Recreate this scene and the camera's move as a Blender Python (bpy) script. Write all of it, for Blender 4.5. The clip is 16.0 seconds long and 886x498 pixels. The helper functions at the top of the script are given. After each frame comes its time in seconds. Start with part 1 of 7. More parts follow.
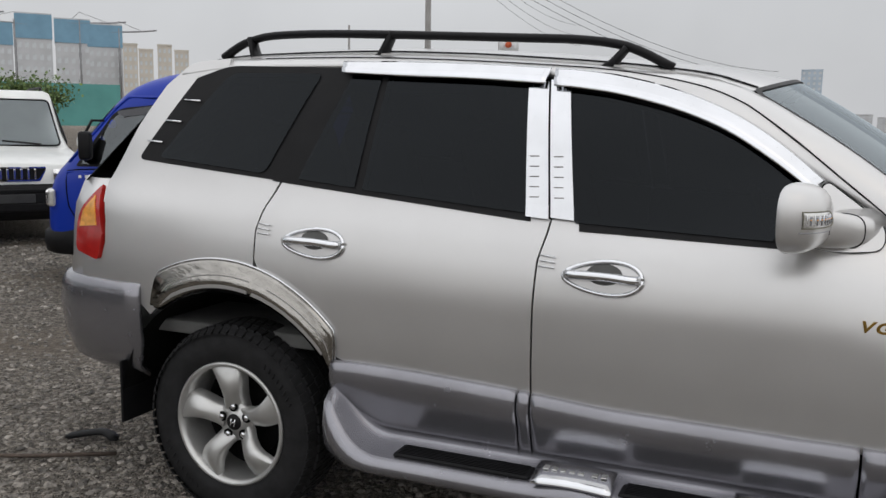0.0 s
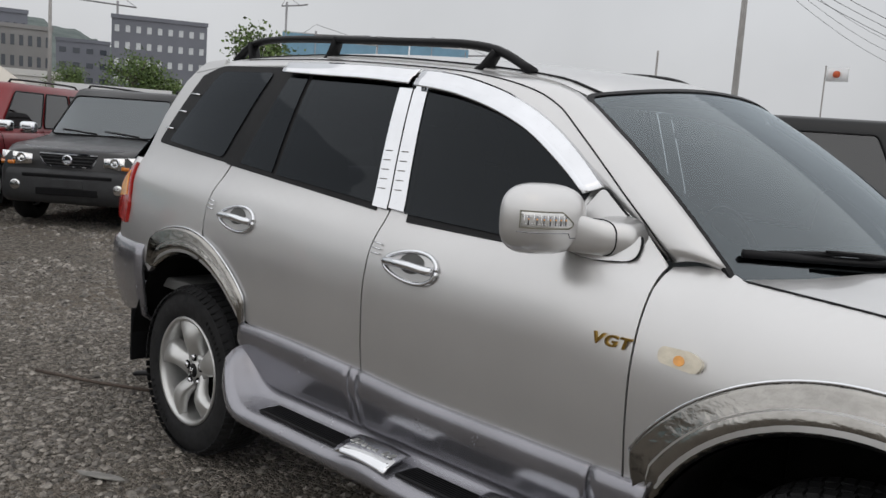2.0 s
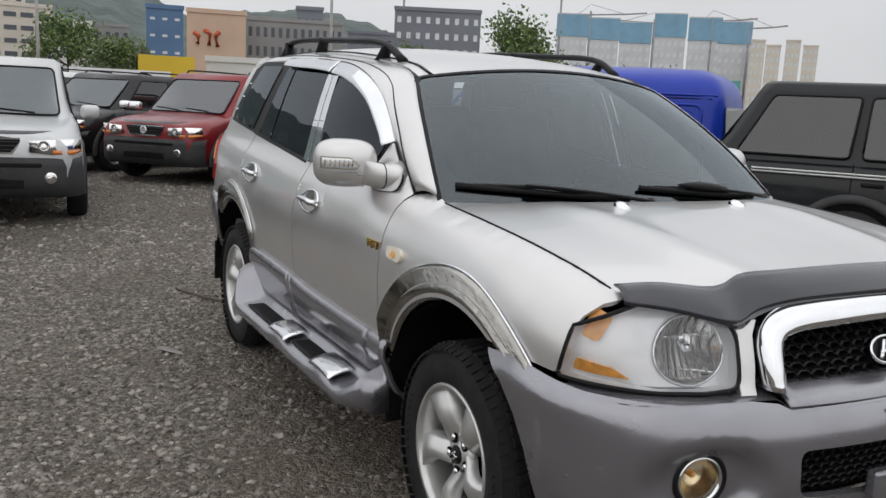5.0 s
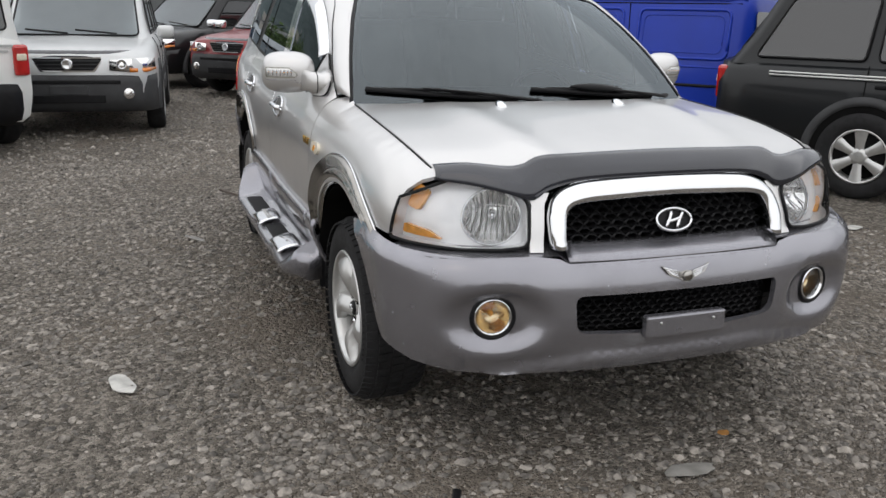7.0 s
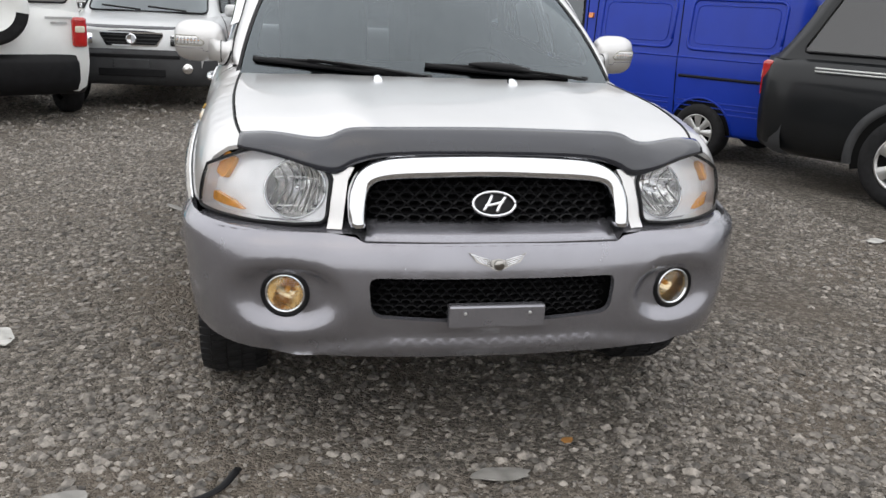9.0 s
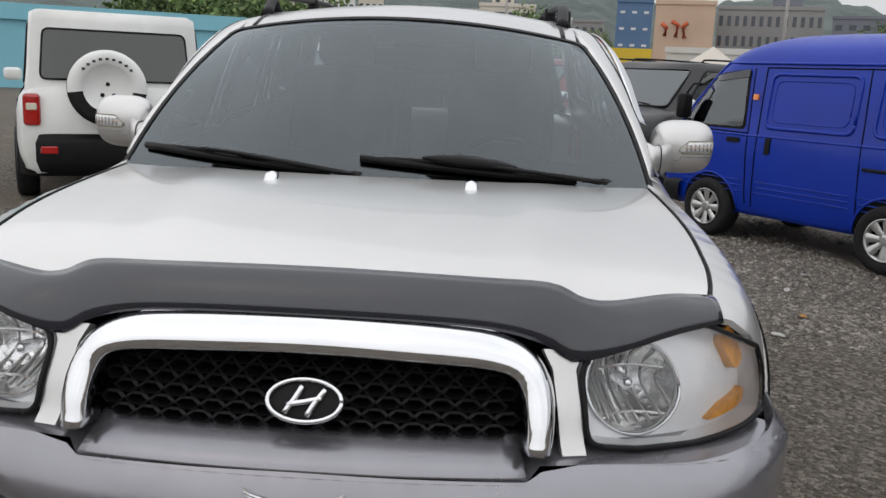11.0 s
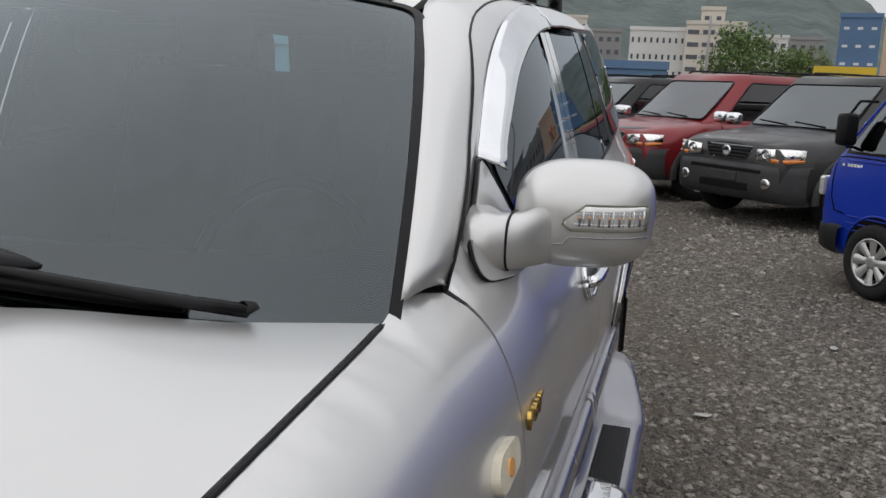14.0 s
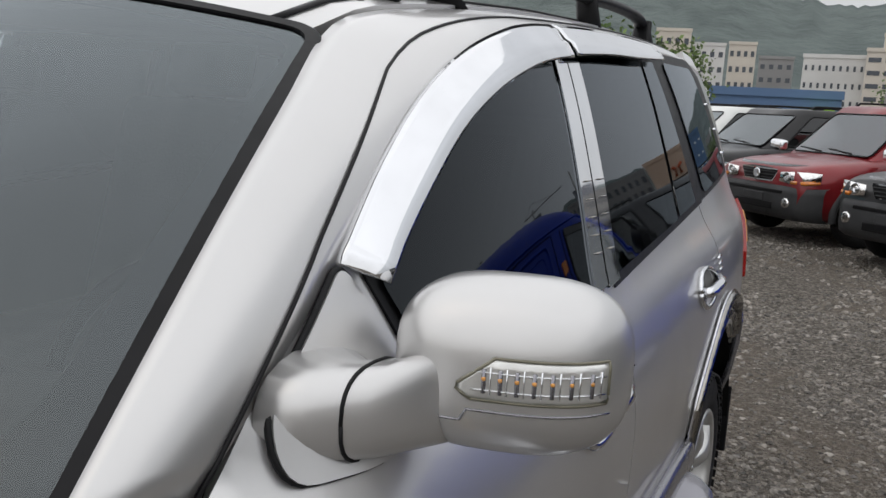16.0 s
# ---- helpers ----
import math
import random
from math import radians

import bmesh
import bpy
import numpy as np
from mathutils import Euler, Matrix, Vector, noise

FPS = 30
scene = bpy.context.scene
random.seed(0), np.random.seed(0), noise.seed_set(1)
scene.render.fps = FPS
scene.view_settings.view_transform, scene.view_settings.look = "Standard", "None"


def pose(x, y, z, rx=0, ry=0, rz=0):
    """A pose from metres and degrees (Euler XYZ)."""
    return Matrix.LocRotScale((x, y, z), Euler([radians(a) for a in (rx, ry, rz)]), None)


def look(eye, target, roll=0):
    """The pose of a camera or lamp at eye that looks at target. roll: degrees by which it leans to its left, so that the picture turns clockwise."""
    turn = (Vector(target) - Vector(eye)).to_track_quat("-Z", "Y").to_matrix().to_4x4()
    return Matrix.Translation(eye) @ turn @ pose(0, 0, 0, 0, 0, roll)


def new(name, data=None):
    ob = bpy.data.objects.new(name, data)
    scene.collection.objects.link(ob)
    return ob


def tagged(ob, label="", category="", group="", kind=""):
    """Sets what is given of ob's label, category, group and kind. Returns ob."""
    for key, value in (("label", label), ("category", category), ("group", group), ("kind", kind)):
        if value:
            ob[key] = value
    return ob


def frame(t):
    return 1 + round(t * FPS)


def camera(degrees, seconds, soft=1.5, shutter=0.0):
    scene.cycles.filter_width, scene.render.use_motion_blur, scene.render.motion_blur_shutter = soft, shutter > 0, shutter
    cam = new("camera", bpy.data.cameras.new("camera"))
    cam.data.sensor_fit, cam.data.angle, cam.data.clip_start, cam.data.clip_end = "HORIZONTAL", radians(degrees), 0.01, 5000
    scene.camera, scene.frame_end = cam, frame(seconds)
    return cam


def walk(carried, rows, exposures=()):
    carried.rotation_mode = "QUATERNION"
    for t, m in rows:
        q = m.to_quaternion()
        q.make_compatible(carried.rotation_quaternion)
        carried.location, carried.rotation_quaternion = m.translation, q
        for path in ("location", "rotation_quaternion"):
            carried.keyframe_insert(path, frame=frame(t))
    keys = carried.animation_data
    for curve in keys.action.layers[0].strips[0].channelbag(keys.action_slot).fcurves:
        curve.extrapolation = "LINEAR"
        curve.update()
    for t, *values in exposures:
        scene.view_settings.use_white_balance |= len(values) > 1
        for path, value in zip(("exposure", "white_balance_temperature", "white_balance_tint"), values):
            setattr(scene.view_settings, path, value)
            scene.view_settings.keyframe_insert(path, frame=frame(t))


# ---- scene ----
import functools
from mathutils import geometry

cam = camera(54.16, 16.0)
# seconds, eye, target, roll
ROWS = [
    (0, (0.545, -3.336, 1.412), (-0.233, -1.515, 1.133), 0.9),
    (0.5, (0.835, -3.108, 1.381), (-0.105, -1.358, 1.148), 3.1),
    (1, (1.17, -2.967, 1.384), (0.083, -1.304, 1.151), 3.4),
    (1.5, (1.526, -2.883, 1.391), (0.28, -1.338, 1.14), 3.2),
    (2, (1.852, -2.695, 1.38), (0.47, -1.271, 1.127), 4.0),
    (2.5, (2.159, -2.588, 1.393), (0.662, -1.29, 1.121), 4.2),
    (3, (2.436, -2.494, 1.419), (0.861, -1.296, 1.135), 4.4),
    (3.5, (2.757, -2.336, 1.414), (1.094, -1.264, 1.116), 4.8),
    (4, (3.017, -2.28, 1.412), (1.312, -1.276, 1.117), 4.5),
    (4.2, (3.125, -2.255, 1.407), (1.416, -1.261, 1.103), 4.4),
    (6.3, (4.122, -1.901, 1.494), (2.313, -1.156, 1.078), 0.4),
    (6.5, (4.201, -1.849, 1.496), (2.39, -1.128, 1.049), 0.7),
    (7, (4.422, -1.666, 1.477), (2.614, -0.996, 0.945), 1.2),
    (7.5, (4.642, -1.513, 1.465), (2.824, -0.88, 0.923), 0.9),
    (8, (4.768, -1.244, 1.453), (2.917, -0.699, 0.926), 1.6),
    (8.2, (4.77, -1.114, 1.449), (2.916, -0.591, 0.909), 2.1),
    (10.3, (3.886, -0.077, 1.395), (1.939, 0.021, 0.949), 2.5),
    (10.5, (3.784, 0.018, 1.407), (1.829, 0.073, 0.988), 2.6),
    (11, (3.522, 0.292, 1.405), (1.564, 0.21, 1.01), 2.5),
    (11.5, (3.314, 0.549, 1.416), (1.36, 0.35, 1.036), 2.9),
    (12, (3.007, 0.725, 1.409), (1.051, 0.503, 1.055), 2.9),
    (12.5, (2.738, 0.876, 1.401), (0.792, 0.579, 1.049), 2.4),
    (13, (2.453, 1.048, 1.404), (0.529, 0.64, 1.041), 2.6),
    (13.5, (2.185, 1.095, 1.398), (0.273, 0.639, 1.031), 3.4),
    (14, (1.94, 1.126, 1.394), (0.048, 0.596, 1.024), 2.6),
    (14.5, (1.722, 1.224, 1.396), (-0.136, 0.571, 1.044), 2.5),
    (15, (1.587, 1.261, 1.378), (-0.221, 0.489, 1.013), 2.2),
    (15.5, (1.447, 1.247, 1.392), (-0.34, 0.425, 1.031), 2.9),
    (16, (1.297, 1.262, 1.448), (-0.477, 0.401, 1.117), 3.4),
]
walk(cam, [(t, look(eye, target, roll)) for t, eye, target, roll in ROWS],
     exposures=((0.0, 0.05), (1.0, 0.0), (3.0, 0.05), (4.2, 0.1), (6.5, 0.36), (7.0, 0.42), (7.5, 0.66), (8.0, 0.70), (10.5, 0.35), (11.0, 0.2), (11.5, 0.08), (12.5, 0.02), (13.5, 0.03), (14.5, 0.1), (16.0, 0.12)))

# ---- world, sun ----
world = bpy.data.worlds.new("overcast_sky")
scene.world = world
world.use_nodes = True
wn, wl = world.node_tree.nodes, world.node_tree.links
wn.clear()
w_out = wn.new("ShaderNodeOutputWorld")
w_bg = wn.new("ShaderNodeBackground")
w_sky = wn.new("ShaderNodeTexSky")
w_sky.sky_type, w_sky.sun_disc = "NISHITA", False
w_sky.sun_elevation, w_sky.sun_rotation = radians(55), radians(123)
w_sky.dust_density, w_sky.air_density = 6.0, 1.5
w_scale = wn.new("ShaderNodeVectorMath")
w_scale.operation = "SCALE"
w_scale.inputs["Scale"].default_value = 0.06
w_mix = wn.new("ShaderNodeMix")
w_mix.data_type = "RGBA"
w_mix.inputs["Factor"].default_value = 0.9
w_tc = wn.new("ShaderNodeTexCoord")
w_sep = wn.new("ShaderNodeSeparateXYZ")
w_ramp = wn.new("ShaderNodeValToRGB")
w_ramp.color_ramp.elements[0].position, w_ramp.color_ramp.elements[0].color = 0.0, (0.62, 0.63, 0.65, 1)
w_ramp.color_ramp.elements[1].position, w_ramp.color_ramp.elements[1].color = 0.75, (0.86, 0.88, 0.92, 1)
w_noise = wn.new("ShaderNodeTexNoise")
w_noise.inputs["Scale"].default_value, w_noise.inputs["Detail"].default_value = 2.2, 5
w_cloud = wn.new("ShaderNodeMapRange")
w_cloud.inputs["From Min"].default_value, w_cloud.inputs["From Max"].default_value = 0.3, 0.7
w_cloud.inputs["To Min"].default_value, w_cloud.inputs["To Max"].default_value = 0.86, 1.1
w_mul = wn.new("ShaderNodeVectorMath")
w_mul.operation = "SCALE"
wl.new(w_tc.outputs["Generated"], w_sep.inputs[0])
wl.new(w_tc.outputs["Generated"], w_noise.inputs["Vector"])
wl.new(w_sep.outputs["Z"], w_ramp.inputs["Fac"])
wl.new(w_noise.outputs["Fac"], w_cloud.inputs["Value"])
wl.new(w_ramp.outputs["Color"], w_mul.inputs[0])
wl.new(w_cloud.outputs["Result"], w_mul.inputs["Scale"])
wl.new(w_sky.outputs["Color"], w_scale.inputs[0])
wl.new(w_scale.outputs[0], w_mix.inputs[6])
wl.new(w_mul.outputs[0], w_mix.inputs[7])
wl.new(w_mix.outputs[2], w_bg.inputs["Color"])
w_bg.inputs["Strength"].default_value = 1.0
wl.new(w_bg.outputs[0], w_out.inputs["Surface"])

sun = new("sun", bpy.data.lights.new("sun", "SUN"))
sun.data.energy, sun.data.angle, sun.data.color = 1.15, radians(172), (1.0, 0.97, 0.94)
sun.matrix_world = look((14, -9, 24), (0, 0, 0))


# ---- materials ----
def material(name, color, rough=0.5, metal=0.0, var=0.12, scale=6.0, bump=0.0, bscale=60.0, coat=0.0, coat_rough=0.05,
             color2=None, island=False, spec=0.5, flake=0.0):
    m = bpy.data.materials.new(name)
    m.use_nodes = True
    nt = m.node_tree
    n, l = nt.nodes, nt.links
    b = n["Principled BSDF"]
    b.inputs["Roughness"].default_value = rough
    b.inputs["Metallic"].default_value = metal
    b.inputs["Specular IOR Level"].default_value = spec
    b.inputs["Coat Weight"].default_value = coat
    b.inputs["Coat Roughness"].default_value = coat_rough
    tc = n.new("ShaderNodeTexCoord")
    no = n.new("ShaderNodeTexNoise")
    no.inputs["Scale"].default_value, no.inputs["Detail"].default_value = scale, 6
    l.new(tc.outputs["Object"], no.inputs["Vector"])
    mx = n.new("ShaderNodeMix")
    mx.data_type = "RGBA"
    c2 = color2 or tuple(c * (1 - 2 * var) for c in color)
    mx.inputs[6].default_value = (*c2, 1)
    mx.inputs[7].default_value = (*color, 1)
    mr = n.new("ShaderNodeMapRange")
    mr.inputs["From Min"].default_value, mr.inputs["From Max"].default_value = 0.35, 0.6
    l.new(no.outputs["Fac"], mr.inputs["Value"])
    l.new(mr.outputs["Result"], mx.inputs["Factor"])
    col = mx.outputs[2]
    if island:
        oi = n.new("ShaderNodeNewGeometry")
        hs = n.new("ShaderNodeHueSaturation")
        vr = n.new("ShaderNodeMapRange")
        vr.inputs["To Min"].default_value, vr.inputs["To Max"].default_value = 0.45, 1.4
        l.new(oi.outputs["Random Per Island"], vr.inputs["Value"])
        l.new(vr.outputs["Result"], hs.inputs["Value"])
        l.new(col, hs.inputs["Color"])
        col = hs.outputs["Color"]
    l.new(col, b.inputs["Base Color"])
    rr = n.new("ShaderNodeMapRange")
    rr.inputs["To Min"].default_value, rr.inputs["To Max"].default_value = max(0.0, rough * 0.85), min(1.0, rough * 1.2)
    n2 = n.new("ShaderNodeTexNoise")
    n2.inputs["Scale"].default_value, n2.inputs["Detail"].default_value = scale * 3.3, 4
    l.new(tc.outputs["Object"], n2.inputs["Vector"])
    l.new(n2.outputs["Fac"], rr.inputs["Value"])
    l.new(rr.outputs["Result"], b.inputs["Roughness"])
    if bump:
        bn = n.new("ShaderNodeTexNoise")
        bn.inputs["Scale"].default_value, bn.inputs["Detail"].default_value = bscale, 5
        l.new(tc.outputs["Object"], bn.inputs["Vector"])
        bu = n.new("ShaderNodeBump")
        bu.inputs["Strength"].default_value, bu.inputs["Distance"].default_value = 1.0, bump
        l.new(bn.outputs["Fac"], bu.inputs["Height"])
        l.new(bu.outputs["Normal"], b.inputs["Normal"])
    return m


def glass_material(name, tint, gloss_rough=0.02, ior=1.52, gloss=(1, 1, 1)):
    """Tinted sheet glass: tinted light through it, a Fresnel gloss on it."""
    m = bpy.data.materials.new(name)
    m.use_nodes = True
    n, l = m.node_tree.nodes, m.node_tree.links
    n.clear()
    out = n.new("ShaderNodeOutputMaterial")
    mix = n.new("ShaderNodeMixShader")
    fr = n.new("ShaderNodeFresnel")
    fr.inputs["IOR"].default_value = ior
    tr = n.new("ShaderNodeBsdfTransparent")
    tr.inputs["Color"].default_value = (*tint, 1)
    gl = n.new("ShaderNodeBsdfGlossy")
    gl.inputs["Roughness"].default_value = gloss_rough
    gl.inputs["Color"].default_value = (*gloss, 1)
    l.new(fr.outputs[0], mix.inputs[0])
    l.new(tr.outputs[0], mix.inputs[1])
    l.new(gl.outputs[0], mix.inputs[2])
    l.new(mix.outputs[0], out.inputs[0])
    return m


SILVER = material("silver_paint", (0.60, 0.595, 0.59), 0.32, 0.72, 0.02, 3.0, coat=0.7, coat_rough=0.04)
CLADDING = material("grey_cladding_paint", (0.265, 0.263, 0.288), 0.25, 0.75, 0.05, 5.0, coat=0.7, coat_rough=0.06)
CHROME = material("chrome", (0.74, 0.75, 0.77), 0.05, 1.0, 0.02, 12.0)
SCUFFED = material("scuffed_steel_trim", (0.40, 0.385, 0.36), 0.12, 1.0, 0.1, 9.0, bump=0.0035, bscale=30.0)
ALLOY = material("alloy_wheel", (0.55, 0.55, 0.54), 0.34, 0.75, 0.06, 14.0)
RUBBER = material("tyre_rubber", (0.016, 0.016, 0.017), 0.75, 0, 0.2, 20.0, bump=0.0006, bscale=180, spec=0.25)
BLACK = material("black_plastic", (0.008, 0.008, 0.009), 0.45, 0, 0.15, 15.0, spec=0.18)
# for underbody parts, and for sheets that stand in for shade
MATTE = material("underbody_and_shade_black", (0.006, 0.006, 0.006), 0.95, 0, 0.2, 8.0, spec=0.1)
GLOSSBLACK = material("smoked_deflector_acrylic", (0.02, 0.022, 0.03), 0.12, 0, 0.1, 5.0, coat=0.6)
GLASS = glass_material("tinted_side_glass", (0.02, 0.021, 0.026), ior=1.33, gloss=(0.86, 0.93, 1.0))
SCREEN = glass_material("windscreen_glass", (0.36, 0.41, 0.43), ior=1.88, gloss=(0.86, 0.95, 1.0))
LENS = glass_material("clear_lamp_lens", (0.93, 0.94, 0.95))
REFLECTOR = material("lamp_reflector", (0.84, 0.83, 0.82), 0.06, 1.0, 0.06, 40.0, bump=0.0026, bscale=46.0)
BEZEL = material("satin_lamp_bezel", (0.86, 0.86, 0.87), 0.22, 0.15, 0.04, 20.0, coat=0.5)
WARMREF = material("warm_fog_reflector", (0.80, 0.64, 0.40), 0.12, 0.9, 0.1, 30.0, bump=0.003, bscale=45.0)
AMBER = material("amber_lamp_lens", (0.85, 0.37, 0.06), 0.12, 0.0, 0.15, 40, bump=0.002, bscale=60, coat=0.8)
REDLENS = material("red_lamp_lens", (0.42, 0.015, 0.012), 0.1, 0, 0.1, 20, coat=0.9)
IVORY = material("yellowed_lamp_lens", (0.66, 0.60, 0.48), 0.2, 0, 0.08, 30, bump=0.001, bscale=90, coat=0.6)
CLEARLENS = material("clear_signal_lens", (0.70, 0.70, 0.68), 0.12, 0.5, 0.08, 30, bump=0.0012, bscale=70, coat=0.9)
LENSRIM = material("olive_lens_rim", (0.20, 0.19, 0.14), 0.3, 0.3, 0.1, 30)
GOLD = material("gold_badge", (0.62, 0.40, 0.10), 0.2, 1.0, 0.1, 30)
INTERIOR = material("interior_grey", (0.12, 0.12, 0.117), 0.8, 0, 0.15, 8, bump=0.001, bscale=120)


# ---- mesh helpers ----
def mesh_from(name, verts, faces, mtl=None, smooth=True):
    me = bpy.data.meshes.new(name)
    me.from_pydata([tuple(v) for v in verts], [], faces)
    if mtl:
        me.materials.append(mtl)
    if smooth:
        me.polygons.foreach_set("use_smooth", [True] * len(me.polygons))
    me.update()
    return me


def mpart(name, verts, faces, mtl, parent=None, label="", smooth=True):
    ob = new(name, mesh_from(name, verts, faces, mtl, smooth))
    if parent is not None:
        ob.parent = parent
    if label:
        ob["label"] = label
    return ob


def part(name, bm, mtl, parent=None, label="", smooth=False):
    me = bpy.data.meshes.new(name)
    bm.to_mesh(me)
    bm.free()
    me.materials.append(mtl)
    if smooth:
        me.polygons.foreach_set("use_smooth", [True] * len(me.polygons))
    ob = new(name, me)
    if parent is not None:
        ob.parent = parent
    if label:
        ob["label"] = label
    return ob


def thing(name, label, category, group="", m=None):
    ob = new(name)
    ob.empty_display_size = 0.1
    if m is not None:
        ob.matrix_world = m
    return tagged(ob, label, category, group)


def box_bm(sx, sy, sz, x=0, y=0, z=0, bevel=0.0, seg=2):
    bm = bmesh.new()
    bmesh.ops.create_cube(bm, size=1)
    for v in bm.verts:
        v.co = Vector((v.co.x * sx + x, v.co.y * sy + y, v.co.z * sz + z))
    if bevel:
        bmesh.ops.bevel(bm, geom=bm.edges[:], offset=bevel, segments=seg, affect="EDGES", profile=0.5)
    return bm


def spl(xs, ys):
    """Smooth curve through points (finite-difference Hermite), clamped at its ends."""
    xs, ys = np.array(xs, float), np.array(ys, float)
    d = np.diff(ys) / np.diff(xs)
    m = np.concatenate([[d[0]], [0.0 if a * b <= 0 else 2 * a * b / (a + b) for a, b in zip(d[:-1], d[1:])], [d[-1]]])

    def exact(x):
        i = min(int(np.searchsorted(xs, x, side="right")) - 1, len(xs) - 2)
        h = xs[i + 1] - xs[i]
        t = (x - xs[i]) / h
        return float((1 + 2 * t) * (1 - t) ** 2 * ys[i] + t * (1 - t) ** 2 * h * m[i]
                     + t * t * (3 - 2 * t) * ys[i + 1] + t * t * (t - 1) * h * m[i + 1])
    tab = [exact(x) for x in np.linspace(xs[0], xs[-1], 601)]
    x0, k = float(xs[0]), 600 / float(xs[-1] - xs[0])

    def f(x):
        u = (x - x0) * k
        if u <= 0:
            return tab[0]
        if u >= 600:
            return tab[600]
        i = int(u)
        return tab[i] + (tab[i + 1] - tab[i]) * (u - i)
    return f


def smooth_line(pts, n):
    """n points along a Catmull-Rom line through pts (any dimension), even in length."""
    p = [np.array(q, float) for q in pts]
    p = [2 * p[0] - p[1]] + p + [2 * p[-1] - p[-2]]
    out = []
    for i in range(1, len(p) - 2):
        a, b, c, d = p[i - 1:i + 3]
        for k in range(16):
            t = k / 16
            out.append(0.5 * (2 * b + (c - a) * t + (2 * a - 5 * b + 4 * c - d) * t * t + (3 * b - a - 3 * c + d) * t ** 3))
    out.append(p[-2])
    out = np.array(out)
    s = np.concatenate([[0], np.cumsum(np.linalg.norm(np.diff(out, axis=0), axis=1))])
    u = np.linspace(0, s[-1], n)
    return np.stack([np.interp(u, s, out[:, k]) for k in range(out.shape[1])], 1)


def rounded(pts, h=0.02):
    """A closed outline from corners (a, b[, radius]), its edges cut to length h."""
    n, out = len(pts), []
    for i, p in enumerate(pts):
        a, b, c = (np.array(pts[j % n][:2], float) for j in (i - 1, i, i + 1))
        r = p[2] if len(p) > 2 else 0.0
        if r <= 0:
            out.append(b)
            continue
        u, v = a - b, c - b
        lu, lv = np.linalg.norm(u), np.linalg.norm(v)
        r = min(r, lu * 0.49, lv * 0.49)
        p0, p1 = b + u / lu * r, b + v / lv * r
        for t in np.linspace(0, 1, 6):
            out.append((1 - t) ** 2 * p0 + 2 * t * (1 - t) * b + t * t * p1)
    res = []
    for i, p in enumerate(out):
        q = out[(i + 1) % len(out)]
        k = max(1, int(np.ceil(np.linalg.norm(q - p) / h)))
        res += [p + (q - p) * j / k for j in range(k)]
    return res


def inside(pts, poly):
    """Which of many points lie in an outline."""
    pts, poly = np.asarray(pts, float), np.asarray(poly, float)
    r = np.zeros(len(pts), bool)
    x, y = pts[:, 0], pts[:, 1]
    for (x0, y0), (x1, y1) in zip(np.roll(poly, 1, axis=0), poly):
        if y0 != y1:
            r ^= ((y0 > y) != (y1 > y)) & (x < (x1 - x0) * (y - y0) / (y1 - y0) + x0)
    return r


def within(pts, outline, holes):
    r = inside(pts, outline)
    for hl in holes:
        r &= ~inside(pts, hl)
    return r


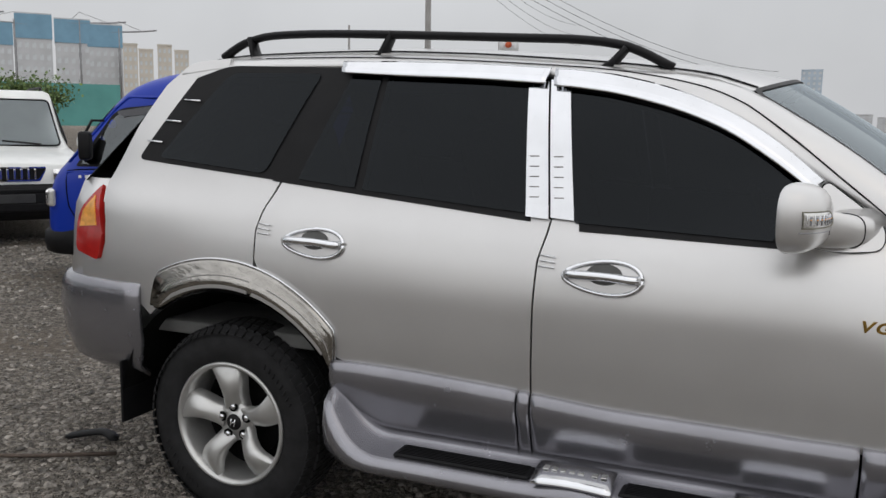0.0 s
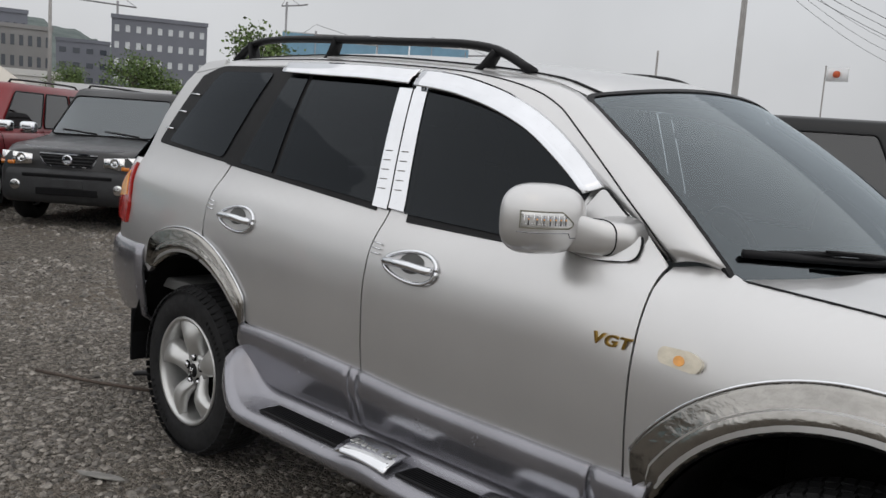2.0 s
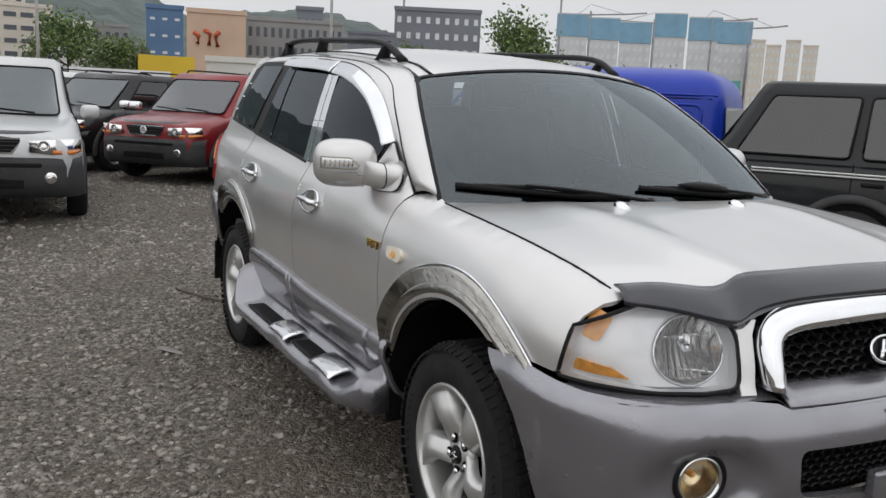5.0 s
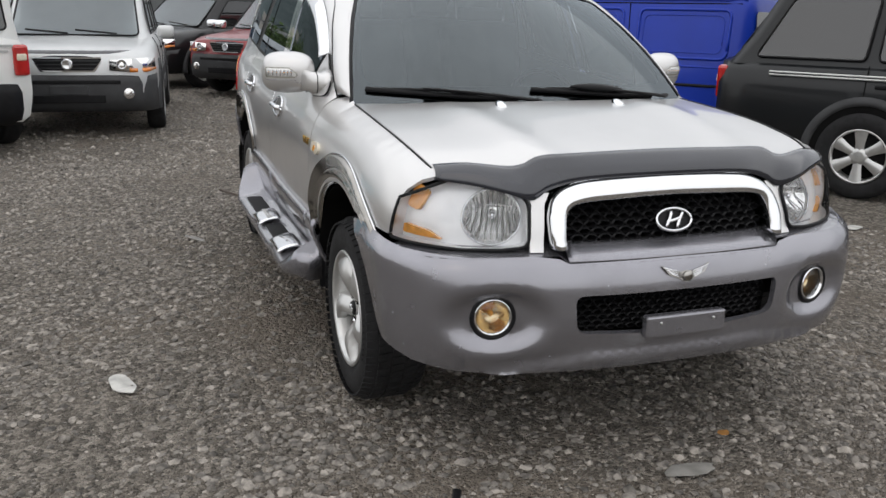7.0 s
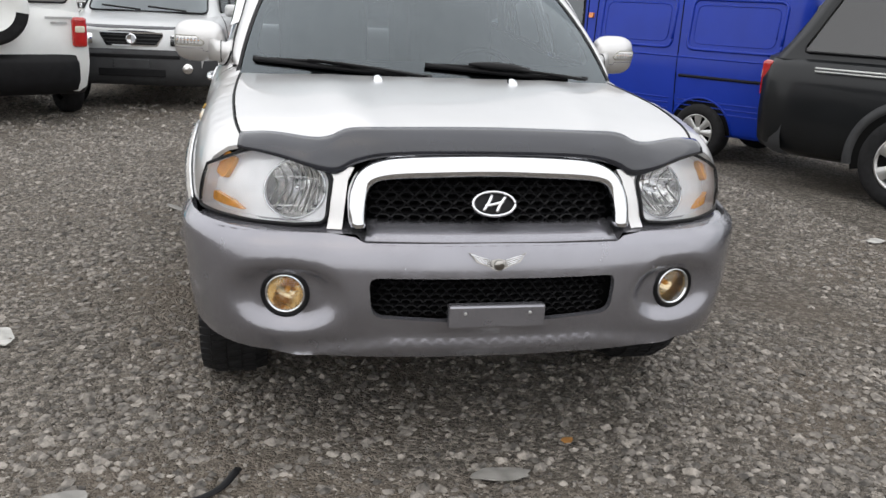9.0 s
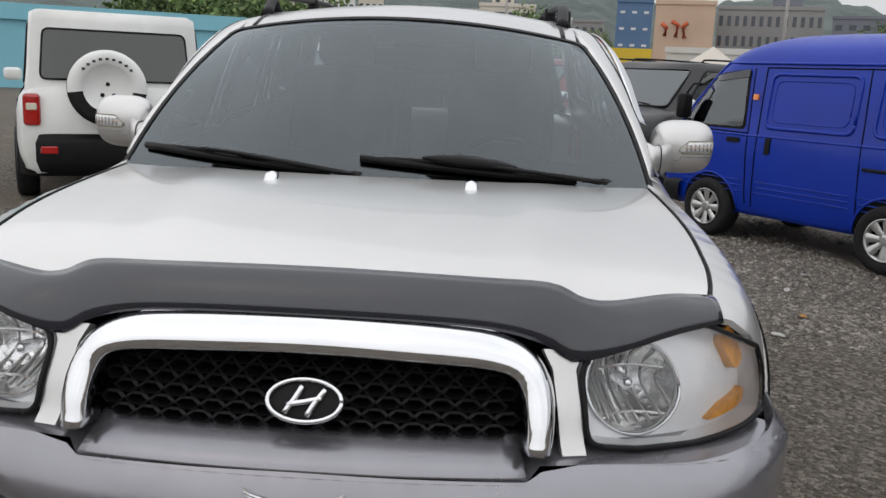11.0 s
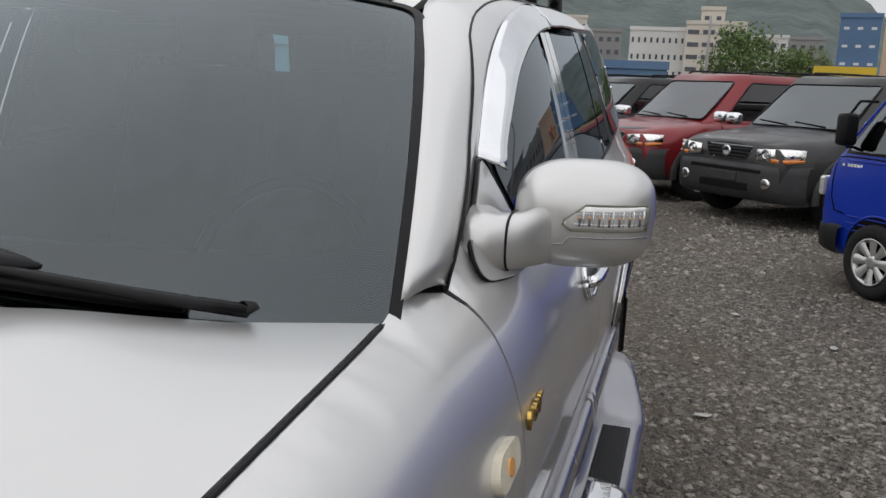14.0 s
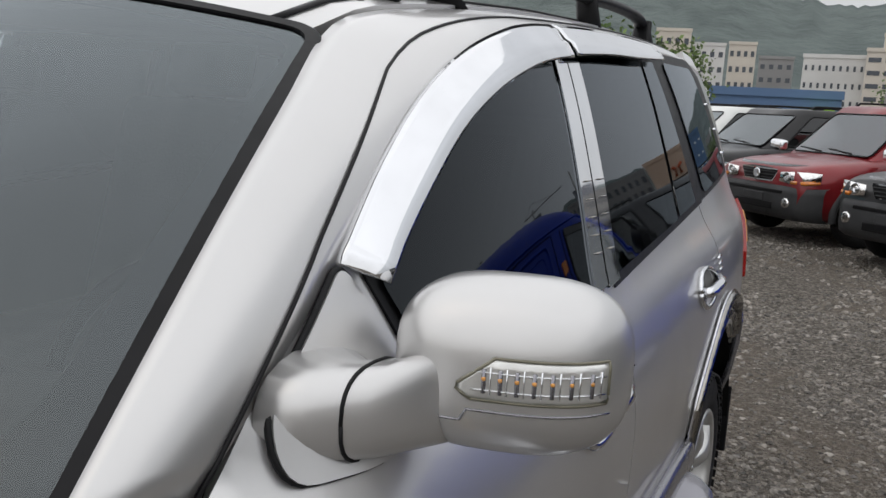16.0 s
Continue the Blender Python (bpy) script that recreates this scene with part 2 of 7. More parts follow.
def panel_mesh(outline, fmap, h=0.03, thick=0.012, holes=(), centre=(0, 0, 0.7), rim=True):
    """A thick sheet: the outline (rounded()) with holes, filled with a fine net and laid on the surface fmap(a, b)."""
    loops = [outline] + list(holes)
    pts, edges = [], []
    for lp in loops:
        k = len(pts)
        pts += [Vector((p[0], p[1])) for p in lp]
        edges += [(k + i, k + (i + 1) % len(lp)) for i in range(len(lp))]
    arr = np.array([(p.x, p.y) for p in pts[:len(outline)]])
    lo, hi = arr.min(0), arr.max(0)
    bpts = np.array([(p.x, p.y) for p in pts])
    grid = np.array([(a, b) for i, a in enumerate(np.arange(lo[0] + h / 2, hi[0], h)) for b in np.arange(lo[1] + h / 2 * (1 + i % 2), hi[1], h)])
    if len(grid):
        grid = grid[within(grid, outline, holes)]
    if len(grid):
        d2 = ((grid[:, None, :] - bpts[None]) ** 2).sum(2).min(1)
        pts += [Vector(g) for g in grid[d2 > (0.5 * h) ** 2].tolist()]
    v2, _, f2, *_ = geometry.delaunay_2d_cdt(pts, edges, [], 0, 1e-5)
    V2 = np.array([tuple(v) for v in v2])
    F2 = np.array([tuple(f) for f in f2])
    tris = F2[within(V2[F2].mean(1), outline, holes)]
    e1, e2 = V2[tris[:, 1]] - V2[tris[:, 0]], V2[tris[:, 2]] - V2[tris[:, 0]]
    area = e1[:, 0] * e2[:, 1] - e1[:, 1] * e2[:, 0]
    tris, area = tris[np.abs(area) > 4e-6], area[np.abs(area) > 4e-6]
    back = area < 0
    tris[back] = tris[back][:, ::-1]
    P = np.array([fmap(v.x, v.y) for v in v2], float)
    T = np.array(tris)
    nf = np.cross(P[T[:, 1]] - P[T[:, 0]], P[T[:, 2]] - P[T[:, 0]])
    out = P[T].mean(1) - np.array(centre)
    if (nf * out).sum() < 0:
        T, nf = T[:, ::-1], -nf
    nv = np.zeros_like(P)
    for k in range(3):
        np.add.at(nv, T[:, k], nf)
    nv /= np.maximum(np.linalg.norm(nv, axis=1, keepdims=True), 1e-12)
    verts, faces = P.tolist(), T.tolist()
    if rim:
        inner = P - nv * thick
        k = len(verts)
        verts += inner.tolist()
        faces += (T[:, ::-1] + k).tolist()
        cnt = {}
        for t in T.tolist():
            for i in range(3):
                cnt[(t[i], t[(i + 1) % 3])] = 1
        for (a, b) in cnt:
            if (b, a) not in cnt:
                j = len(verts)
                verts += [P[a].tolist(), P[b].tolist(), inner[b].tolist(), inner[a].tolist()]
                faces.append((j + 3, j + 2, j + 1, j))
    return verts, faces


def panel(name, outline, fmap, mtl, parent, label="", **kw):
    v, f = panel_mesh(outline, fmap, **kw)
    return mpart(name, v, f, mtl, parent, label)


def loft(lines, close_u=False, close_v=False, caps=False):
    """A net through lines of equal length."""
    n, m = len(lines), len(lines[0])
    verts = [tuple(p) for ln in lines for p in ln]
    faces = []
    for i in range(n if close_u else n - 1):
        for j in range(m if close_v else m - 1):
            a, b = i * m + j, i * m + (j + 1) % m
            c, d = ((i + 1) % n) * m + (j + 1) % m, ((i + 1) % n) * m + j
            faces.append((a, b, c, d))
    if caps:
        faces.append(tuple(range(m))[::-1])
        faces.append(tuple((n - 1) * m + j for j in range(m)))
    return verts, faces


def tube(pts, r, n=8, flat=1.0):
    """A round bar along pts, closed at both ends; r a number or one for each point."""
    pts = [Vector(p) for p in pts]
    rs = [float(q) for q in r] if hasattr(r, "__len__") else [float(r)] * len(pts)
    rings = []
    for i, p in enumerate(pts):
        d = (pts[min(i + 1, len(pts) - 1)] - pts[max(i - 1, 0)]).normalized()
        u = d.cross(Vector((0, 0, 1)))
        if u.length < 0.05:
            u = d.cross(Vector((1, 0, 0)))
        u.normalize()
        w = u.cross(d)
        rings.append([p + rs[i] * (math.cos(a) * u + flat * math.sin(a) * w) for a in np.linspace(0, 2 * math.pi, n, endpoint=False)])
    return loft(rings, close_v=True, caps=True)


def revolve(profile, n=48, axis="Y"):
    """Turns (radius, along) points about the Y axis."""
    rings = []
    for k in range(n):
        a = 2 * math.pi * k / n
        rings.append([(r * math.cos(a), y, r * math.sin(a)) for r, y in profile])
    return loft(rings, close_u=True)


def merge(*vf):
    V, F = [], []
    for v, f in vf:
        k = len(V)
        V += list(v)
        F += [tuple(i + k for i in q) for q in f]
    return V, F


def moved(vf, m):
    return [tuple(m @ Vector(v)) for v in vf[0]], vf[1]


def both(vf):
    """The mesh and its mirror image across the car's middle."""
    return merge(vf, ([(x, -y, z) for x, y, z in vf[0]], [tuple(f[::-1]) for f in vf[1]]))


# ---- the silver car: outline in plan and body surface ----
PLAN = smooth_line([(2.19, -0.12), (2.19, 0.0), (2.185, 0.2), (2.158, 0.43), (2.10, 0.63), (2.0, 0.785), (1.855, 0.882), (1.65, 0.925), (1.4, 0.938), (1.0, 0.942),
                    (0.3, 0.942), (-0.5, 0.942), (-1.2, 0.938), (-1.6, 0.925), (-1.9, 0.898), (-2.14, 0.825), (-2.29, 0.64), (-2.36, 0.3), (-2.375, 0.0)], 600)
PLAN = PLAN[PLAN[:, 1] >= 0]
PLAN_Q = np.concatenate([[0], np.cumsum(np.linalg.norm(np.diff(PLAN, axis=0), axis=1))])
_t = np.gradient(PLAN, axis=0)
_t /= np.linalg.norm(_t, axis=1, keepdims=True)
PLAN_N = np.stack([_t[:, 1], -_t[:, 0]], 1)
Q_END = float(PLAN_Q[-1])
PLAN_TAB = [tuple(float(np.interp(q, PLAN_Q, c)) for c in (PLAN[:, 0], PLAN[:, 1], PLAN_N[:, 0], PLAN_N[:, 1])) for q in np.linspace(0, Q_END, 1200)]


def qx(x):
    return float(np.interp(-x, -PLAN[:, 0], PLAN_Q))


def qy(y):
    k = int(np.argmax(PLAN[:, 1]))
    return float(np.interp(abs(y), PLAN[:k, 1], PLAN_Q[:k])) * (1 if y >= 0 else -1)


belt = spl([-2.0, -1.75, -1.02, -0.24, 0.46, 0.9], [1.31, 1.285, 1.225, 1.155, 1.115, 1.10])
side_in = spl([0.2, 0.35, 0.5, 0.62, 0.75, 0.88, 0.97, 1.06, 1.12, 1.16, 1.3, 1.45, 1.60, 1.7],
              [0.10, 0.06, 0.03, 0.018, 0.004, 0.0, 0.008, 0.034, 0.066, 0.082, 0.123, 0.172, 0.234, 0.285])
nose_in = spl([0.2, 0.30, 0.37, 0.45, 0.55, 0.64, 0.70, 0.735, 0.76, 0.82, 0.88, 0.93, 0.98, 1.05],
              [0.22, 0.11, 0.05, 0.015, 0.0, 0.003, 0.02, 0.05, 0.08, 0.10, 0.13, 0.155, 0.19, 0.27])
rear_in = spl([0.4, 0.5, 0.65, 0.8, 0.86, 1.0, 1.2, 1.4, 1.65], [0.1, 0.03, 0.0, 0.02, 0.08, 0.09, 0.14, 0.26, 0.45])
hood_z = spl([0.88, 1.0, 1.4, 1.7, 1.85, 2.0], [1.105, 1.098, 1.068, 1.03, 1.0, 0.955])
hood_y = spl([0.88, 1.1, 1.4, 1.7, 1.85, 2.0], [0.775, 0.785, 0.79, 0.78, 0.765, 0.74])


def wrap(q, z, out=0.0):
    """The point of the body at q metres round the plan from the front's middle (minus: the right side) and height z."""
    a = abs(q)
    u = min(max(a / Q_END, 0.0), 0.9999) * (len(PLAN_TAB) - 1)
    i = int(u)
    u -= i
    x, y, nx, ny = (p + (q_ - p) * u for p, q_ in zip(PLAN_TAB[i], PLAN_TAB[i + 1]))
    s = side_in(z - 0.5 * (belt(x) - 1.14) * min(1, max(0, (z - 0.9) / 0.2)))
    if x < 0.9 and z > 1.1:
        s += 0.06 * min(1, max(0, (x + 0.1) / 0.9)) ** 2 * min(1, (z - 1.1) / 0.2)
    if x > 0.55:
        t = min(1.0, max(0.0, (z - 0.78) / (hood_z(x) - 0.78)))
        f = side_in(min(z, 0.9)) * (z < 0.9) + (y - hood_y(x)) * (1 - math.sqrt(max(0.0, 1 - t ** 2.2)))
        k = min(1, max(0, (x - 0.55) / 0.45))
        k = k * k * (3 - 2 * k)
        s = s * (1 - k) + f * k
    w = min(1.0, max(0.0, abs(nx))) ** 2
    if nx > 0:
        ins = s * (1 - w) + nose_in(z) * w
    else:
        ins = s * (1 - w) + (rear_in(z)) * w
    ins -= out
    return (x - nx * ins, (y - ny * ins) * (1 if q >= 0 else -1), z)


def side_map(sign, out=0.0):
    return lambda x, z: wrap(sign * qx(x), z, out)


def arc(cx, cz, r, a0, a1, n=18):
    return [(cx + r * math.cos(radians(a)), cz + r * math.sin(radians(a))) for a in np.linspace(a0, a1, n)]


car = thing("silver_suv", "silver mid-size SUV with grey lower cladding and chrome trim", "car")
RA, FA, HUB = -1.31, 1.31, 0.352
R_IN, R_OUT = 0.485, 0.605


def strip(top, bottom, bulge, n=5, side=1):
    """A bowed band between two lines of points."""
    rows = []
    for k in range(n + 1):
        t = k / n
        rows.append([np.array(a) * (1 - t) + np.array(b) * t + np.array(bulge) * 4 * t * (1 - t) for a, b in zip(top, bottom)])
    return loft(rows)


def shrunk(poly, d=0.014):
    """An outline drawn in towards its middle."""
    c = np.mean(poly, axis=0)
    return [c + (p - c) * (1 - d / max(0.03, np.linalg.norm(p - c))) for p in poly]


def solid(vf, thick, away):
    """Gives an open net a thickness, away from a point."""
    bm = bmesh.new()
    vs = [bm.verts.new(v) for v in vf[0]]
    for f in vf[1]:
        bm.faces.new([vs[i] for i in f])
    bm.normal_update()
    tot = sum((f.normal.dot(f.calc_center_median() - Vector(away)) * f.calc_area() for f in bm.faces))
    if tot < 0:
        bmesh.ops.reverse_faces(bm, faces=bm.faces[:])
        bm.normal_update()
    bmesh.ops.solidify(bm, geom=bm.faces[:], thickness=thick)
    me = [tuple(v.co) for v in bm.verts]
    bm.verts.index_update()
    fs = [tuple(v.index for v in f.verts) for f in bm.faces]
    bm.free()
    return me, fs


for sg, sname in ((-1, "right"), (1, "left")):
    sm = side_map(sg)
    # front fender
    pts = ([(0.791, 0.60), (0.791, 0.84), (0.7935, 0.97), (0.796, 1.06), (0.806, 1.110), (0.86, 1.120), (0.93, 1.120), (0.962, 1.106)]
           + [(x, hood_z(x)) for x in np.linspace(0.985, 1.855, 24)]
           + [(1.91, 0.988), (1.965, 0.977), (1.90, 0.958), (1.862, 0.925), (1.843, 0.89), (1.825, 0.80), (1.81, 0.775), (1.70, 0.785)] + arc(FA, HUB, R_IN + 0.012, 62, 150)[0:] + [(0.86, 0.60)])
    panel("front_fender", rounded(pts), sm, SILVER, car, h=0.025, thick=0.015)
    # doors
    pts = [(0.785, 0.585), (0.785, 0.84), (0.788, 0.97), (0.790, 1.05), (0.794, 1.112), (0.70, 1.205), (0.565, 1.295), (0.53, 1.28), (0.47, 1.118, 0.02)]
    pts += [(x, belt(x)) for x in np.linspace(0.4, -0.14, 6)] + [(-0.160, 1.146), (-0.167, 1.10), (-0.183, 1.03), (-0.188, 0.9), (-0.190, 0.617), (0.09, 0.592)]
    fdoor = panel("front_door", rounded(pts), sm, SILVER, car, h=0.03, thick=0.02)
    pts = [(-0.196, 0.615), (-0.194, 0.9), (-0.189, 1.03), (-0.173, 1.10), (-0.166, 1.147)] + [(x, belt(x)) for x in np.linspace(-0.19, -1.105, 8)]
    pts += [(-1.15, 1.14), (-1.172, 1.06), (-1.172, 0.96)] + arc(RA, HUB, 0.525, 68, 37, 8) + [(-0.77, 0.63)]
    rdoor = panel("rear_door", rounded(pts), sm, SILVER, car, h=0.03, thick=0.02)
    # rear quarter with the rearmost pillar
    pts = [(-1.178, 0.93), (-1.178, 1.06), (-1.157, 1.14), (-1.112, 1.238), (-1.45, 1.262), (-1.70, 1.278), (-1.755, 1.30, 0.02), (-1.65, 1.45), (-1.545, 1.58, 0.03), (-1.43, 1.615),
           (-1.43, 1.645), (-1.60, 1.635, 0.04), (-1.70, 1.55), (-1.80, 1.40), (-1.905, 1.19), (-1.865, 1.05), (-1.862, 0.97), (-1.885, 0.905),
           (-2.0, 0.885), (-2.0, 0.825), (-1.75, 0.815)] + arc(RA, HUB, R_IN + 0.012, 132, 78, 12)
    panel("quarter_panel", rounded(pts), sm, SILVER, car, h=0.03, thick=0.02)
    pts = arc(RA, HUB, R_IN + 0.012, 76, 38, 8) + arc(RA, HUB, 0.519, 38, 75, 8)
    panel("arch_lip", rounded(pts), sm, SILVER, car, h=0.03, thick=0.02)
    # tail lamp
    tail = panel("tail_lamp", rounded([(-1.915, 1.18), (-2.02, 1.07, 0.05), (-2.03, 0.93, 0.03), (-1.89, 0.90, 0.02), (-1.87, 1.0)]), side_map(sg, 0.012), REDLENS, car, "red tail lamp", h=0.03, thick=0.05)
    panel("turn_signal", rounded([(-1.93, 1.14), (-1.985, 1.08), (-2.0, 1.02), (-1.90, 1.03)]), side_map(sg, 0.016), AMBER, tail, "amber turn signal lens", h=0.03)
    # lower cladding
    zt = spl([-0.9, -0.77, -0.26, 0.09, 0.8], [0.645, 0.648, 0.63, 0.608, 0.60])
    for nm, x0, x1 in (("rear_door_cladding", -0.872, -0.235), ("cladding_joint", -0.228, -0.193), ("front_door_cladding", -0.186, 0.70), ("fender_cladding", 0.707, 0.86)):
        xs = np.linspace(x0, x1, max(4, int((x1 - x0) / 0.02)))
        rows = []
        for x in xs:
            z1 = zt(x)
            x_low = x
            prof = [(z1 + 0.004, -0.012), (z1 + 0.004, 0.008), (z1 - 0.006, 0.018), (z1 - 0.03, 0.026), (z1 - 0.06, 0.028), (z1 - 0.11, 0.012), (0.45, 0.004), (0.41, -0.01), (0.37, -0.05)]
            rows.append([wrap(sg * qx(x_low), z, 0.004 + o) for z, o in prof])
        mpart(nm, *solid(loft(rows), 0.02, (0, 0, 0.6)), CLADDING, car, "matt grey lower door cladding")
    # bright wheel-arch trims
    for nm, cx, a0, a1, r1 in (("front_arch_trim", FA, 33, 156, 0.60), ("rear_arch_trim", RA, 32, 127, 0.600)):
        rows = []
        for a in np.linspace(a0, a1, 40):
            e = min(1, (a - a0) / 14 + 0.35, (a1 - a) / 14 + 0.35)
            rr = R_IN + (r1 - R_IN) * e
            rows.append([wrap(sg * qx(cx + r * math.cos(radians(a))), HUB + r * math.sin(radians(a)), o)
                         for r, o in ((R_IN - 0.001, -0.022), (R_IN, -0.012), (R_IN + (rr - R_IN) * 0.42, 0.012), (R_IN + (rr - R_IN) * 0.48, -0.002), (rr - 0.012, 0.022), (rr, 0.006))])
        mpart(nm, *solid(loft(rows), 0.004, (cx, 0, HUB)), SCUFFED, car, "polished steel wheel-arch trim, scuffed")
        edge = [wrap(sg * qx(cx + (R_IN + (r1 - R_IN) * min(1, (a - a0) / 14 + 0.35, (a1 - a) / 14 + 0.35)) * math.cos(radians(a))), HUB + (R_IN + (r1 - R_IN) * min(1, (a - a0) / 14 + 0.35, (a1 - a) / 14 + 0.35)) * math.sin(radians(a)), 0.006) for a in np.linspace(a0, a1, 40)]
        mpart("arch_trim_edge", *tube(edge, 0.004, 6), CHROME, car, "chrome edging bead")
        # wheel housing
        wl_ = []
        for a in np.linspace(8, 172, 24):
            p = [(cx + (R_IN - 0.006) * math.cos(radians(a)), sg * y, HUB + (R_IN - 0.006) * math.sin(radians(a))) for y in (0.914, 0.6, 0.45)]
            wl_.append(p + [(cx, sg * 0.45, HUB)])
        mpart("wheel_housing", *loft(wl_), MATTE, car)
    # windows: black frames, panes
    fo = rounded([(-0.075, 1.118), (0.47, 1.105), (0.545, 1.29, 0.03), (0.42, 1.385), (0.22, 1.475), (0.0, 1.535), (-0.135, 1.56)])
    fi = rounded([(-0.09, 1.142), (0.452, 1.122), (0.52, 1.265, 0.02), (0.40, 1.368), (0.2, 1.452), (-0.01, 1.508), (-0.145, 1.53)])
    ro = rounded([(-1.15, 1.222), (-0.225, 1.138), (-0.268, 1.572), (-0.60, 1.595), (-0.95, 1.605)])
    ri1 = rounded([(-0.80, 1.207), (-0.245, 1.162), (-0.284, 1.545), (-0.60, 1.567), (-0.765, 1.572)])
    ri2 = rounded([(-1.045, 1.232), (-0.83, 1.212), (-0.79, 1.573), (-0.90, 1.578)])
    qo = rounded([(-1.765, 1.278, 0.03), (-1.135, 1.225), (-0.945, 1.605), (-1.42, 1.618, 0.05), (-1.56, 1.575)])
    qi = rounded([(-1.66, 1.288, 0.03), (-1.185, 1.245, 0.03), (-1.02, 1.585, 0.02), (-1.40, 1.592, 0.04)])
    sf = side_map(sg, 0.004)
    sgl = side_map(sg, 0.009)
    panel("window_frame", fo, sf, BLACK, fdoor, "black window seal", holes=[shrunk(fi)], h=0.022)
    panel("window_pane", fi, sgl, GLASS, fdoor, "dark tinted glass", h=0.03, rim=False)
    panel("window_frame", ro, sf, BLACK, rdoor, "black window seal", holes=[shrunk(ri1), shrunk(ri2)], h=0.022)
    panel("window_pane", ri1, sgl, GLASS, rdoor, "dark tinted glass", h=0.03, rim=False)
    panel("window_pane", ri2, sgl, GLASS, rdoor, "dark tinted glass", h=0.03, rim=False)
    panel("quarter_window_frame", qo, sf, BLACK, car, "black window seal", holes=[shrunk(qi)], h=0.022)
    panel("quarter_window", qi, sgl, GLASS, car, "dark tinted glass", h=0.03, rim=False)
    for k in range(3):
        x0, z0 = -1.71 + 0.07 * k, 1.345 + 0.075 * k
        mpart("louvre_clip", *tube([wrap(sg * qx(x0 - 0.02), z0, 0.006), wrap(sg * qx(x0 + 0.055), z0 - 0.004, 0.008)], 0.007, 6, 0.6), CHROME, car, "chrome louvre clip")
    # chrome pillar plates between the doors
    for x0, x1, t0, t1 in ((-0.240, -0.169, -0.283, -0.219), (-0.163, -0.092, -0.213, -0.152)):
        pl = rounded([(x0, 1.153), (x1, 1.148), (t1, 1.555), (t0, 1.56)])
        plate = panel("pillar_plate", pl, side_map(sg, 0.013), CHROME, car, "mirror-bright pillar plate", h=0.04, thick=0.006)
        for k in range(5):
            z = 1.21 + 0.03 * k
            xa = x0 + (t0 - x0) * (z - 1.15) / 0.4
            mpart("slot", *tube([wrap(sg * qx(xa + 0.012), z, 0.015), wrap(sg * qx(xa + 0.04), z + 0.001, 0.015)], 0.003, 5, 0.4), SCUFFED, plate)
    # rain visors
    for nm, top, bot in (("rain_visor", [(0.575, 1.285), (0.46, 1.38), (0.33, 1.462), (0.18, 1.525), (0.02, 1.568), (-0.10, 1.588), (-0.207, 1.598)],
                          [(0.535, 1.262), (0.42, 1.345), (0.30, 1.418), (0.16, 1.473), (0.01, 1.512), (-0.10, 1.530), (-0.196, 1.540)]),
                         ("rain_visor", [(-0.219, 1.599), (-0.45, 1.614), (-0.70, 1.624), (-0.95, 1.628)], [(-0.226, 1.546), (-0.45, 1.562), (-0.70, 1.573), (-0.93, 1.586)])):
        tl, bl = smooth_line(top, 30), smooth_line(bot, 30)
        rows = []
        for t, o in ((0, 0.004), (0.12, 0.014), (0.45, 0.022), (0.55, 0.030), (0.9, 0.036), (1.0, 0.034)):
            rows.append([wrap(sg * qx(a[0] * (1 - t) + b[0] * t), a[1] * (1 - t) + b[1] * t, o) for a, b in zip(tl, bl)])
        mpart(nm, *solid(loft(rows), 0.003, (0, 0, 0.9)), CHROME, car, "chrome window rain visor")
    # pillar and roof rail of the body
    inner = smooth_line([(0.928, sg * 0.791, 1.126), (0.821, sg * 0.7675, 1.219), (0.673, sg * 0.7285, 1.334), (0.517, sg * 0.6805, 1.438), (0.354, sg * 0.623, 1.532), (0.22, sg * 0.607, 1.570), (0.0, sg * 0.60, 1.60),
                         (-0.24, sg * 0.598, 1.621), (-0.6, sg * 0.597, 1.645), (-1.0, sg * 0.597, 1.658), (-1.40, sg * 0.60, 1.653), (-1.66, sg * 0.60, 1.628)], 60)
    oc = smooth_line([(0.802, 1.120), (0.700, 1.200), (0.565, 1.288), (0.44, 1.37), (0.315, 1.447), (0.19, 1.503), (0.01, 1.55), (-0.21, 1.578), (-0.6, 1.60), (-0.95, 1.612), (-1.40, 1.612), (-1.64, 1.59)], 60)
    outer = [wrap(sg * qx(x), z, 0.003) for x, z in oc]
    rows = []
    for k in range(9):
        t = k / 8
        rows.append([np.array(a) * (1 - t) + np.array(b) * t + np.array((0.006 if i < 26 else 0, sg * 0.010, 0.010)) * 4 * t * (1 - t)  for i, (a, b) in enumerate(zip(inner, outer))])
    mpart("roof_side", *solid(loft(rows), 0.02, (-0.3, 0, 1.2)), SILVER, car)
    mpart("roof_seam", *tube([np.array(a) * (0.45 - 0.45 * max(0.0, 1 - i / 14)) + np.array(b) * (0.55 + 0.45 * max(0.0, 1 - i / 14)) + np.array((0.0065 if i < 26 else 0, sg * 0.0102, 0.0102)) * (1 if i > 10 else 0.3 + 0.07 * i) for i, (a, b) in enumerate(zip(inner, outer))][0:52], 0.0024, 6), BLACK, car, "black door seal line")
    # roof rack rail with feet
    rl = smooth_line([(0.12, sg * 0.565, 1.600), (0.06, sg * 0.57, 1.635), (-0.03, sg * 0.575, 1.672), (-0.16, sg * 0.58, 1.692), (-0.36, sg * 0.583, 1.703), (-1.0, sg * 0.583, 1.732), (-1.30, sg * 0.58, 1.735), (-1.42, sg * 0.575, 1.720), (-1.50, sg * 0.57, 1.692), (-1.55, sg * 0.565, 1.66)], 44)
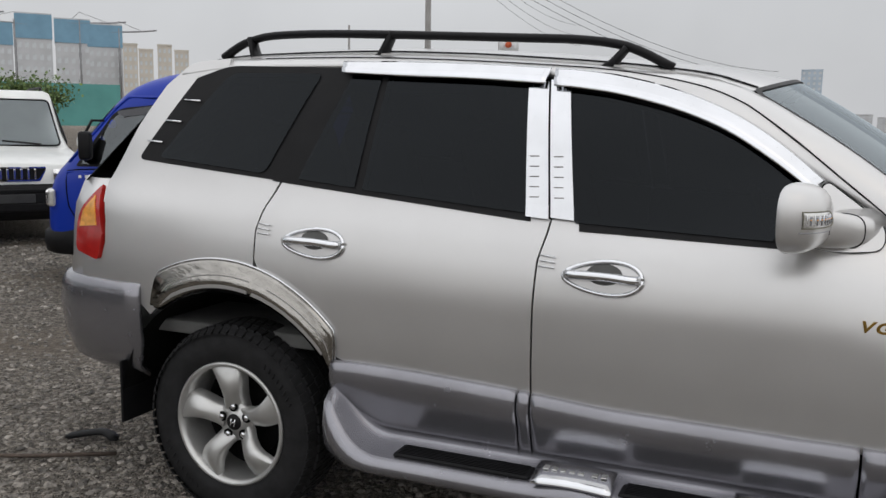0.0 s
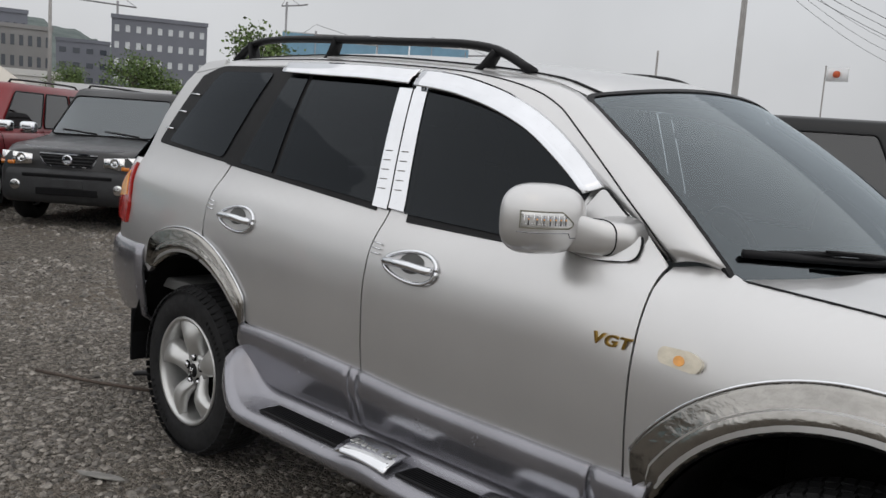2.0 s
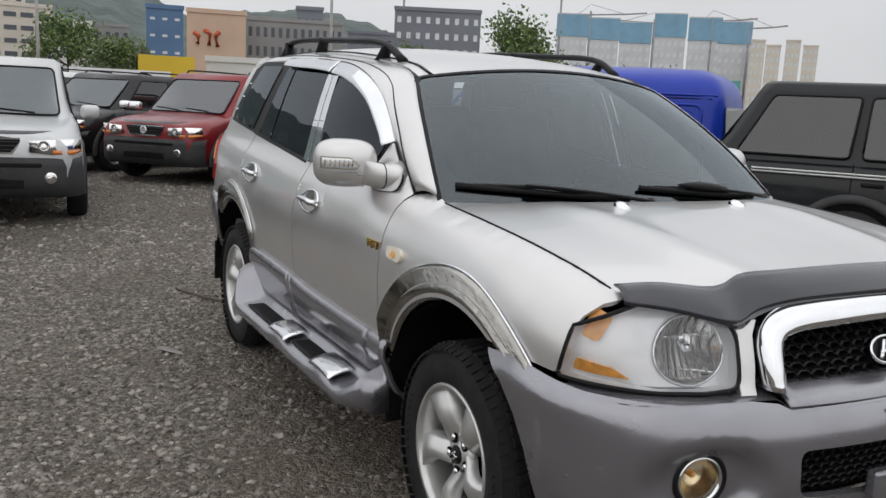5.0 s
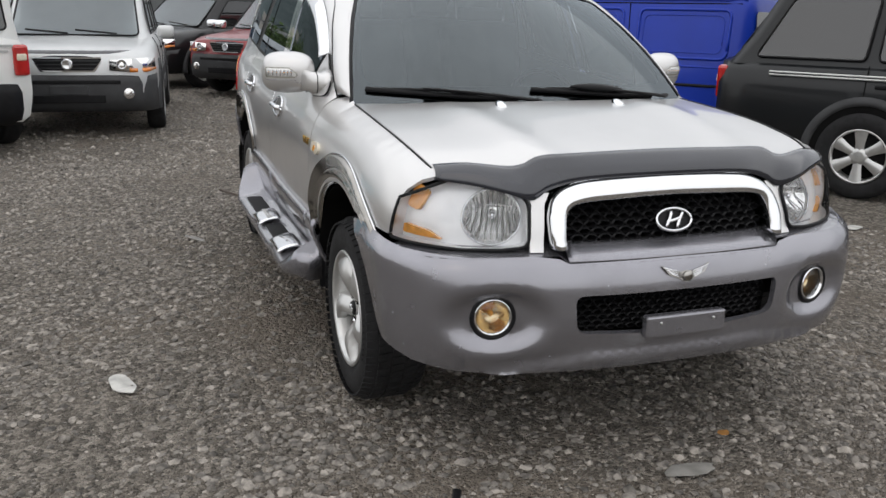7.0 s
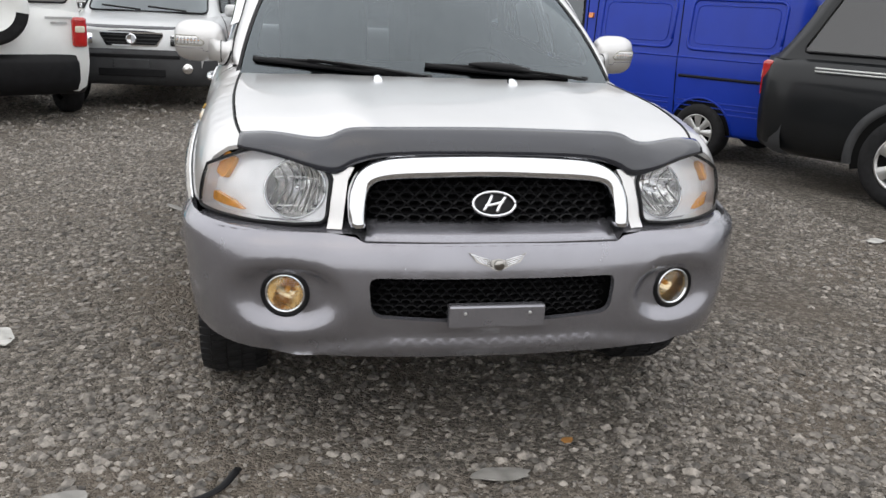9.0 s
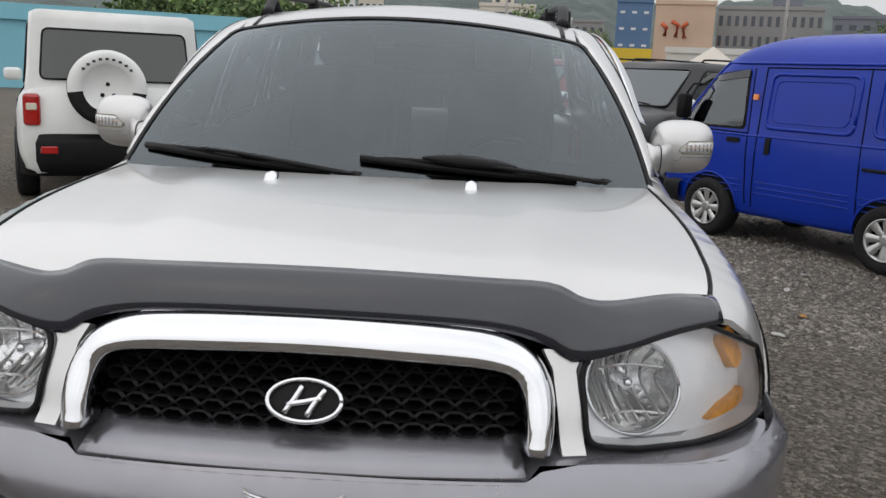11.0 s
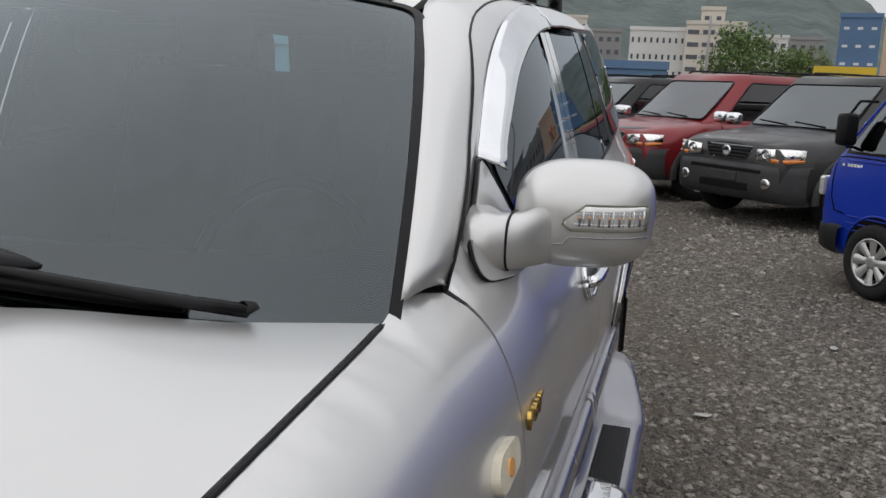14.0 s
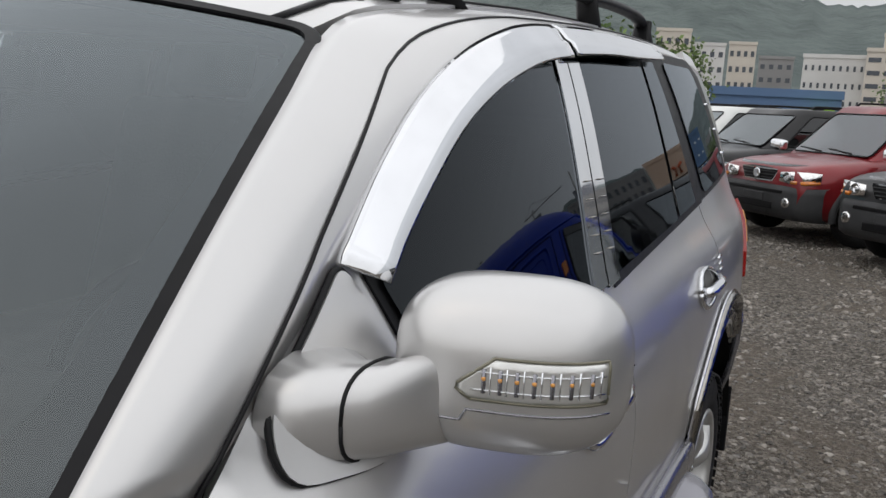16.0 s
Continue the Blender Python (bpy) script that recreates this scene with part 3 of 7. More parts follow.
    rail = mpart("roof_rail", *tube(rl, [0.026 if i in (0, 43) else 0.021 for i in range(44)], 8, 0.7), BLACK, car, "black roof rack rail")
    for nm, a, b in (("rail_foot", (-0.06, 1.60), (-0.02, 1.665)), ("rail_foot", (-0.87, 1.64), (-0.83, 1.735)), ("rail_foot", (-1.40, 1.635), (-1.42, 1.73))):
        mpart(nm, *tube([(a[0] - 0.02, sg * 0.578, a[1]), (a[0], sg * 0.58, a[1] + 0.02), (b[0], sg * 0.58, b[1])], [0.042, 0.032, 0.026], 8, 0.5), BLACK, rail)
    # door handles
    for nm, x, z, dr in (("door_handle", 0.01, 0.995, fdoor), ("door_handle", -0.945, 1.03, rdoor)):
        ring = [wrap(sg * qx(x + 0.113 * math.cos(a)), z + 0.045 * math.sin(a) * (1 + 0.25 * math.cos(a)), 0.006) for a in np.linspace(0, 2 * math.pi, 36, endpoint=False)]
        bez = mpart("handle_bezel", *tube(ring + ring[:1], 0.0075, 6), CHROME, dr, "chrome handle bezel")
        cup = [(x + 0.11 * math.cos(a), z + 0.043 * math.sin(a) * (1 + 0.25 * math.cos(a))) for a in np.linspace(0, 2 * math.pi, 36, endpoint=False)]
        panel("handle_cup", [np.array(c) for c in cup], lambda u, v, x=x, z=z: wrap(sg * qx(u), v, 0.004), SILVER, bez, h=0.02, thick=0.004)
        # dark oval on the cup: the grip recess's shade, put in as colour
        gcup = [(x + 0.005 + 0.052 * math.cos(a), z + 0.01 + 0.03 * math.sin(a)) for a in np.linspace(0, 2 * math.pi, 24, endpoint=False)]
        panel("handle_shade", [np.array(c) for c in gcup], side_map(sg, 0.0065), INTERIOR, bez, "dark oval with the grip recess's shade as colour", h=0.02, thick=0.003)
        bar = [wrap(sg * qx(x + u), z + w, o) for u, w, o in ((-0.105, 0.004, 0.012), (-0.085, 0.006, 0.022), (-0.03, 0.008, 0.032), (0.03, 0.007, 0.032), (0.08, 0.002, 0.026), (0.105, 0.0, 0.012))]
        mpart(nm, *tube(smooth_line(bar, 14), 0.0135, 8, 1.0), CHROME, dr, "chrome pull handle")
        for k in range(3):
            xg = -0.187 if dr is fdoor else -1.172
            mpart("edge_guard", *tube([wrap(sg * qx(xg + 0.008), z + 0.02 + 0.016 * k, 0.005), wrap(sg * qx(xg + 0.055), z + 0.018 + 0.015 * k, 0.007)], 0.0042, 6, 0.6), CHROME, dr, "small chrome edge guard")
    # side marker and badge
    mk = rounded([(0.860, 0.945, 0.02), (0.860, 0.907, 0.02), (0.96, 0.897, 0.02), (0.975, 0.925, 0.02), (0.945, 0.945, 0.02)])
    marker = panel("side_marker", mk, side_map(sg, 0.013), IVORY, car, "yellowed clear side indicator lamp", h=0.02, thick=0.014)
    panel("bulb", [np.array((0.915 + 0.014 * math.cos(a), 0.92 + 0.012 * math.sin(a))) for a in np.linspace(0, 6.28, 12, endpoint=False)], side_map(sg, 0.015), AMBER, marker, "amber bulb glow-free", h=0.02, thick=0.003)
    # mud flaps, side step
    part("mud_flap", box_bm(0.012, 0.24, 0.24, -1.79, sg * 0.80, 0.41, 0.005), BLACK, car, "black rubber mud flap")
    part("mud_flap", box_bm(0.012, 0.22, 0.22, 0.83, sg * 0.80, 0.40, 0.005), BLACK, car, "black rubber mud flap")
    rows = []
    for x in np.linspace(-0.86, 0.84, 60):
        e = max(0, (-0.66 - x) / 0.2) ** 2 * 0.16 + max(0, (x - 0.68) / 0.16) ** 2 * 0.10
        hump = 0.02 * math.exp(-((x + 0.02) / 0.1) ** 2) + 0.02 * math.exp(-((x - 0.52) / 0.1) ** 2)
        wd = 1.055 - max(0, (-0.7 - x) / 0.16) ** 2 * 0.05 - max(0, (x - 0.7) / 0.14) ** 2 * 0.05
        rows.append([(x, sg * y, z + k_ * e) for y, z, k_ in ((0.90, 0.445, 1), (0.925, 0.425, 1), (0.945, 0.405 + hump, 1), (wd - 0.03, 0.395 + hump, 1), (wd, 0.385 + hump * 0.7, 0.9), (wd + 0.012, 0.365, 0.6), (wd, 0.34, 0.3), (wd - 0.05, 0.325, 0), (0.90, 0.33, 0))])
    mpart("side_step", *loft(rows, close_v=True, caps=True), CLADDING, car, "grey moulded running board")
    for x0, x1 in ((-0.60, -0.16), (0.10, 0.42)):
        pad = part("step_pad", box_bm(x1 - x0, 0.085, 0.012, (x0 + x1) / 2, sg * 0.985, 0.402, 0.005), BLACK, car, "black ribbed step pad")
        for k in range(7):
            part("rib", box_bm(x1 - x0 - 0.03, 0.004, 0.004, (x0 + x1) / 2, sg * (0.952 + 0.011 * k), 0.4095), BLACK, pad)
    for xc in (-0.03, 0.52):
        pl = mpart("step_plate", *moved(solid(loft([[(x, sg * y, 0.425 - 2.2 * (y - 0.955) ** 2 - 6 * max(0, y - 1.03) ** 2 + 0.006 * math.cos((x - xc) * 14)) for y in np.linspace(0.95, 1.06, 8)] for x in np.linspace(xc - 0.115, xc + 0.115, 10)]), 0.006, (xc, sg * 0.98, 0.0)), Matrix.Translation((0, 0, 0.012))), CHROME, car, "chrome running-board plate with raised lettering bars")
        if xc < 0.2:
            for k in range(7):
                part("lettering_bar", box_bm(0.017, 0.03, 0.004, xc - 0.085 + 0.026 * k + (0.014 if k > 4 else 0), sg * 0.998, 0.4365, 0.0015, 1), ALLOY, pl, "raised illegible mark")


# ---- hood, screen, roof ----
EDGE = np.array([wrap(qx(x), hood_z(x)) for x in np.linspace(0.93, 2.02, 160)])
edge_y = lambda x: float(np.interp(x, EDGE[::1, 0], EDGE[:, 1]))
edge_z = lambda x: float(np.interp(x, EDGE[::1, 0], EDGE[:, 2]))
hood_c = spl([0.9, 1.1, 1.3, 1.6, 1.8, 1.95, 2.06], [1.13, 1.126, 1.115, 1.078, 1.045, 1.01, 0.965])


def hood_map(x, v):
    y = edge_y(x) * v * 0.992
    a = abs(v)
    z = edge_z(x) + 0.001 + (hood_c(x) - edge_z(x)) * (1 - a ** 2.6)
    # two long creases that run from the screen to the grille corners
    c = 0.54 + 0.10 * (1.5 - x)
    z += 0.012 * math.exp(-((a - c) / 0.10) ** 2) * min(1, max(0, (x - 1.05) / 0.3))
    return (x, y, z)


hp = [(x, 1.0) for x in np.linspace(0.962, 1.88, 30)] + [(1.915, 0.8), (1.955, 0.55), (1.985, 0.25), (1.99, 0.0), (1.985, -0.25), (1.955, -0.55), (1.915, -0.8)]
hp += [(x, -1.0) for x in np.linspace(1.88, 0.962, 30)] + [(1.06, -0.8), (1.148, -0.5), (1.180, -0.2), (1.186, 0), (1.180, 0.2), (1.148, 0.5), (1.06, 0.8)]
panel("hood", rounded(hp, 0.025), hood_map, SILVER, car, h=0.035, thick=0.015)
# gap line beside the hood
for sg in (-1, 1):
    mpart("hood_seam", *tube([(p[0], sg * (p[1] + 0.001), p[2] + 0.0005) for p in EDGE[4:142]], 0.0034, 6), BLACK, car, "dark panel gap")


def screen_map(u, v, out=0.0):
    """u: -1 to 1 across, v: 0 at the cowl, 1 at the roof."""
    w = 0.797 * (1 - v) + 0.622 * v + 0.072 * v * (1 - v)
    x = (0.96 * (1 - v) + 0.352 * v) + (0.20 * (1 - v) + 0.115 * v) * (1 - abs(u) ** 2.4) + 0.015 * 4 * v * (1 - v)
    z = 1.089 * (1 - v) + 1.530 * v + (0.0 * (1 - v) + 0.058 * v) * (1 - u * u) + 0.02 * 4 * v * (1 - v)
    return (x + out * 0.6, u * w, z + out * 0.8)


so = rounded([(-1.004, -0.02), (1.004, -0.02), (1.004, 0.97, 0.06), (0.965, 1.0, 0.04), (-0.965, 1.0, 0.04), (-1.004, 0.97, 0.06)], 0.05)
si = rounded([(-0.925, 0.16, 0.1), (0.925, 0.16, 0.1), (0.95, 0.955, 0.06), (-0.95, 0.955, 0.06)], 0.05)
si0 = rounded([(-0.986, 0.01, 0.03), (0.986, 0.01, 0.03), (0.978, 0.98, 0.05), (-0.978, 0.98, 0.05)], 0.05)
screen = panel("windscreen", si0, screen_map, SCREEN, car, "greyish tinted windscreen with black border", h=0.05, rim=False, centre=(0, 0, 0.8))
panel("screen_seal", so, lambda u, v: screen_map(u, v, 0.004), BLACK, screen, "black rubber screen seal", holes=[si0], h=0.05, thick=0.012, centre=(0, 0, 0.8))
panel("screen_border", si0, lambda u, v: screen_map(u, v, -0.007), BLACK, screen, "black printed border", holes=[si], h=0.05, thick=0.003, centre=(0, 0, 0.8))
roof_e = spl([-1.75, -1.66, -1.4, -1.0, -0.6, -0.24, 0.0, 0.22, 0.352], [1.60, 1.628, 1.653, 1.658, 1.645, 1.621, 1.60, 1.570, 1.525])


def roof_map(x, v):
    z = roof_e(x) + 0.058 * (1 - v * v) + 0.004
    xx = x
    if x > 0.1:
        xx = x + 0.115 * (1 - abs(v) ** 2.4) * ((x - 0.1) / 0.252) ** 1.5
        z -= 0.0
    return (xx, v * 0.612, z)


panel("roof", rounded([(0.352, -0.98), (0.352, 0.98), (-1.70, 1.0), (-1.80, 0.6), (-1.82, 0), (-1.80, -0.6), (-1.70, -1.0)], 0.05), roof_map, SILVER, car, h=0.06, thick=0.02)
for sg in (-1, 1):
    mpart("roof_ditch_moulding", *tube([roof_map(x, sg * 0.90) for x in np.linspace(0.345, -1.6, 48)], 0.010, 6, 0.45), BLACK, car, "black roof ditch moulding")
# back of the car
rows = [[wrap(q, z, -0.004) for q in list(np.linspace(qx(-1.90), Q_END, 12)) + list(-np.linspace(Q_END, qx(-1.90), 12)[1:])] for z in (0.83, 0.9, 1.0, 1.1, 1.2)]
mpart("tailgate", *solid(loft(rows), 0.03, (-1, 0, 0.9)), SILVER, car)
rows = [[(-2.04, -0.80, 1.19), (-2.16, 0, 1.19), (-2.04, 0.80, 1.19)] if t == 0 else [(-1.66, -0.64, 1.62), (-1.80, 0, 1.69), (-1.66, 0.64, 1.62)] for t in (0, 1)]
mpart("rear_window", *solid(loft(rows), 0.005, (-1, 0, 1.4)), GLASS, car, "dark tinted rear glass")
qa = qx(-1.68)
rows = []
for z, o in ((0.835, -0.03), (0.832, 0.0), (0.82, 0.014), (0.78, 0.022), (0.70, 0.024), (0.6, 0.02), (0.5, 0.0), (0.45, -0.06)):
    half = list(np.linspace(qa + (0.06 * max(0, (0.62 - z)) / 0.15), Q_END, 20))
    rows.append([wrap(q, z, o) for q in half] + [wrap(-q, z, o) for q in half[::-1][1:]])
mpart("rear_bumper", *solid(loft(rows), 0.02, (0, 0, 0.6)), CLADDING, car, "grey rear bumper")

# ---- front ----
q_arch = qx(1.725)
HALF = [(0.0, 0.725), (0.40, 0.722), (0.43, 0.735, 0.02), (0.50, 0.742), (0.70, 0.744), (0.86, 0.755)]
top = [(qy(y), z) for y, z, *_ in HALF] + [(qx(1.80), 0.768), (qx(1.68), 0.782), (qx(1.56), 0.775)]
side_edge = [(qx(FA + R_IN * math.cos(radians(a))), HUB + R_IN * math.sin(radians(a))) for a in (58, 48, 36, 24, 14)]
bot = [(qx(1.80), 0.42), (qy(0.84), 0.385), (qy(0.6), 0.36), (qy(0.3), 0.365), (0, 0.365)]
half = top + side_edge + bot
full = [(-q, z) for q, z in half] + [(q, z) for q, z in half[::-1]]
full = [p for i, p in enumerate(full) if i == 0 or abs(p[0] - full[i - 1][0]) + abs(p[1] - full[i - 1][1]) > 1e-4]
intake = rounded([(-0.385, 0.625, 0.03), (-0.375, 0.50, 0.04), (-0.155, 0.487), (0.155, 0.487), (0.375, 0.50, 0.04), (0.385, 0.625, 0.03)])


def fog_hole(sg):
    return [np.array((sg * qy(0.638) + 0.068 * math.cos(a), 0.552 + 0.066 * math.sin(a))) for a in np.linspace(0, 2 * math.pi, 28, endpoint=False)]


def bumper_map(q, z):
    """The bumper skin, dished round the fog lamps and stepped above its chin."""
    a = abs(q)
    k = min(1.0, max(0.0, (a - 0.50) / 0.32))
    e = min(1.0, max(0.0, (a - qx(1.84)) / 0.2))
    o = 0.004 + 0.055 * k * k * (3 - 2 * k) - 0.03 * e
    o *= min(1.0, max(0.25, (0.79 - z) / 0.06))
    d = math.hypot((a - qy(0.62)) / 0.17, (z - 0.548) / 0.10)
    o -= 0.042 * max(0.0, min(1.0, (1.1 - d) / 0.45))
    o += 0.022 * (1 if z < 0.425 - 0.05 * max(0, (a - 0.30) / 0.3) else 0) * min(1, max(0, (0.70 - a) / 0.1))
    return wrap(q, z, o)


bumper = panel("front_bumper", rounded(full[:-1] if full[0] == full[-1] else full, 0.025), bumper_map, CLADDING, car, "grey painted front bumper", holes=[intake, fog_hole(1), fog_hole(-1)], h=0.022, thick=0.02)
ledge = []
for q in np.linspace(-q_arch + 0.12, q_arch - 0.12, 60):
    zz = 0.724 if abs(q) < 0.42 else 0.748
    ledge.append([bumper_map(q, zz - 0.006), wrap(q, zz + 0.010, -0.05), wrap(q, zz + 0.012, -0.13)])
mpart("bumper_ledge", *loft(ledge), CLADDING, bumper, "bumper top ledge")
# mouth of the bumper
rows = [[wrap(q, z, -0.07) for q in np.linspace(-0.42, 0.42, 12)] for z in (0.46, 0.56, 0.66)]
mpart("intake_back", *loft(rows), MATTE, bumper)


def hex_grid(name, a0, a1, z0, z1, keep, fmap, sx, sz, r, mtl, parent, label):
    """A net of six-sided wire meshes."""
    V, F = [], []
    row = 0
    z = z0
    while z < z1:
        a = a0 + (sx / 2 if row % 2 else 0)
        while a < a1:
            if keep(a, z):
                ringo = [(a + sx * 0.56 * math.cos(t), z + sz * 0.66 * math.sin(t)) for t in np.linspace(0, 2 * math.pi, 7)[:-1]]
                ringi = [(a + sx * 0.42 * math.cos(t), z + sz * 0.46 * math.sin(t)) for t in np.linspace(0, 2 * math.pi, 7)[:-1]]
                k = len(V)
                V += [fmap(*p, 0.0) for p in ringo] + [fmap(*p, 0.004) for p in ringi] + [fmap(*p, -0.03) for p in ringi]
                for i in range(6):
                    j = (i + 1) % 6
                    F += [(k + i, k + j, k + 6 + j, k + 6 + i), (k + 6 + i, k + 6 + j, k + 12 + j, k + 12 + i)]
            a += sx
        z += sz
        row += 1
    return mpart(name, V, F, mtl, parent, label, smooth=False)


hex_grid("intake_mesh", -0.38, 0.38, 0.50, 0.63, lambda a, z: abs(a) < 0.37, lambda a, z, o: wrap(a, z, -0.045 + o), 0.036, 0.018, 0.003, BLACK, bumper, "black honeycomb mesh")
plate = part("number_plate_holder", box_bm(0.035, 0.30, 0.075, 2.200, 0, 0.512, 0.008), CLADDING, bumper, "blank grey plate holder, no plate")
for y in (-0.10, 0.10):
    part("bolt", box_bm(0.006, 0.010, 0.010, 2.219, y, 0.525, 0.003), ALLOY, plate)
# winged ornament on the bumper
wing = [np.array(p) for p in rounded([(-0.088, 0.704), (-0.05, 0.688), (-0.022, 0.682), (0, 0.686), (0.022, 0.682), (0.05, 0.688), (0.088, 0.704), (0.066, 0.676), (0.028, 0.662), (0.0, 0.648, 0.008), (-0.028, 0.662), (-0.066, 0.676)], 0.01)]
orn = panel("winged_ornament", wing, lambda q, z: wrap(q, z, 0.012), SCUFFED, bumper, "chrome winged ornament with dark boss", h=0.012, thick=0.008)
mpart("boss", *moved(revolve([(0.017, -0.004), (0.016, 0.006), (0.010, 0.009), (0.0004, 0.010)], 20), Matrix.Translation(wrap(0.0, 0.668, 0.014)) @ Matrix.Rotation(radians(-90), 4, "Z")), SCUFFED, orn, "small round boss")
for sg in (-1, 1):
    for k in range(4):
        mpart("feather", *tube([wrap(sg * 0.02, 0.664 + 0.006 * k, 0.0145), wrap(sg * (0.060 + 0.008 * k), 0.679 + 0.0065 * k, 0.0135)], 0.0022, 5), CHROME, orn)
# fog lamps
for sg in (-1, 1):
    c = Vector(wrap(sg * qy(0.638), 0.552, -0.03))
    m = Matrix.Translation(c) @ Matrix.Rotation(sg * radians(12), 4, "Z") @ Matrix.Rotation(radians(-90), 4, "Z")
    fog = mpart("fog_lamp", *moved(revolve([(0.076, 0.0), (0.074, 0.016), (0.068, 0.020), (0.060, 0.014), (0.058, -0.03)], 36), m), BLACK, bumper, "round fog lamp in a black ring")
    mpart("bezel", *moved(revolve([(0.062, 0.010), (0.060, 0.018), (0.055, 0.018), (0.053, 0.006)], 36), m), CHROME, fog)
    mpart("reflector", *moved(revolve([(0.056, 0.0), (0.045, -0.028), (0.022, -0.045), (0.0005, -0.05)], 32), m), WARMREF, fog)
    mpart("bulb_cap", *moved(revolve([(0.009, -0.045), (0.009, -0.022), (0.005, -0.016), (0.0005, -0.015)], 16), m), AMBER, fog, "amber bulb")
    mpart("lens", *moved(revolve([(0.057, 0.004), (0.04, 0.012), (0.02, 0.0155), (0.0005, 0.0165)], 32), m), LENS, fog, "clear lens")
# grille
gm = lambda a, z, o=0.0: wrap(a, z, -0.018 + o)
hex_grid("grille_mesh", -0.40, 0.40, 0.785, 0.905, lambda a, z: abs(a) < 0.385 and z < 0.895 - 0.25 * max(0, abs(a) - 0.33), gm, 0.05, 0.0205, 0.003, BLACK, car, "black honeycomb grille mesh")
rows = [[wrap(q, z, -0.07) for q in np.linspace(-0.43, 0.43, 14)] for z in (0.72, 0.8, 0.95)]
mpart("grille_back", *loft(rows), MATTE, car)
rows = [[wrap(q, z, o) for q in np.linspace(-0.40, 0.40, 20)] for z, o in ((0.778, -0.040), (0.774, -0.030), (0.745, 0.002), (0.730, 0.010), (0.722, 0.0))]
mpart("grille_sill", *solid(loft(rows), 0.01, (0, 0, 0.7)), CLADDING, car, "grey sill below the grille")
go = smooth_line([(-0.458, 0.764), (-0.464, 0.80), (-0.464, 0.87), (-0.437, 0.920), (-0.375, 0.953), (-0.27, 0.969), (0, 0.978), (0.27, 0.969), (0.375, 0.953), (0.437, 0.920), (0.464, 0.87), (0.464, 0.80), (0.458, 0.764)], 80)
gi = smooth_line([(-0.398, 0.764), (-0.400, 0.80), (-0.396, 0.85), (-0.380, 0.880), (-0.345, 0.892), (-0.25, 0.898), (0, 0.905), (0.25, 0.898), (0.345, 0.892), (0.380, 0.880), (0.396, 0.85), (0.400, 0.80), (0.398, 0.764)], 80)
rows = []
for t, o in ((0, -0.03), (0.04, 0.010), (0.2, 0.030), (0.5, 0.042), (0.85, 0.036), (0.96, 0.020), (1.0, -0.02)):
    rows.append([wrap(a[0] * (1 - t) + b[0] * t, a[1] * (1 - t) + b[1] * t, o) for a, b in zip(go, gi)])
mpart("grille_surround", *solid(loft(rows), 0.004, (1.8, 0, 0.84)), CHROME, car, "broad chrome grille surround")
emb = [wrap(0.066 * math.cos(a), 0.832 + 0.034 * math.sin(a), 0.010) for a in np.linspace(0, 2 * math.pi, 40)]
emblem = mpart("grille_emblem", *tube(emb, 0.005, 8), CHROME, car, "oval chrome emblem")
for pts in ([(-0.034, 0.812), (-0.018, 0.835), (-0.006, 0.856)], [(0.006, 0.808), (0.020, 0.832), (0.036, 0.852)], [(-0.030, 0.826), (0.0, 0.831), (0.030, 0.838)]):
    mpart("emblem_bar", *tube([wrap(a, z, 0.011) for a, z in smooth_line(pts, 8)], 0.0062, 6), CHROME, emblem)
panel("emblem_back", [np.array((0.064 * math.cos(a), 0.832 + 0.032 * math.sin(a))) for a in np.linspace(0, 6.28, 30, endpoint=False)], lambda a, z: wrap(a, z, 0.002), BLACK, emblem, h=0.02, thick=0.004)
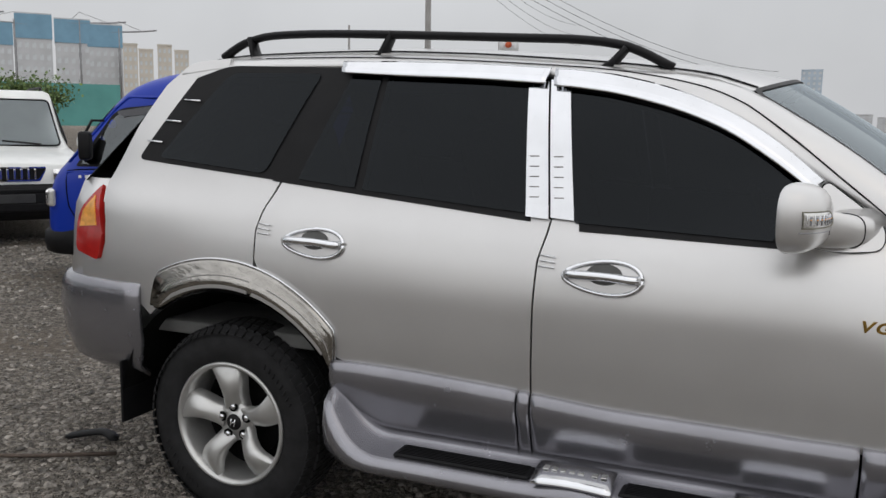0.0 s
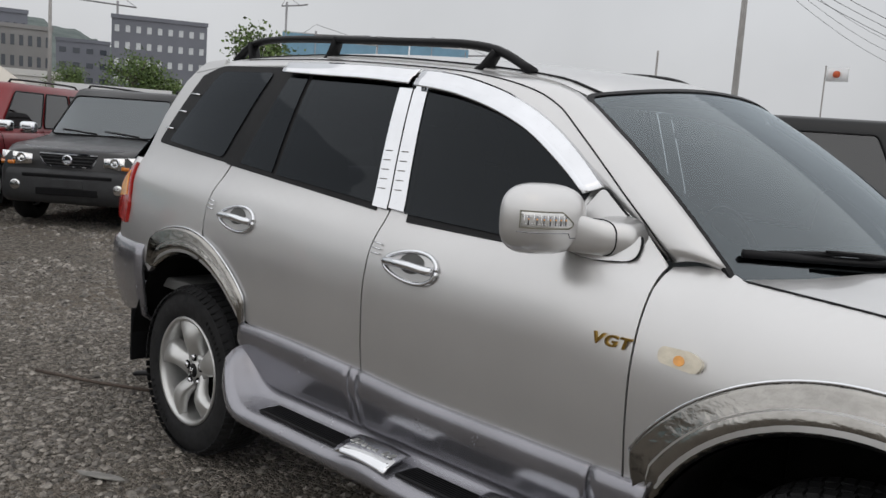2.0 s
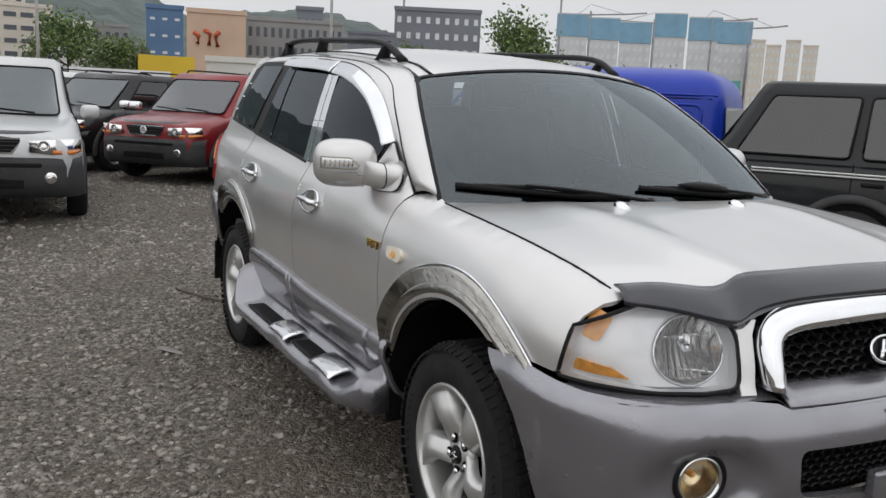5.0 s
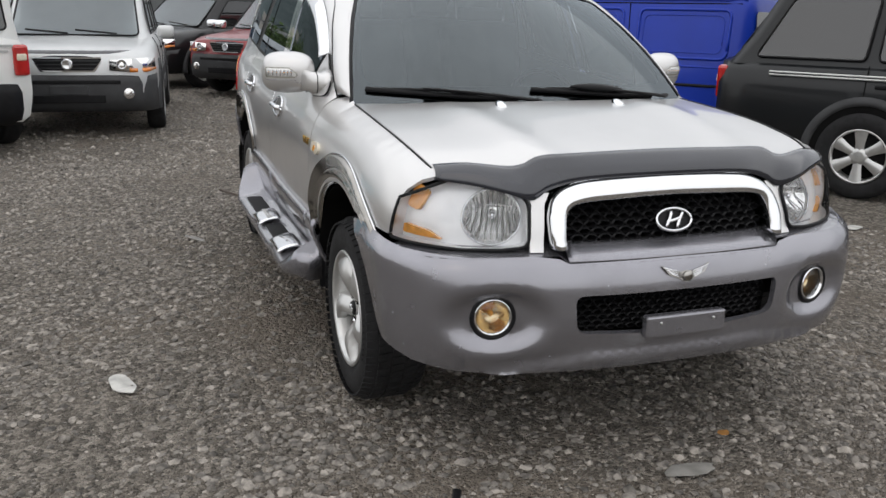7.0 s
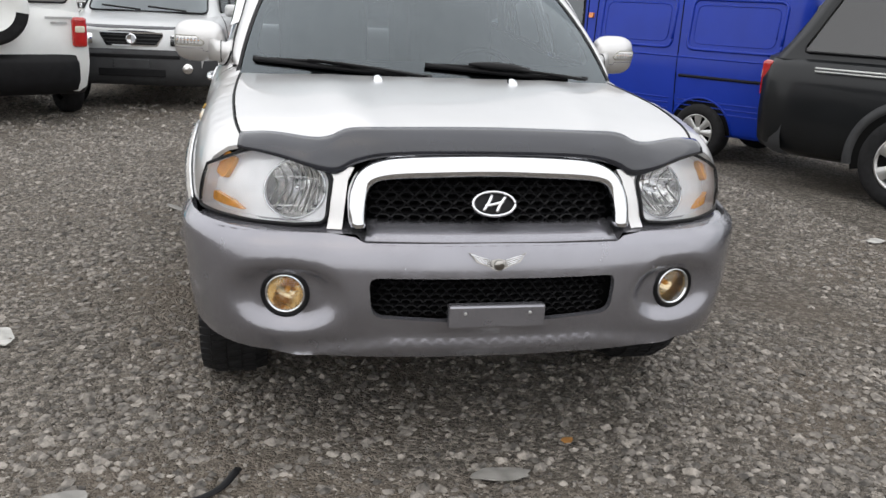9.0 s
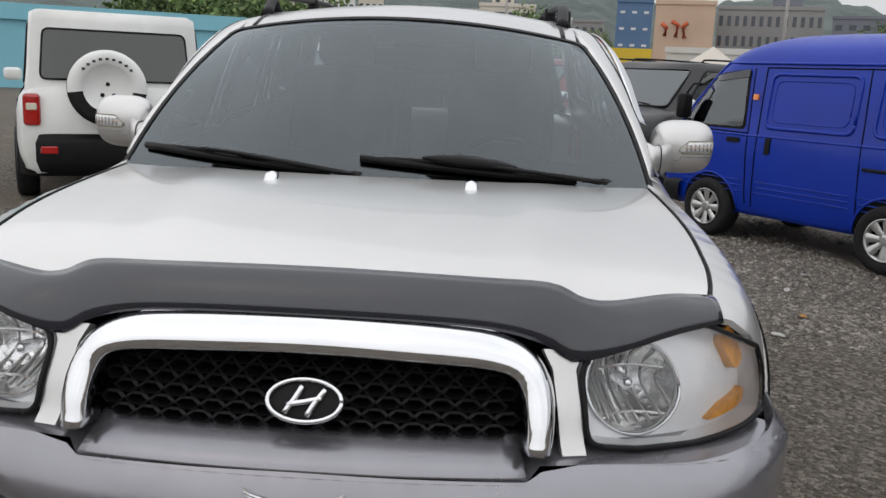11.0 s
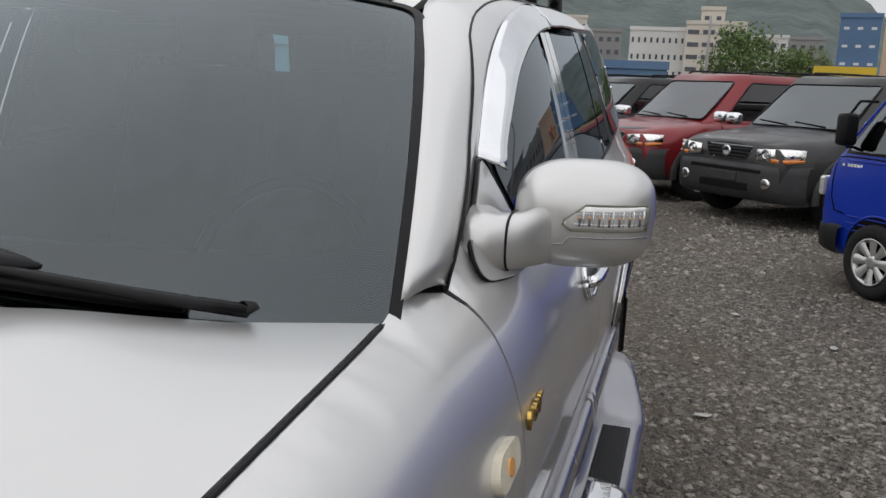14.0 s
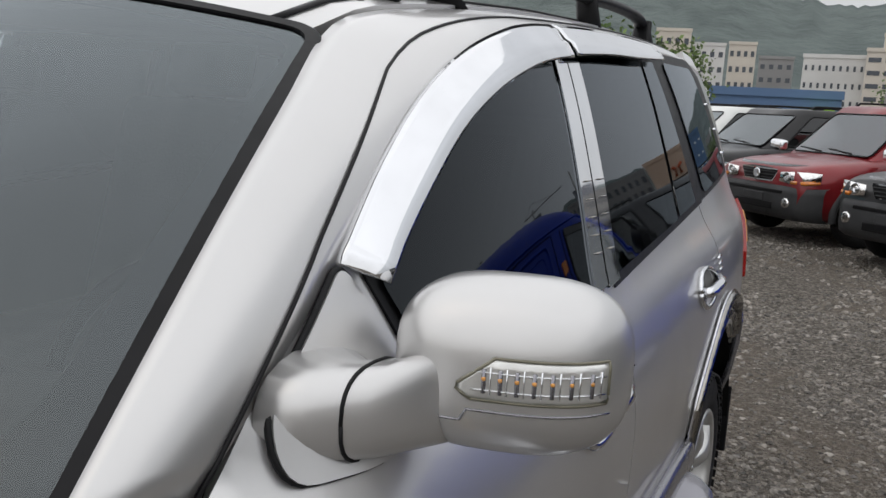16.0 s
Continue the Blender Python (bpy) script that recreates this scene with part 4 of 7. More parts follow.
for sg in (-1, 1):
    # silver nose piece between grille and headlamp
    panel("nose_panel", rounded([(sg * 0.478, 0.75), (sg * 0.468, 0.89), (sg * 0.45, 0.925), (sg * 0.535, 0.925), (sg * 0.515, 0.89), (sg * 0.525, 0.75)]), lambda a, z: wrap(a, z, -0.006), SILVER, car, h=0.03, thick=0.02)
    # headlamp: housing, reflectors, amber cell, lens
    qo_ = lambda y: sg * qy(y)
    qs_ = lambda x: sg * qx(x)
    hl = [(qo_(0.525), 0.765, 0.03), (qo_(0.52), 0.90, 0.05), (qo_(0.575), 0.935), (qo_(0.65), 0.962), (qo_(0.73), 0.975), (qo_(0.80), 0.965, 0.05), (qs_(1.842), 0.90), (qs_(1.824), 0.80), (qs_(1.818), 0.768, 0.02), (qo_(0.74), 0.756), (qo_(0.62), 0.757)]
    hl = rounded(hl, 0.02)
    qc, zc = qo_(0.655), 0.849
    disc = [np.array((qc + 0.117 * math.cos(a), zc + 0.084 * math.sin(a))) for a in np.linspace(0, 2 * math.pi, 36, endpoint=False)]
    lamp = panel("headlamp", hl, lambda q, z: wrap(q, z, -0.050), BEZEL, car, "large clear-lens headlamp with fluted reflector and amber cells", h=0.03, thick=0.006, holes=[disc])
    rim_ = [wrap(p[0], p[1], -0.002) for p in hl]
    mpart("seal", *tube(rim_ + rim_[:1], 0.006, 6), BLACK, lamp, "black rubber seal")
    hw = []
    for p in hl + hl[:1]:
        hw.append([wrap(p[0], p[1], -0.002), wrap(p[0], p[1], -0.055)])
    mpart("housing_wall", *loft(hw), BEZEL, lamp)
    panel("bowl", disc, lambda q, z: wrap(q, z, -0.052 - 0.085 * max(0, 1 - ((q - qc) / 0.118) ** 2 - ((z - zc) / 0.085) ** 2)), REFLECTOR, lamp, h=0.02, thick=0.004)
    rr = [wrap(qc + 0.118 * math.cos(a), zc + 0.085 * math.sin(a), -0.044) for a in np.linspace(0, 2 * math.pi, 40)]
    mpart("bowl_rim", *tube(rr, 0.004, 6), CHROME, lamp)
    for k in range(9):
        u = -0.8 + 0.2 * k
        hh = 0.075 * math.sqrt(max(0.05, 1 - u * u))
        fl_ = [wrap(qc + 0.112 * u, zc + t * hh, -0.052 - 0.085 * max(0, 1 - u * u - (t * 0.9) ** 2) + 0.004) for t in np.linspace(-0.95, 0.95, 9)]
        mpart("flute", *tube(fl_, 0.0024, 5), ALLOY, lamp)
    for dz in (-0.055, 0.03):
        mpart("flute", *tube([wrap(qc + t * 0.085, zc + dz, -0.075 + 0.03 * t * t) for t in np.linspace(-1, 1, 9)], 0.003, 5), REFLECTOR, lamp)
    mpart("bulb_shield", *moved(revolve([(0.013, -0.02), (0.013, 0.02), (0.008, 0.028), (0.0005, 0.03)], 16), Matrix.Translation(wrap(qc, zc, -0.085)) @ Matrix.Rotation(radians(-90 + sg * 25), 4, "Z")), CHROME, lamp)
    am = rounded([(qs_(1.868), 0.945, 0.02), (qs_(1.852), 0.875, 0.01), (qo_(0.862), 0.858, 0.02), (qo_(0.845), 0.925, 0.02)], 0.02)
    panel("turn_signal", am, lambda q, z: wrap(q, z, -0.030), AMBER, lamp, "amber turn signal cell", h=0.02, thick=0.02)
    am = rounded([(qs_(1.846), 0.815, 0.01), (qs_(1.84), 0.785, 0.01), (qo_(0.80), 0.775, 0.01), (qo_(0.835), 0.80, 0.01)], 0.02)
    panel("turn_signal", am, lambda q, z: wrap(q, z, -0.034), AMBER, lamp, "amber turn signal cell", h=0.02, thick=0.02)
    ln = panel("lens", hl, lambda q, z: wrap(q, z, 0.001), LENS, lamp, "clear polycarbonate lens", h=0.03, rim=False)
    ln.visible_shadow = False
# smoked bug deflector along the hood's front edge
dt = smooth_line([(1.85, -0.755, 1.004), (1.90, -0.66, 1.014), (1.945, -0.545, 1.006), (1.955, -0.49, 1.012), (1.955, -0.43, 1.036), (1.965, -0.3, 1.042), (1.97, 0, 1.047),
                  (1.965, 0.3, 1.042), (1.955, 0.43, 1.036), (1.955, 0.49, 1.012), (1.945, 0.545, 1.006), (1.90, 0.66, 1.014), (1.85, 0.755, 1.004)], 80)
db = smooth_line([(1.908, -0.765, 0.964), (1.970, -0.66, 0.952), (2.018, -0.56, 0.930), (2.016, -0.475, 0.905), (2.014, -0.42, 0.934), (2.026, -0.3, 0.962), (2.034, 0, 0.970),
                  (2.026, 0.3, 0.962), (2.014, 0.42, 0.934), (2.016, 0.475, 0.905), (2.018, 0.56, 0.930), (1.970, 0.66, 0.952), (1.908, 0.765, 0.964)], 80)
mpart("bug_deflector", *solid(strip(dt, db, (0.010, 0, 0.008), 6), 0.005, (1.6, 0, 0.8)), GLOSSBLACK, car, "smoked dark plastic bug deflector on the hood edge")
# washer nozzles, wipers
for y in (-0.264, 0.264):
    rows = [[(1.258 + dx, y + w * c, hood_map(1.258, y / 0.785)[2] - 0.004 + h * s) for c, s in ((-1, 0), (-0.8, 0.8), (0, 1), (0.8, 0.8), (1, 0))] for dx, w, h in ((-0.03, 0.012, 0.016), (-0.015, 0.016, 0.024), (0.01, 0.018, 0.022), (0.035, 0.016, 0.006))]
    mpart("washer_nozzle", *loft(rows, caps=True), CHROME, car, "chrome washer nozzle cover")
for y0, y1, xo in ((0.60, -0.02, 0.0), (-0.05, -0.66, 0.0)):
    base = Vector(screen_map(y0 / 0.745, 0.02, 0.035))
    armp = [Vector(screen_map((y0 + (y1 - y0) * t) / 0.745, 0.02 + 0.10 * t, 0.028 + 0.012 * math.sin(3.1 * t))) for t in np.linspace(0, 0.72, 9)]
    wiper = mpart("wiper", *tube([base] + armp, [0.018] + list(np.linspace(0.014, 0.007, 9)), 6, 0.6), BLACK, car, "black windscreen wiper")
    blade = [Vector(screen_map((y0 + (y1 - y0) * t) / 0.745, 0.035 + 0.075 * t, 0.012)) for t in np.linspace(0.12, 1.05, 12)]
    mpart("blade", *tube(blade, 0.009, 6, 1.3), BLACK, wiper)
    bridge = [Vector(screen_map((y0 + (y1 - y0) * t) / 0.745, 0.045 + 0.075 * t, 0.030 - 0.05 * abs(t - 0.6))) for t in np.linspace(0.3, 0.95, 9)]
    mpart("bridge", *tube(bridge, 0.007, 6), BLACK, wiper)
    if y0 > 0.3:
        foil = [screen_map((y0 + (y1 - y0) * t) / 0.745, 0.055 + 0.07 * t, 0.03) for t in np.linspace(0.38, 0.78, 10)]
        mpart("spoiler", *tube(foil, [0.006, 0.018, 0.026, 0.031, 0.033, 0.033, 0.031, 0.026, 0.018, 0.006], 8, 0.55), BLACK, wiper, "black wiper spoiler blade")
rows = [[screen_map(u, v, o) for u in np.linspace(-0.99, 0.99, 24)] for v, o in ((0.0, 0.006), (-0.04, 0.004), (-0.12, -0.02))]
mpart("cowl", *loft(rows), BLACK, car, "black cowl grille")

# ---- door mirrors ----
for sg in (-1, 1):
    S = lambda p: (p[0], sg * p[1], p[2])
    base = [(0.60, 0.845, 1.16), (0.70, 0.83, 1.15)]
    fs = rounded([(0.722, 1.175, 0.05), (0.722, 1.112, 0.05), (0.60, 1.104, 0.05), (0.50, 1.125), (0.50, 1.15), (0.575, 1.285, 0.02)], 0.02)
    foot = panel("mirror_foot", fs, side_map(sg, 0.012), SILVER, car, "painted mirror base", h=0.025, thick=0.02)
    seal = [wrap(sg * qx(p[0]), p[1], 0.006) for p in fs]
    mpart("gasket", *tube(seal + seal[:1], 0.004, 6), BLACK, foot)
    arm = [S(p) for p in ((0.645, 0.815, 1.160), (0.632, 0.848, 1.158), (0.607, 0.885, 1.162), (0.548, 0.925, 1.170))]
    rings = []
    for p, rx, rz in zip(arm, (0.085, 0.058, 0.052, 0.045), (0.060, 0.045, 0.045, 0.050)):
        ring = []
        for a in np.linspace(0, 2 * math.pi, 24, endpoint=False):
            c, s_ = math.cos(a), math.sin(a)
            ring.append((p[0] + rx * math.copysign(abs(c) ** 0.75, c), p[1], p[2] + rz * math.copysign(abs(s_) ** 0.75, s_)))
        rings.append(ring)
    mirror = mpart("door_mirror", *loft(rings, close_v=True, caps=True), SILVER, car, "silver door mirror with clear turn-signal strip")
    gap = [tuple(np.array(a) * 0.45 + np.array(b) * 0.55 + np.array((0.0, 0.0, 0.0005 if a[2] > 1.16 else -0.0005))) for a, b in zip(rings[1], rings[2])]
    mpart("arm_seam", *tube(gap + gap[:1], 0.0022, 5), BLACK, mirror, "dark folding joint")
    # shell: a broad rounded cup swept back towards its outer end
    YC, ZC, KY, KZ = 0.966, 1.197, 0.112, 0.090

    def shell_pt(y, z, out=0.0):
        """The shell's front face over a place (y, z)."""
        u, w = (y - YC) / KY, (z - ZC) / KZ
        f = max(0.0, 1 - abs(u) ** 3 - abs(w) ** 3) ** 0.45
        n_ = Vector((1.0, 0.35 + 0.7 * max(0, u) ** 2, 0.5 * w * abs(w))).normalized()
        return S((0.500 + 0.085 * f - 0.25 * (y - YC) + n_.x * out, y + n_.y * out, z + n_.z * out))
    rings = []
    for r in (1.0, 0.995, 0.98, 0.95, 0.90, 0.82, 0.70, 0.52, 0.30, 0.05):
        ring = []
        for a in np.linspace(0, 2 * math.pi, 48, endpoint=False):
            c, s_ = math.cos(a), math.sin(a)
            ring.append(shell_pt(YC + r * KY * math.copysign(abs(c) ** (2 / 3), c), ZC + r * KZ * math.copysign(abs(s_) ** (2 / 3), s_)))
        rings.append(ring)
    back = [(p[0] - 0.008, YC * sg + (p[1] - YC * sg) * 0.96, ZC + (p[2] - ZC) * 0.96) for p in rings[0]]
    rings = [back] + rings
    v, f = loft(rings, close_v=True)
    f = f + [tuple((len(rings) - 1) * 48 + j for j in range(48))]
    mpart("shell", v, f, SILVER, mirror)
    mpart("mirror_glass", *loft([back, [S((0.495, YC, ZC))] * 48], close_v=True), BLACK, mirror, "black-edged mirror face")
    y_top, y_low = 0.975, 0.938
    strip_rows = []
    for k in range(9):
        h_ = k / 8
        y0_ = y_low + (y_top - y_low) * max(0.0, (h_ - 0.3) / 0.7) + 0.016 * max(0.0, 0.3 - h_) / 0.3
        strip_rows.append([shell_pt(y, 1.179 + 0.041 * h_, 0.003 if 0 < k < 8 else 0.0) for y in np.linspace(y0_, 1.066, 22)])
    sig = mpart("signal_strip", *solid(loft(strip_rows), 0.003, (0.3, sg * 0.9, 1.2)), CLEARLENS, mirror, "clear turn-signal strip with amber diodes")
    rim_ = strip_rows[0] + [r_[-1] for r_ in strip_rows[1:]] + strip_rows[-1][::-1] + [r_[0] for r_ in strip_rows[::-1][1:]]
    mpart("lens_edge", *tube(rim_, 0.0016, 5), LENSRIM, sig, "dull olive lens surround")
    for k in range(7):
        y = 0.966 + 0.0148 * k
        base_ = shell_pt(y, 1.201, 0.0035)
        mpart("diode", *moved(revolve([(0.0022, 0.0), (0.0020, 0.0015), (0.0003, 0.002)], 8), Matrix.Translation(base_) @ Matrix.Rotation(radians(-90 + sg * (20 + 7 * k)), 4, "Z")), AMBER, sig, "amber diode")
        mpart("lens_rib", *tube([shell_pt(y + 0.006, z, 0.0036) for z in (1.186, 1.198, 1.212)], 0.0010, 4), CHROME, sig)
        mpart("diode_slot", *tube([shell_pt(y, z, 0.0028) for z in (1.187, 1.198, 1.210)], 0.0026, 4), CLADDING, sig, "grey diode housing")
    for zz in (1.190, 1.207):
        mpart("lens_rib", *tube([shell_pt(y, zz, 0.0036) for y in np.linspace(0.955, 1.064, 16)], 0.0008, 4), CHROME, sig)
    mpart("shell_seam", *tube([shell_pt(y, 1.168 - 0.012 * (1 if y < 0.95 else 0), 0.0) for y in np.linspace(0.90, 1.068, 24)], 0.0014, 5), CLADDING, mirror)

# ---- wheels ----
def tyre_profile(r, w):
    h = w / 2
    return [(r * 0.60, -h * 0.75), (r * 0.64, -h * 0.92), (r * 0.74, -h * 1.02), (r * 0.85, -h * 1.0), (r * 0.93, -h * 0.93), (r * 0.972, -h * 0.82), (r * 0.99, -h * 0.6), (r, 0),
            (r * 0.99, h * 0.6), (r * 0.972, h * 0.82), (r * 0.93, h * 0.93), (r * 0.85, h * 1.0), (r * 0.74, h * 1.02), (r * 0.64, h * 0.92), (r * 0.60, h * 0.75)]


def tread_blocks(r, w, n=64):
    """Raised blocks on the tread, in five rows."""
    V, F = [], []
    for row, (y0, y1) in enumerate(((-0.52, -0.36), (-0.33, -0.13), (-0.10, 0.10), (0.13, 0.33), (0.36, 0.52))):
        for k in range(n):
            a0 = 2 * math.pi * (k + 0.5 * (row % 2)) / n
            a1 = a0 + 2 * math.pi / n * 0.74
            j = len(V)
            for rr in (r * 0.975, r + 0.006 - (0.008 if row in (0, 4) else 0)):
                for a, y in ((a0, y0), (a1, y0), (a1 + 0.02, y1), (a0 + 0.02, y1)):
                    ro = rr - (0.012 if (abs(y) > 0.45) else 0)
                    V.append((ro * math.cos(a), y * w, ro * math.sin(a)))
            F += [(j + 4, j + 5, j + 6, j + 7), (j, j + 1, j + 5, j + 4), (j + 1, j + 2, j + 6, j + 5), (j + 2, j + 3, j + 7, j + 6), (j + 3, j, j + 4, j + 7)]
    return V, F


def hero_wheel(cx, sg):
    wheel = new("wheel")
    wheel.parent = car
    wheel.matrix_basis = pose(cx, sg * 0.80, HUB, 0, 0, 0 if sg < 0 else 180) @ pose(0, 0, 0, 0, -5 if cx < 0 else 40, 0)
    R, W = HUB, 0.225
    tyre = mpart("tyre", *revolve(tyre_profile(R, W), 72), RUBBER, wheel, "black all-terrain tyre")
    mpart("tread", *tread_blocks(R - 0.002, W), RUBBER, tyre, smooth=False)
    for a0, a1 in ((0.3, 0.95), (3.4, 4.2)):
        for k in range(8):
            a = a0 + (a1 - a0) * k / 8
            mpart("sidewall_mark", *tube([(0.275 * math.cos(a), -0.1165, 0.275 * math.sin(a)), (0.292 * math.cos(a + 0.02), -0.1165, 0.292 * math.sin(a + 0.02))], 0.003, 4), RUBBER, tyre)
    mpart("rim", *revolve([(0.222, -0.098), (0.228, -0.106), (0.222, -0.112), (0.212, -0.108), (0.206, -0.09), (0.198, -0.03), (0.195, 0.06)], 64), ALLOY, wheel, "five-spoke alloy rim")
    mpart("brake_disc", *revolve([(0.15, -0.0), (0.15, 0.012), (0.05, 0.012), (0.0005, 0.012)], 32), MATTE, wheel)
    mpart("rim_back", *revolve([(0.2, 0.03), (0.0005, 0.03)], 32), MATTE, wheel)
    for k in range(5):
        rot_ = Matrix.Rotation(2 * math.pi * k / 5, 4, "Y")
        rows = []
        for r, w, y, c, d in ((0.045, 0.036, -0.064, 0.004, 0.0), (0.068, 0.033, -0.070, 0.010, 0.002), (0.095, 0.032, -0.082, 0.016, 0.008), (0.125, 0.036, -0.092, 0.018, 0.012), (0.155, 0.042, -0.096, 0.015, 0.010), (0.185, 0.048, -0.095, 0.010, 0.002), (0.208, 0.054, -0.090, 0.006, -0.008)):
            rows.append([(d + u * w, y - c * (1 - u * u) + 0.010 * u + (0.035 if abs(u) > 1.01 else 0), r) for u in (-1.12, -1, -0.8, -0.4, 0, 0.4, 0.8, 1, 1.12)])
        mpart("spoke", *moved(loft(rows), rot_), ALLOY, wheel)
        mpart("wheel_nut", *moved(revolve([(0.0115, -0.06), (0.0115, -0.078), (0.007, -0.082), (0.0004, -0.082)], 6), Matrix.Rotation(2 * math.pi * k / 5, 4, "Y") @ Matrix.Translation((0, 0, 0.056))), CHROME, wheel)
        # no hollow round the nut: a black disc paints its shade
        mpart("nut_recess_shade", *moved(revolve([(0.0185, -0.070), (0.0185, -0.0755), (0.0004, -0.0755)], 16), Matrix.Rotation(2 * math.pi * k / 5, 4, "Y") @ Matrix.Translation((0, 0, 0.056))), MATTE, wheel)
    mpart("hub", *revolve([(0.072, -0.05), (0.07, -0.066), (0.04, -0.070), (0.034, -0.076), (0.0005, -0.076)], 32), ALLOY, wheel)
    cap = mpart("hub_cap", *revolve([(0.030, -0.076), (0.028, -0.082), (0.0005, -0.084)], 24), BLACK, wheel, "black hub cap with chrome emblem")
    for pts in (((-0.012, -0.086, -0.012), (-0.004, -0.086, 0.014)), ((0.004, -0.086, -0.014), (0.012, -0.086, 0.012)), ((-0.010, -0.086, -0.002), (0.010, -0.086, 0.002))):
        mpart("emblem_bar", *tube(pts, 0.0028, 5), CHROME, cap)
    return wheel


for cx in (RA, FA):
    for sg in (-1, 1):
        hero_wheel(cx, sg)

# ---- underbody and cabin ----
part("floor_pan", box_bm(3.6, 1.05, 0.2, -0.15, 0, 0.42, 0.03), MATTE, car, "dark underbody")
part("sill_box", box_bm(1.6, 1.66, 0.28, 0.0, 0, 0.46, 0.03), MATTE, car)
part("engine_bay", box_bm(0.9, 1.0, 0.42, 1.45, 0, 0.70, 0.03), MATTE, car)
part("cabin_floor", box_bm(3.0, 1.64, 0.05, -0.6, 0, 0.66, 0.01), INTERIOR, car)
part("dashboard", box_bm(0.5, 1.40, 0.32, 0.68, 0, 0.90, 0.10, 3), INTERIOR, car, "grey dashboard")
part("headliner", box_bm(1.9, 1.15, 0.02, -0.75, 0, 1.58, 0.008), INTERIOR, car)
for xs_, ys_ in ((-0.12, -0.36), (-0.12, 0.36), (-0.98, -0.36), (-0.98, 0.36)):
    seat = part("seat", box_bm(0.5, 0.5, 0.18, xs_, ys_, 0.80, 0.05, 3), INTERIOR, car, "grey cloth seat")
    bk = box_bm(0.14, 0.48, 0.62, 0, 0, 0.31, 0.05, 3)
    bmesh.ops.transform(bk, matrix=pose(xs_ - 0.24, ys_, 0.82, 0, -16, 0), verts=bk.verts[:])
    part("seat_back", bk, INTERIOR, seat)
    hr = box_bm(0.09, 0.26, 0.17, 0, 0, 0.72, 0.04, 3)
    bmesh.ops.transform(hr, matrix=pose(xs_ - 0.24, ys_, 0.82, 0, -16, 0), verts=hr.verts[:])
    part("headrest", hr, INTERIOR, seat)
sw = [(0.40 + 0.0 * a, 0.36 + 0.185 * math.cos(a), 1.02 + 0.185 * math.sin(a)) for a in np.linspace(0, 2 * math.pi, 30)]
sw = [tuple(pose(0.40, 0, 1.02, 0, -25, 0) @ Vector((p[0] - 0.40, p[1], p[2] - 1.02))) for p in sw]
wheel_ = mpart("steering_wheel", *tube(sw, 0.015, 8), BLACK, car, "black steering wheel")
part("boss", box_bm(0.06, 0.2, 0.1, 0.42, 0.36, 1.0, 0.03), BLACK, wheel_)
part("rear_view_mirror", box_bm(0.03, 0.24, 0.065, 0.38, 0, 1.46, 0.015), BLACK, car)

# gold lettering on the front doors
for sg in (-1, 1):
    cu = bpy.data.curves.new("badge", "FONT")
    cu.body, cu.size, cu.extrude, cu.shear, cu.align_x, cu.align_y = "VGT", 0.040, 0.003, 0.25, "CENTER", "CENTER"
    cu.space_character, cu.offset = 1.2, 0.0012
    tmp = new("tmp", cu)
    dg = bpy.context.evaluated_depsgraph_get()
    me = bpy.data.meshes.new_from_object(tmp.evaluated_get(dg))
    bpy.data.objects.remove(tmp)
    me.materials.clear()
    me.materials.append(GOLD)
    b_ = new("badge", me)
    b_.parent = car
    b_["label"] = "gold VGT badge letters"
    p0 = Vector(wrap(sg * qx(0.727), 0.925, 0.003))
    b_.matrix_basis = Matrix.Translation(p0) @ pose(0, 0, 0, 90, 0, 0 if sg < 0 else 180) @ Matrix.Diagonal((1.25, 1, 1, 1))

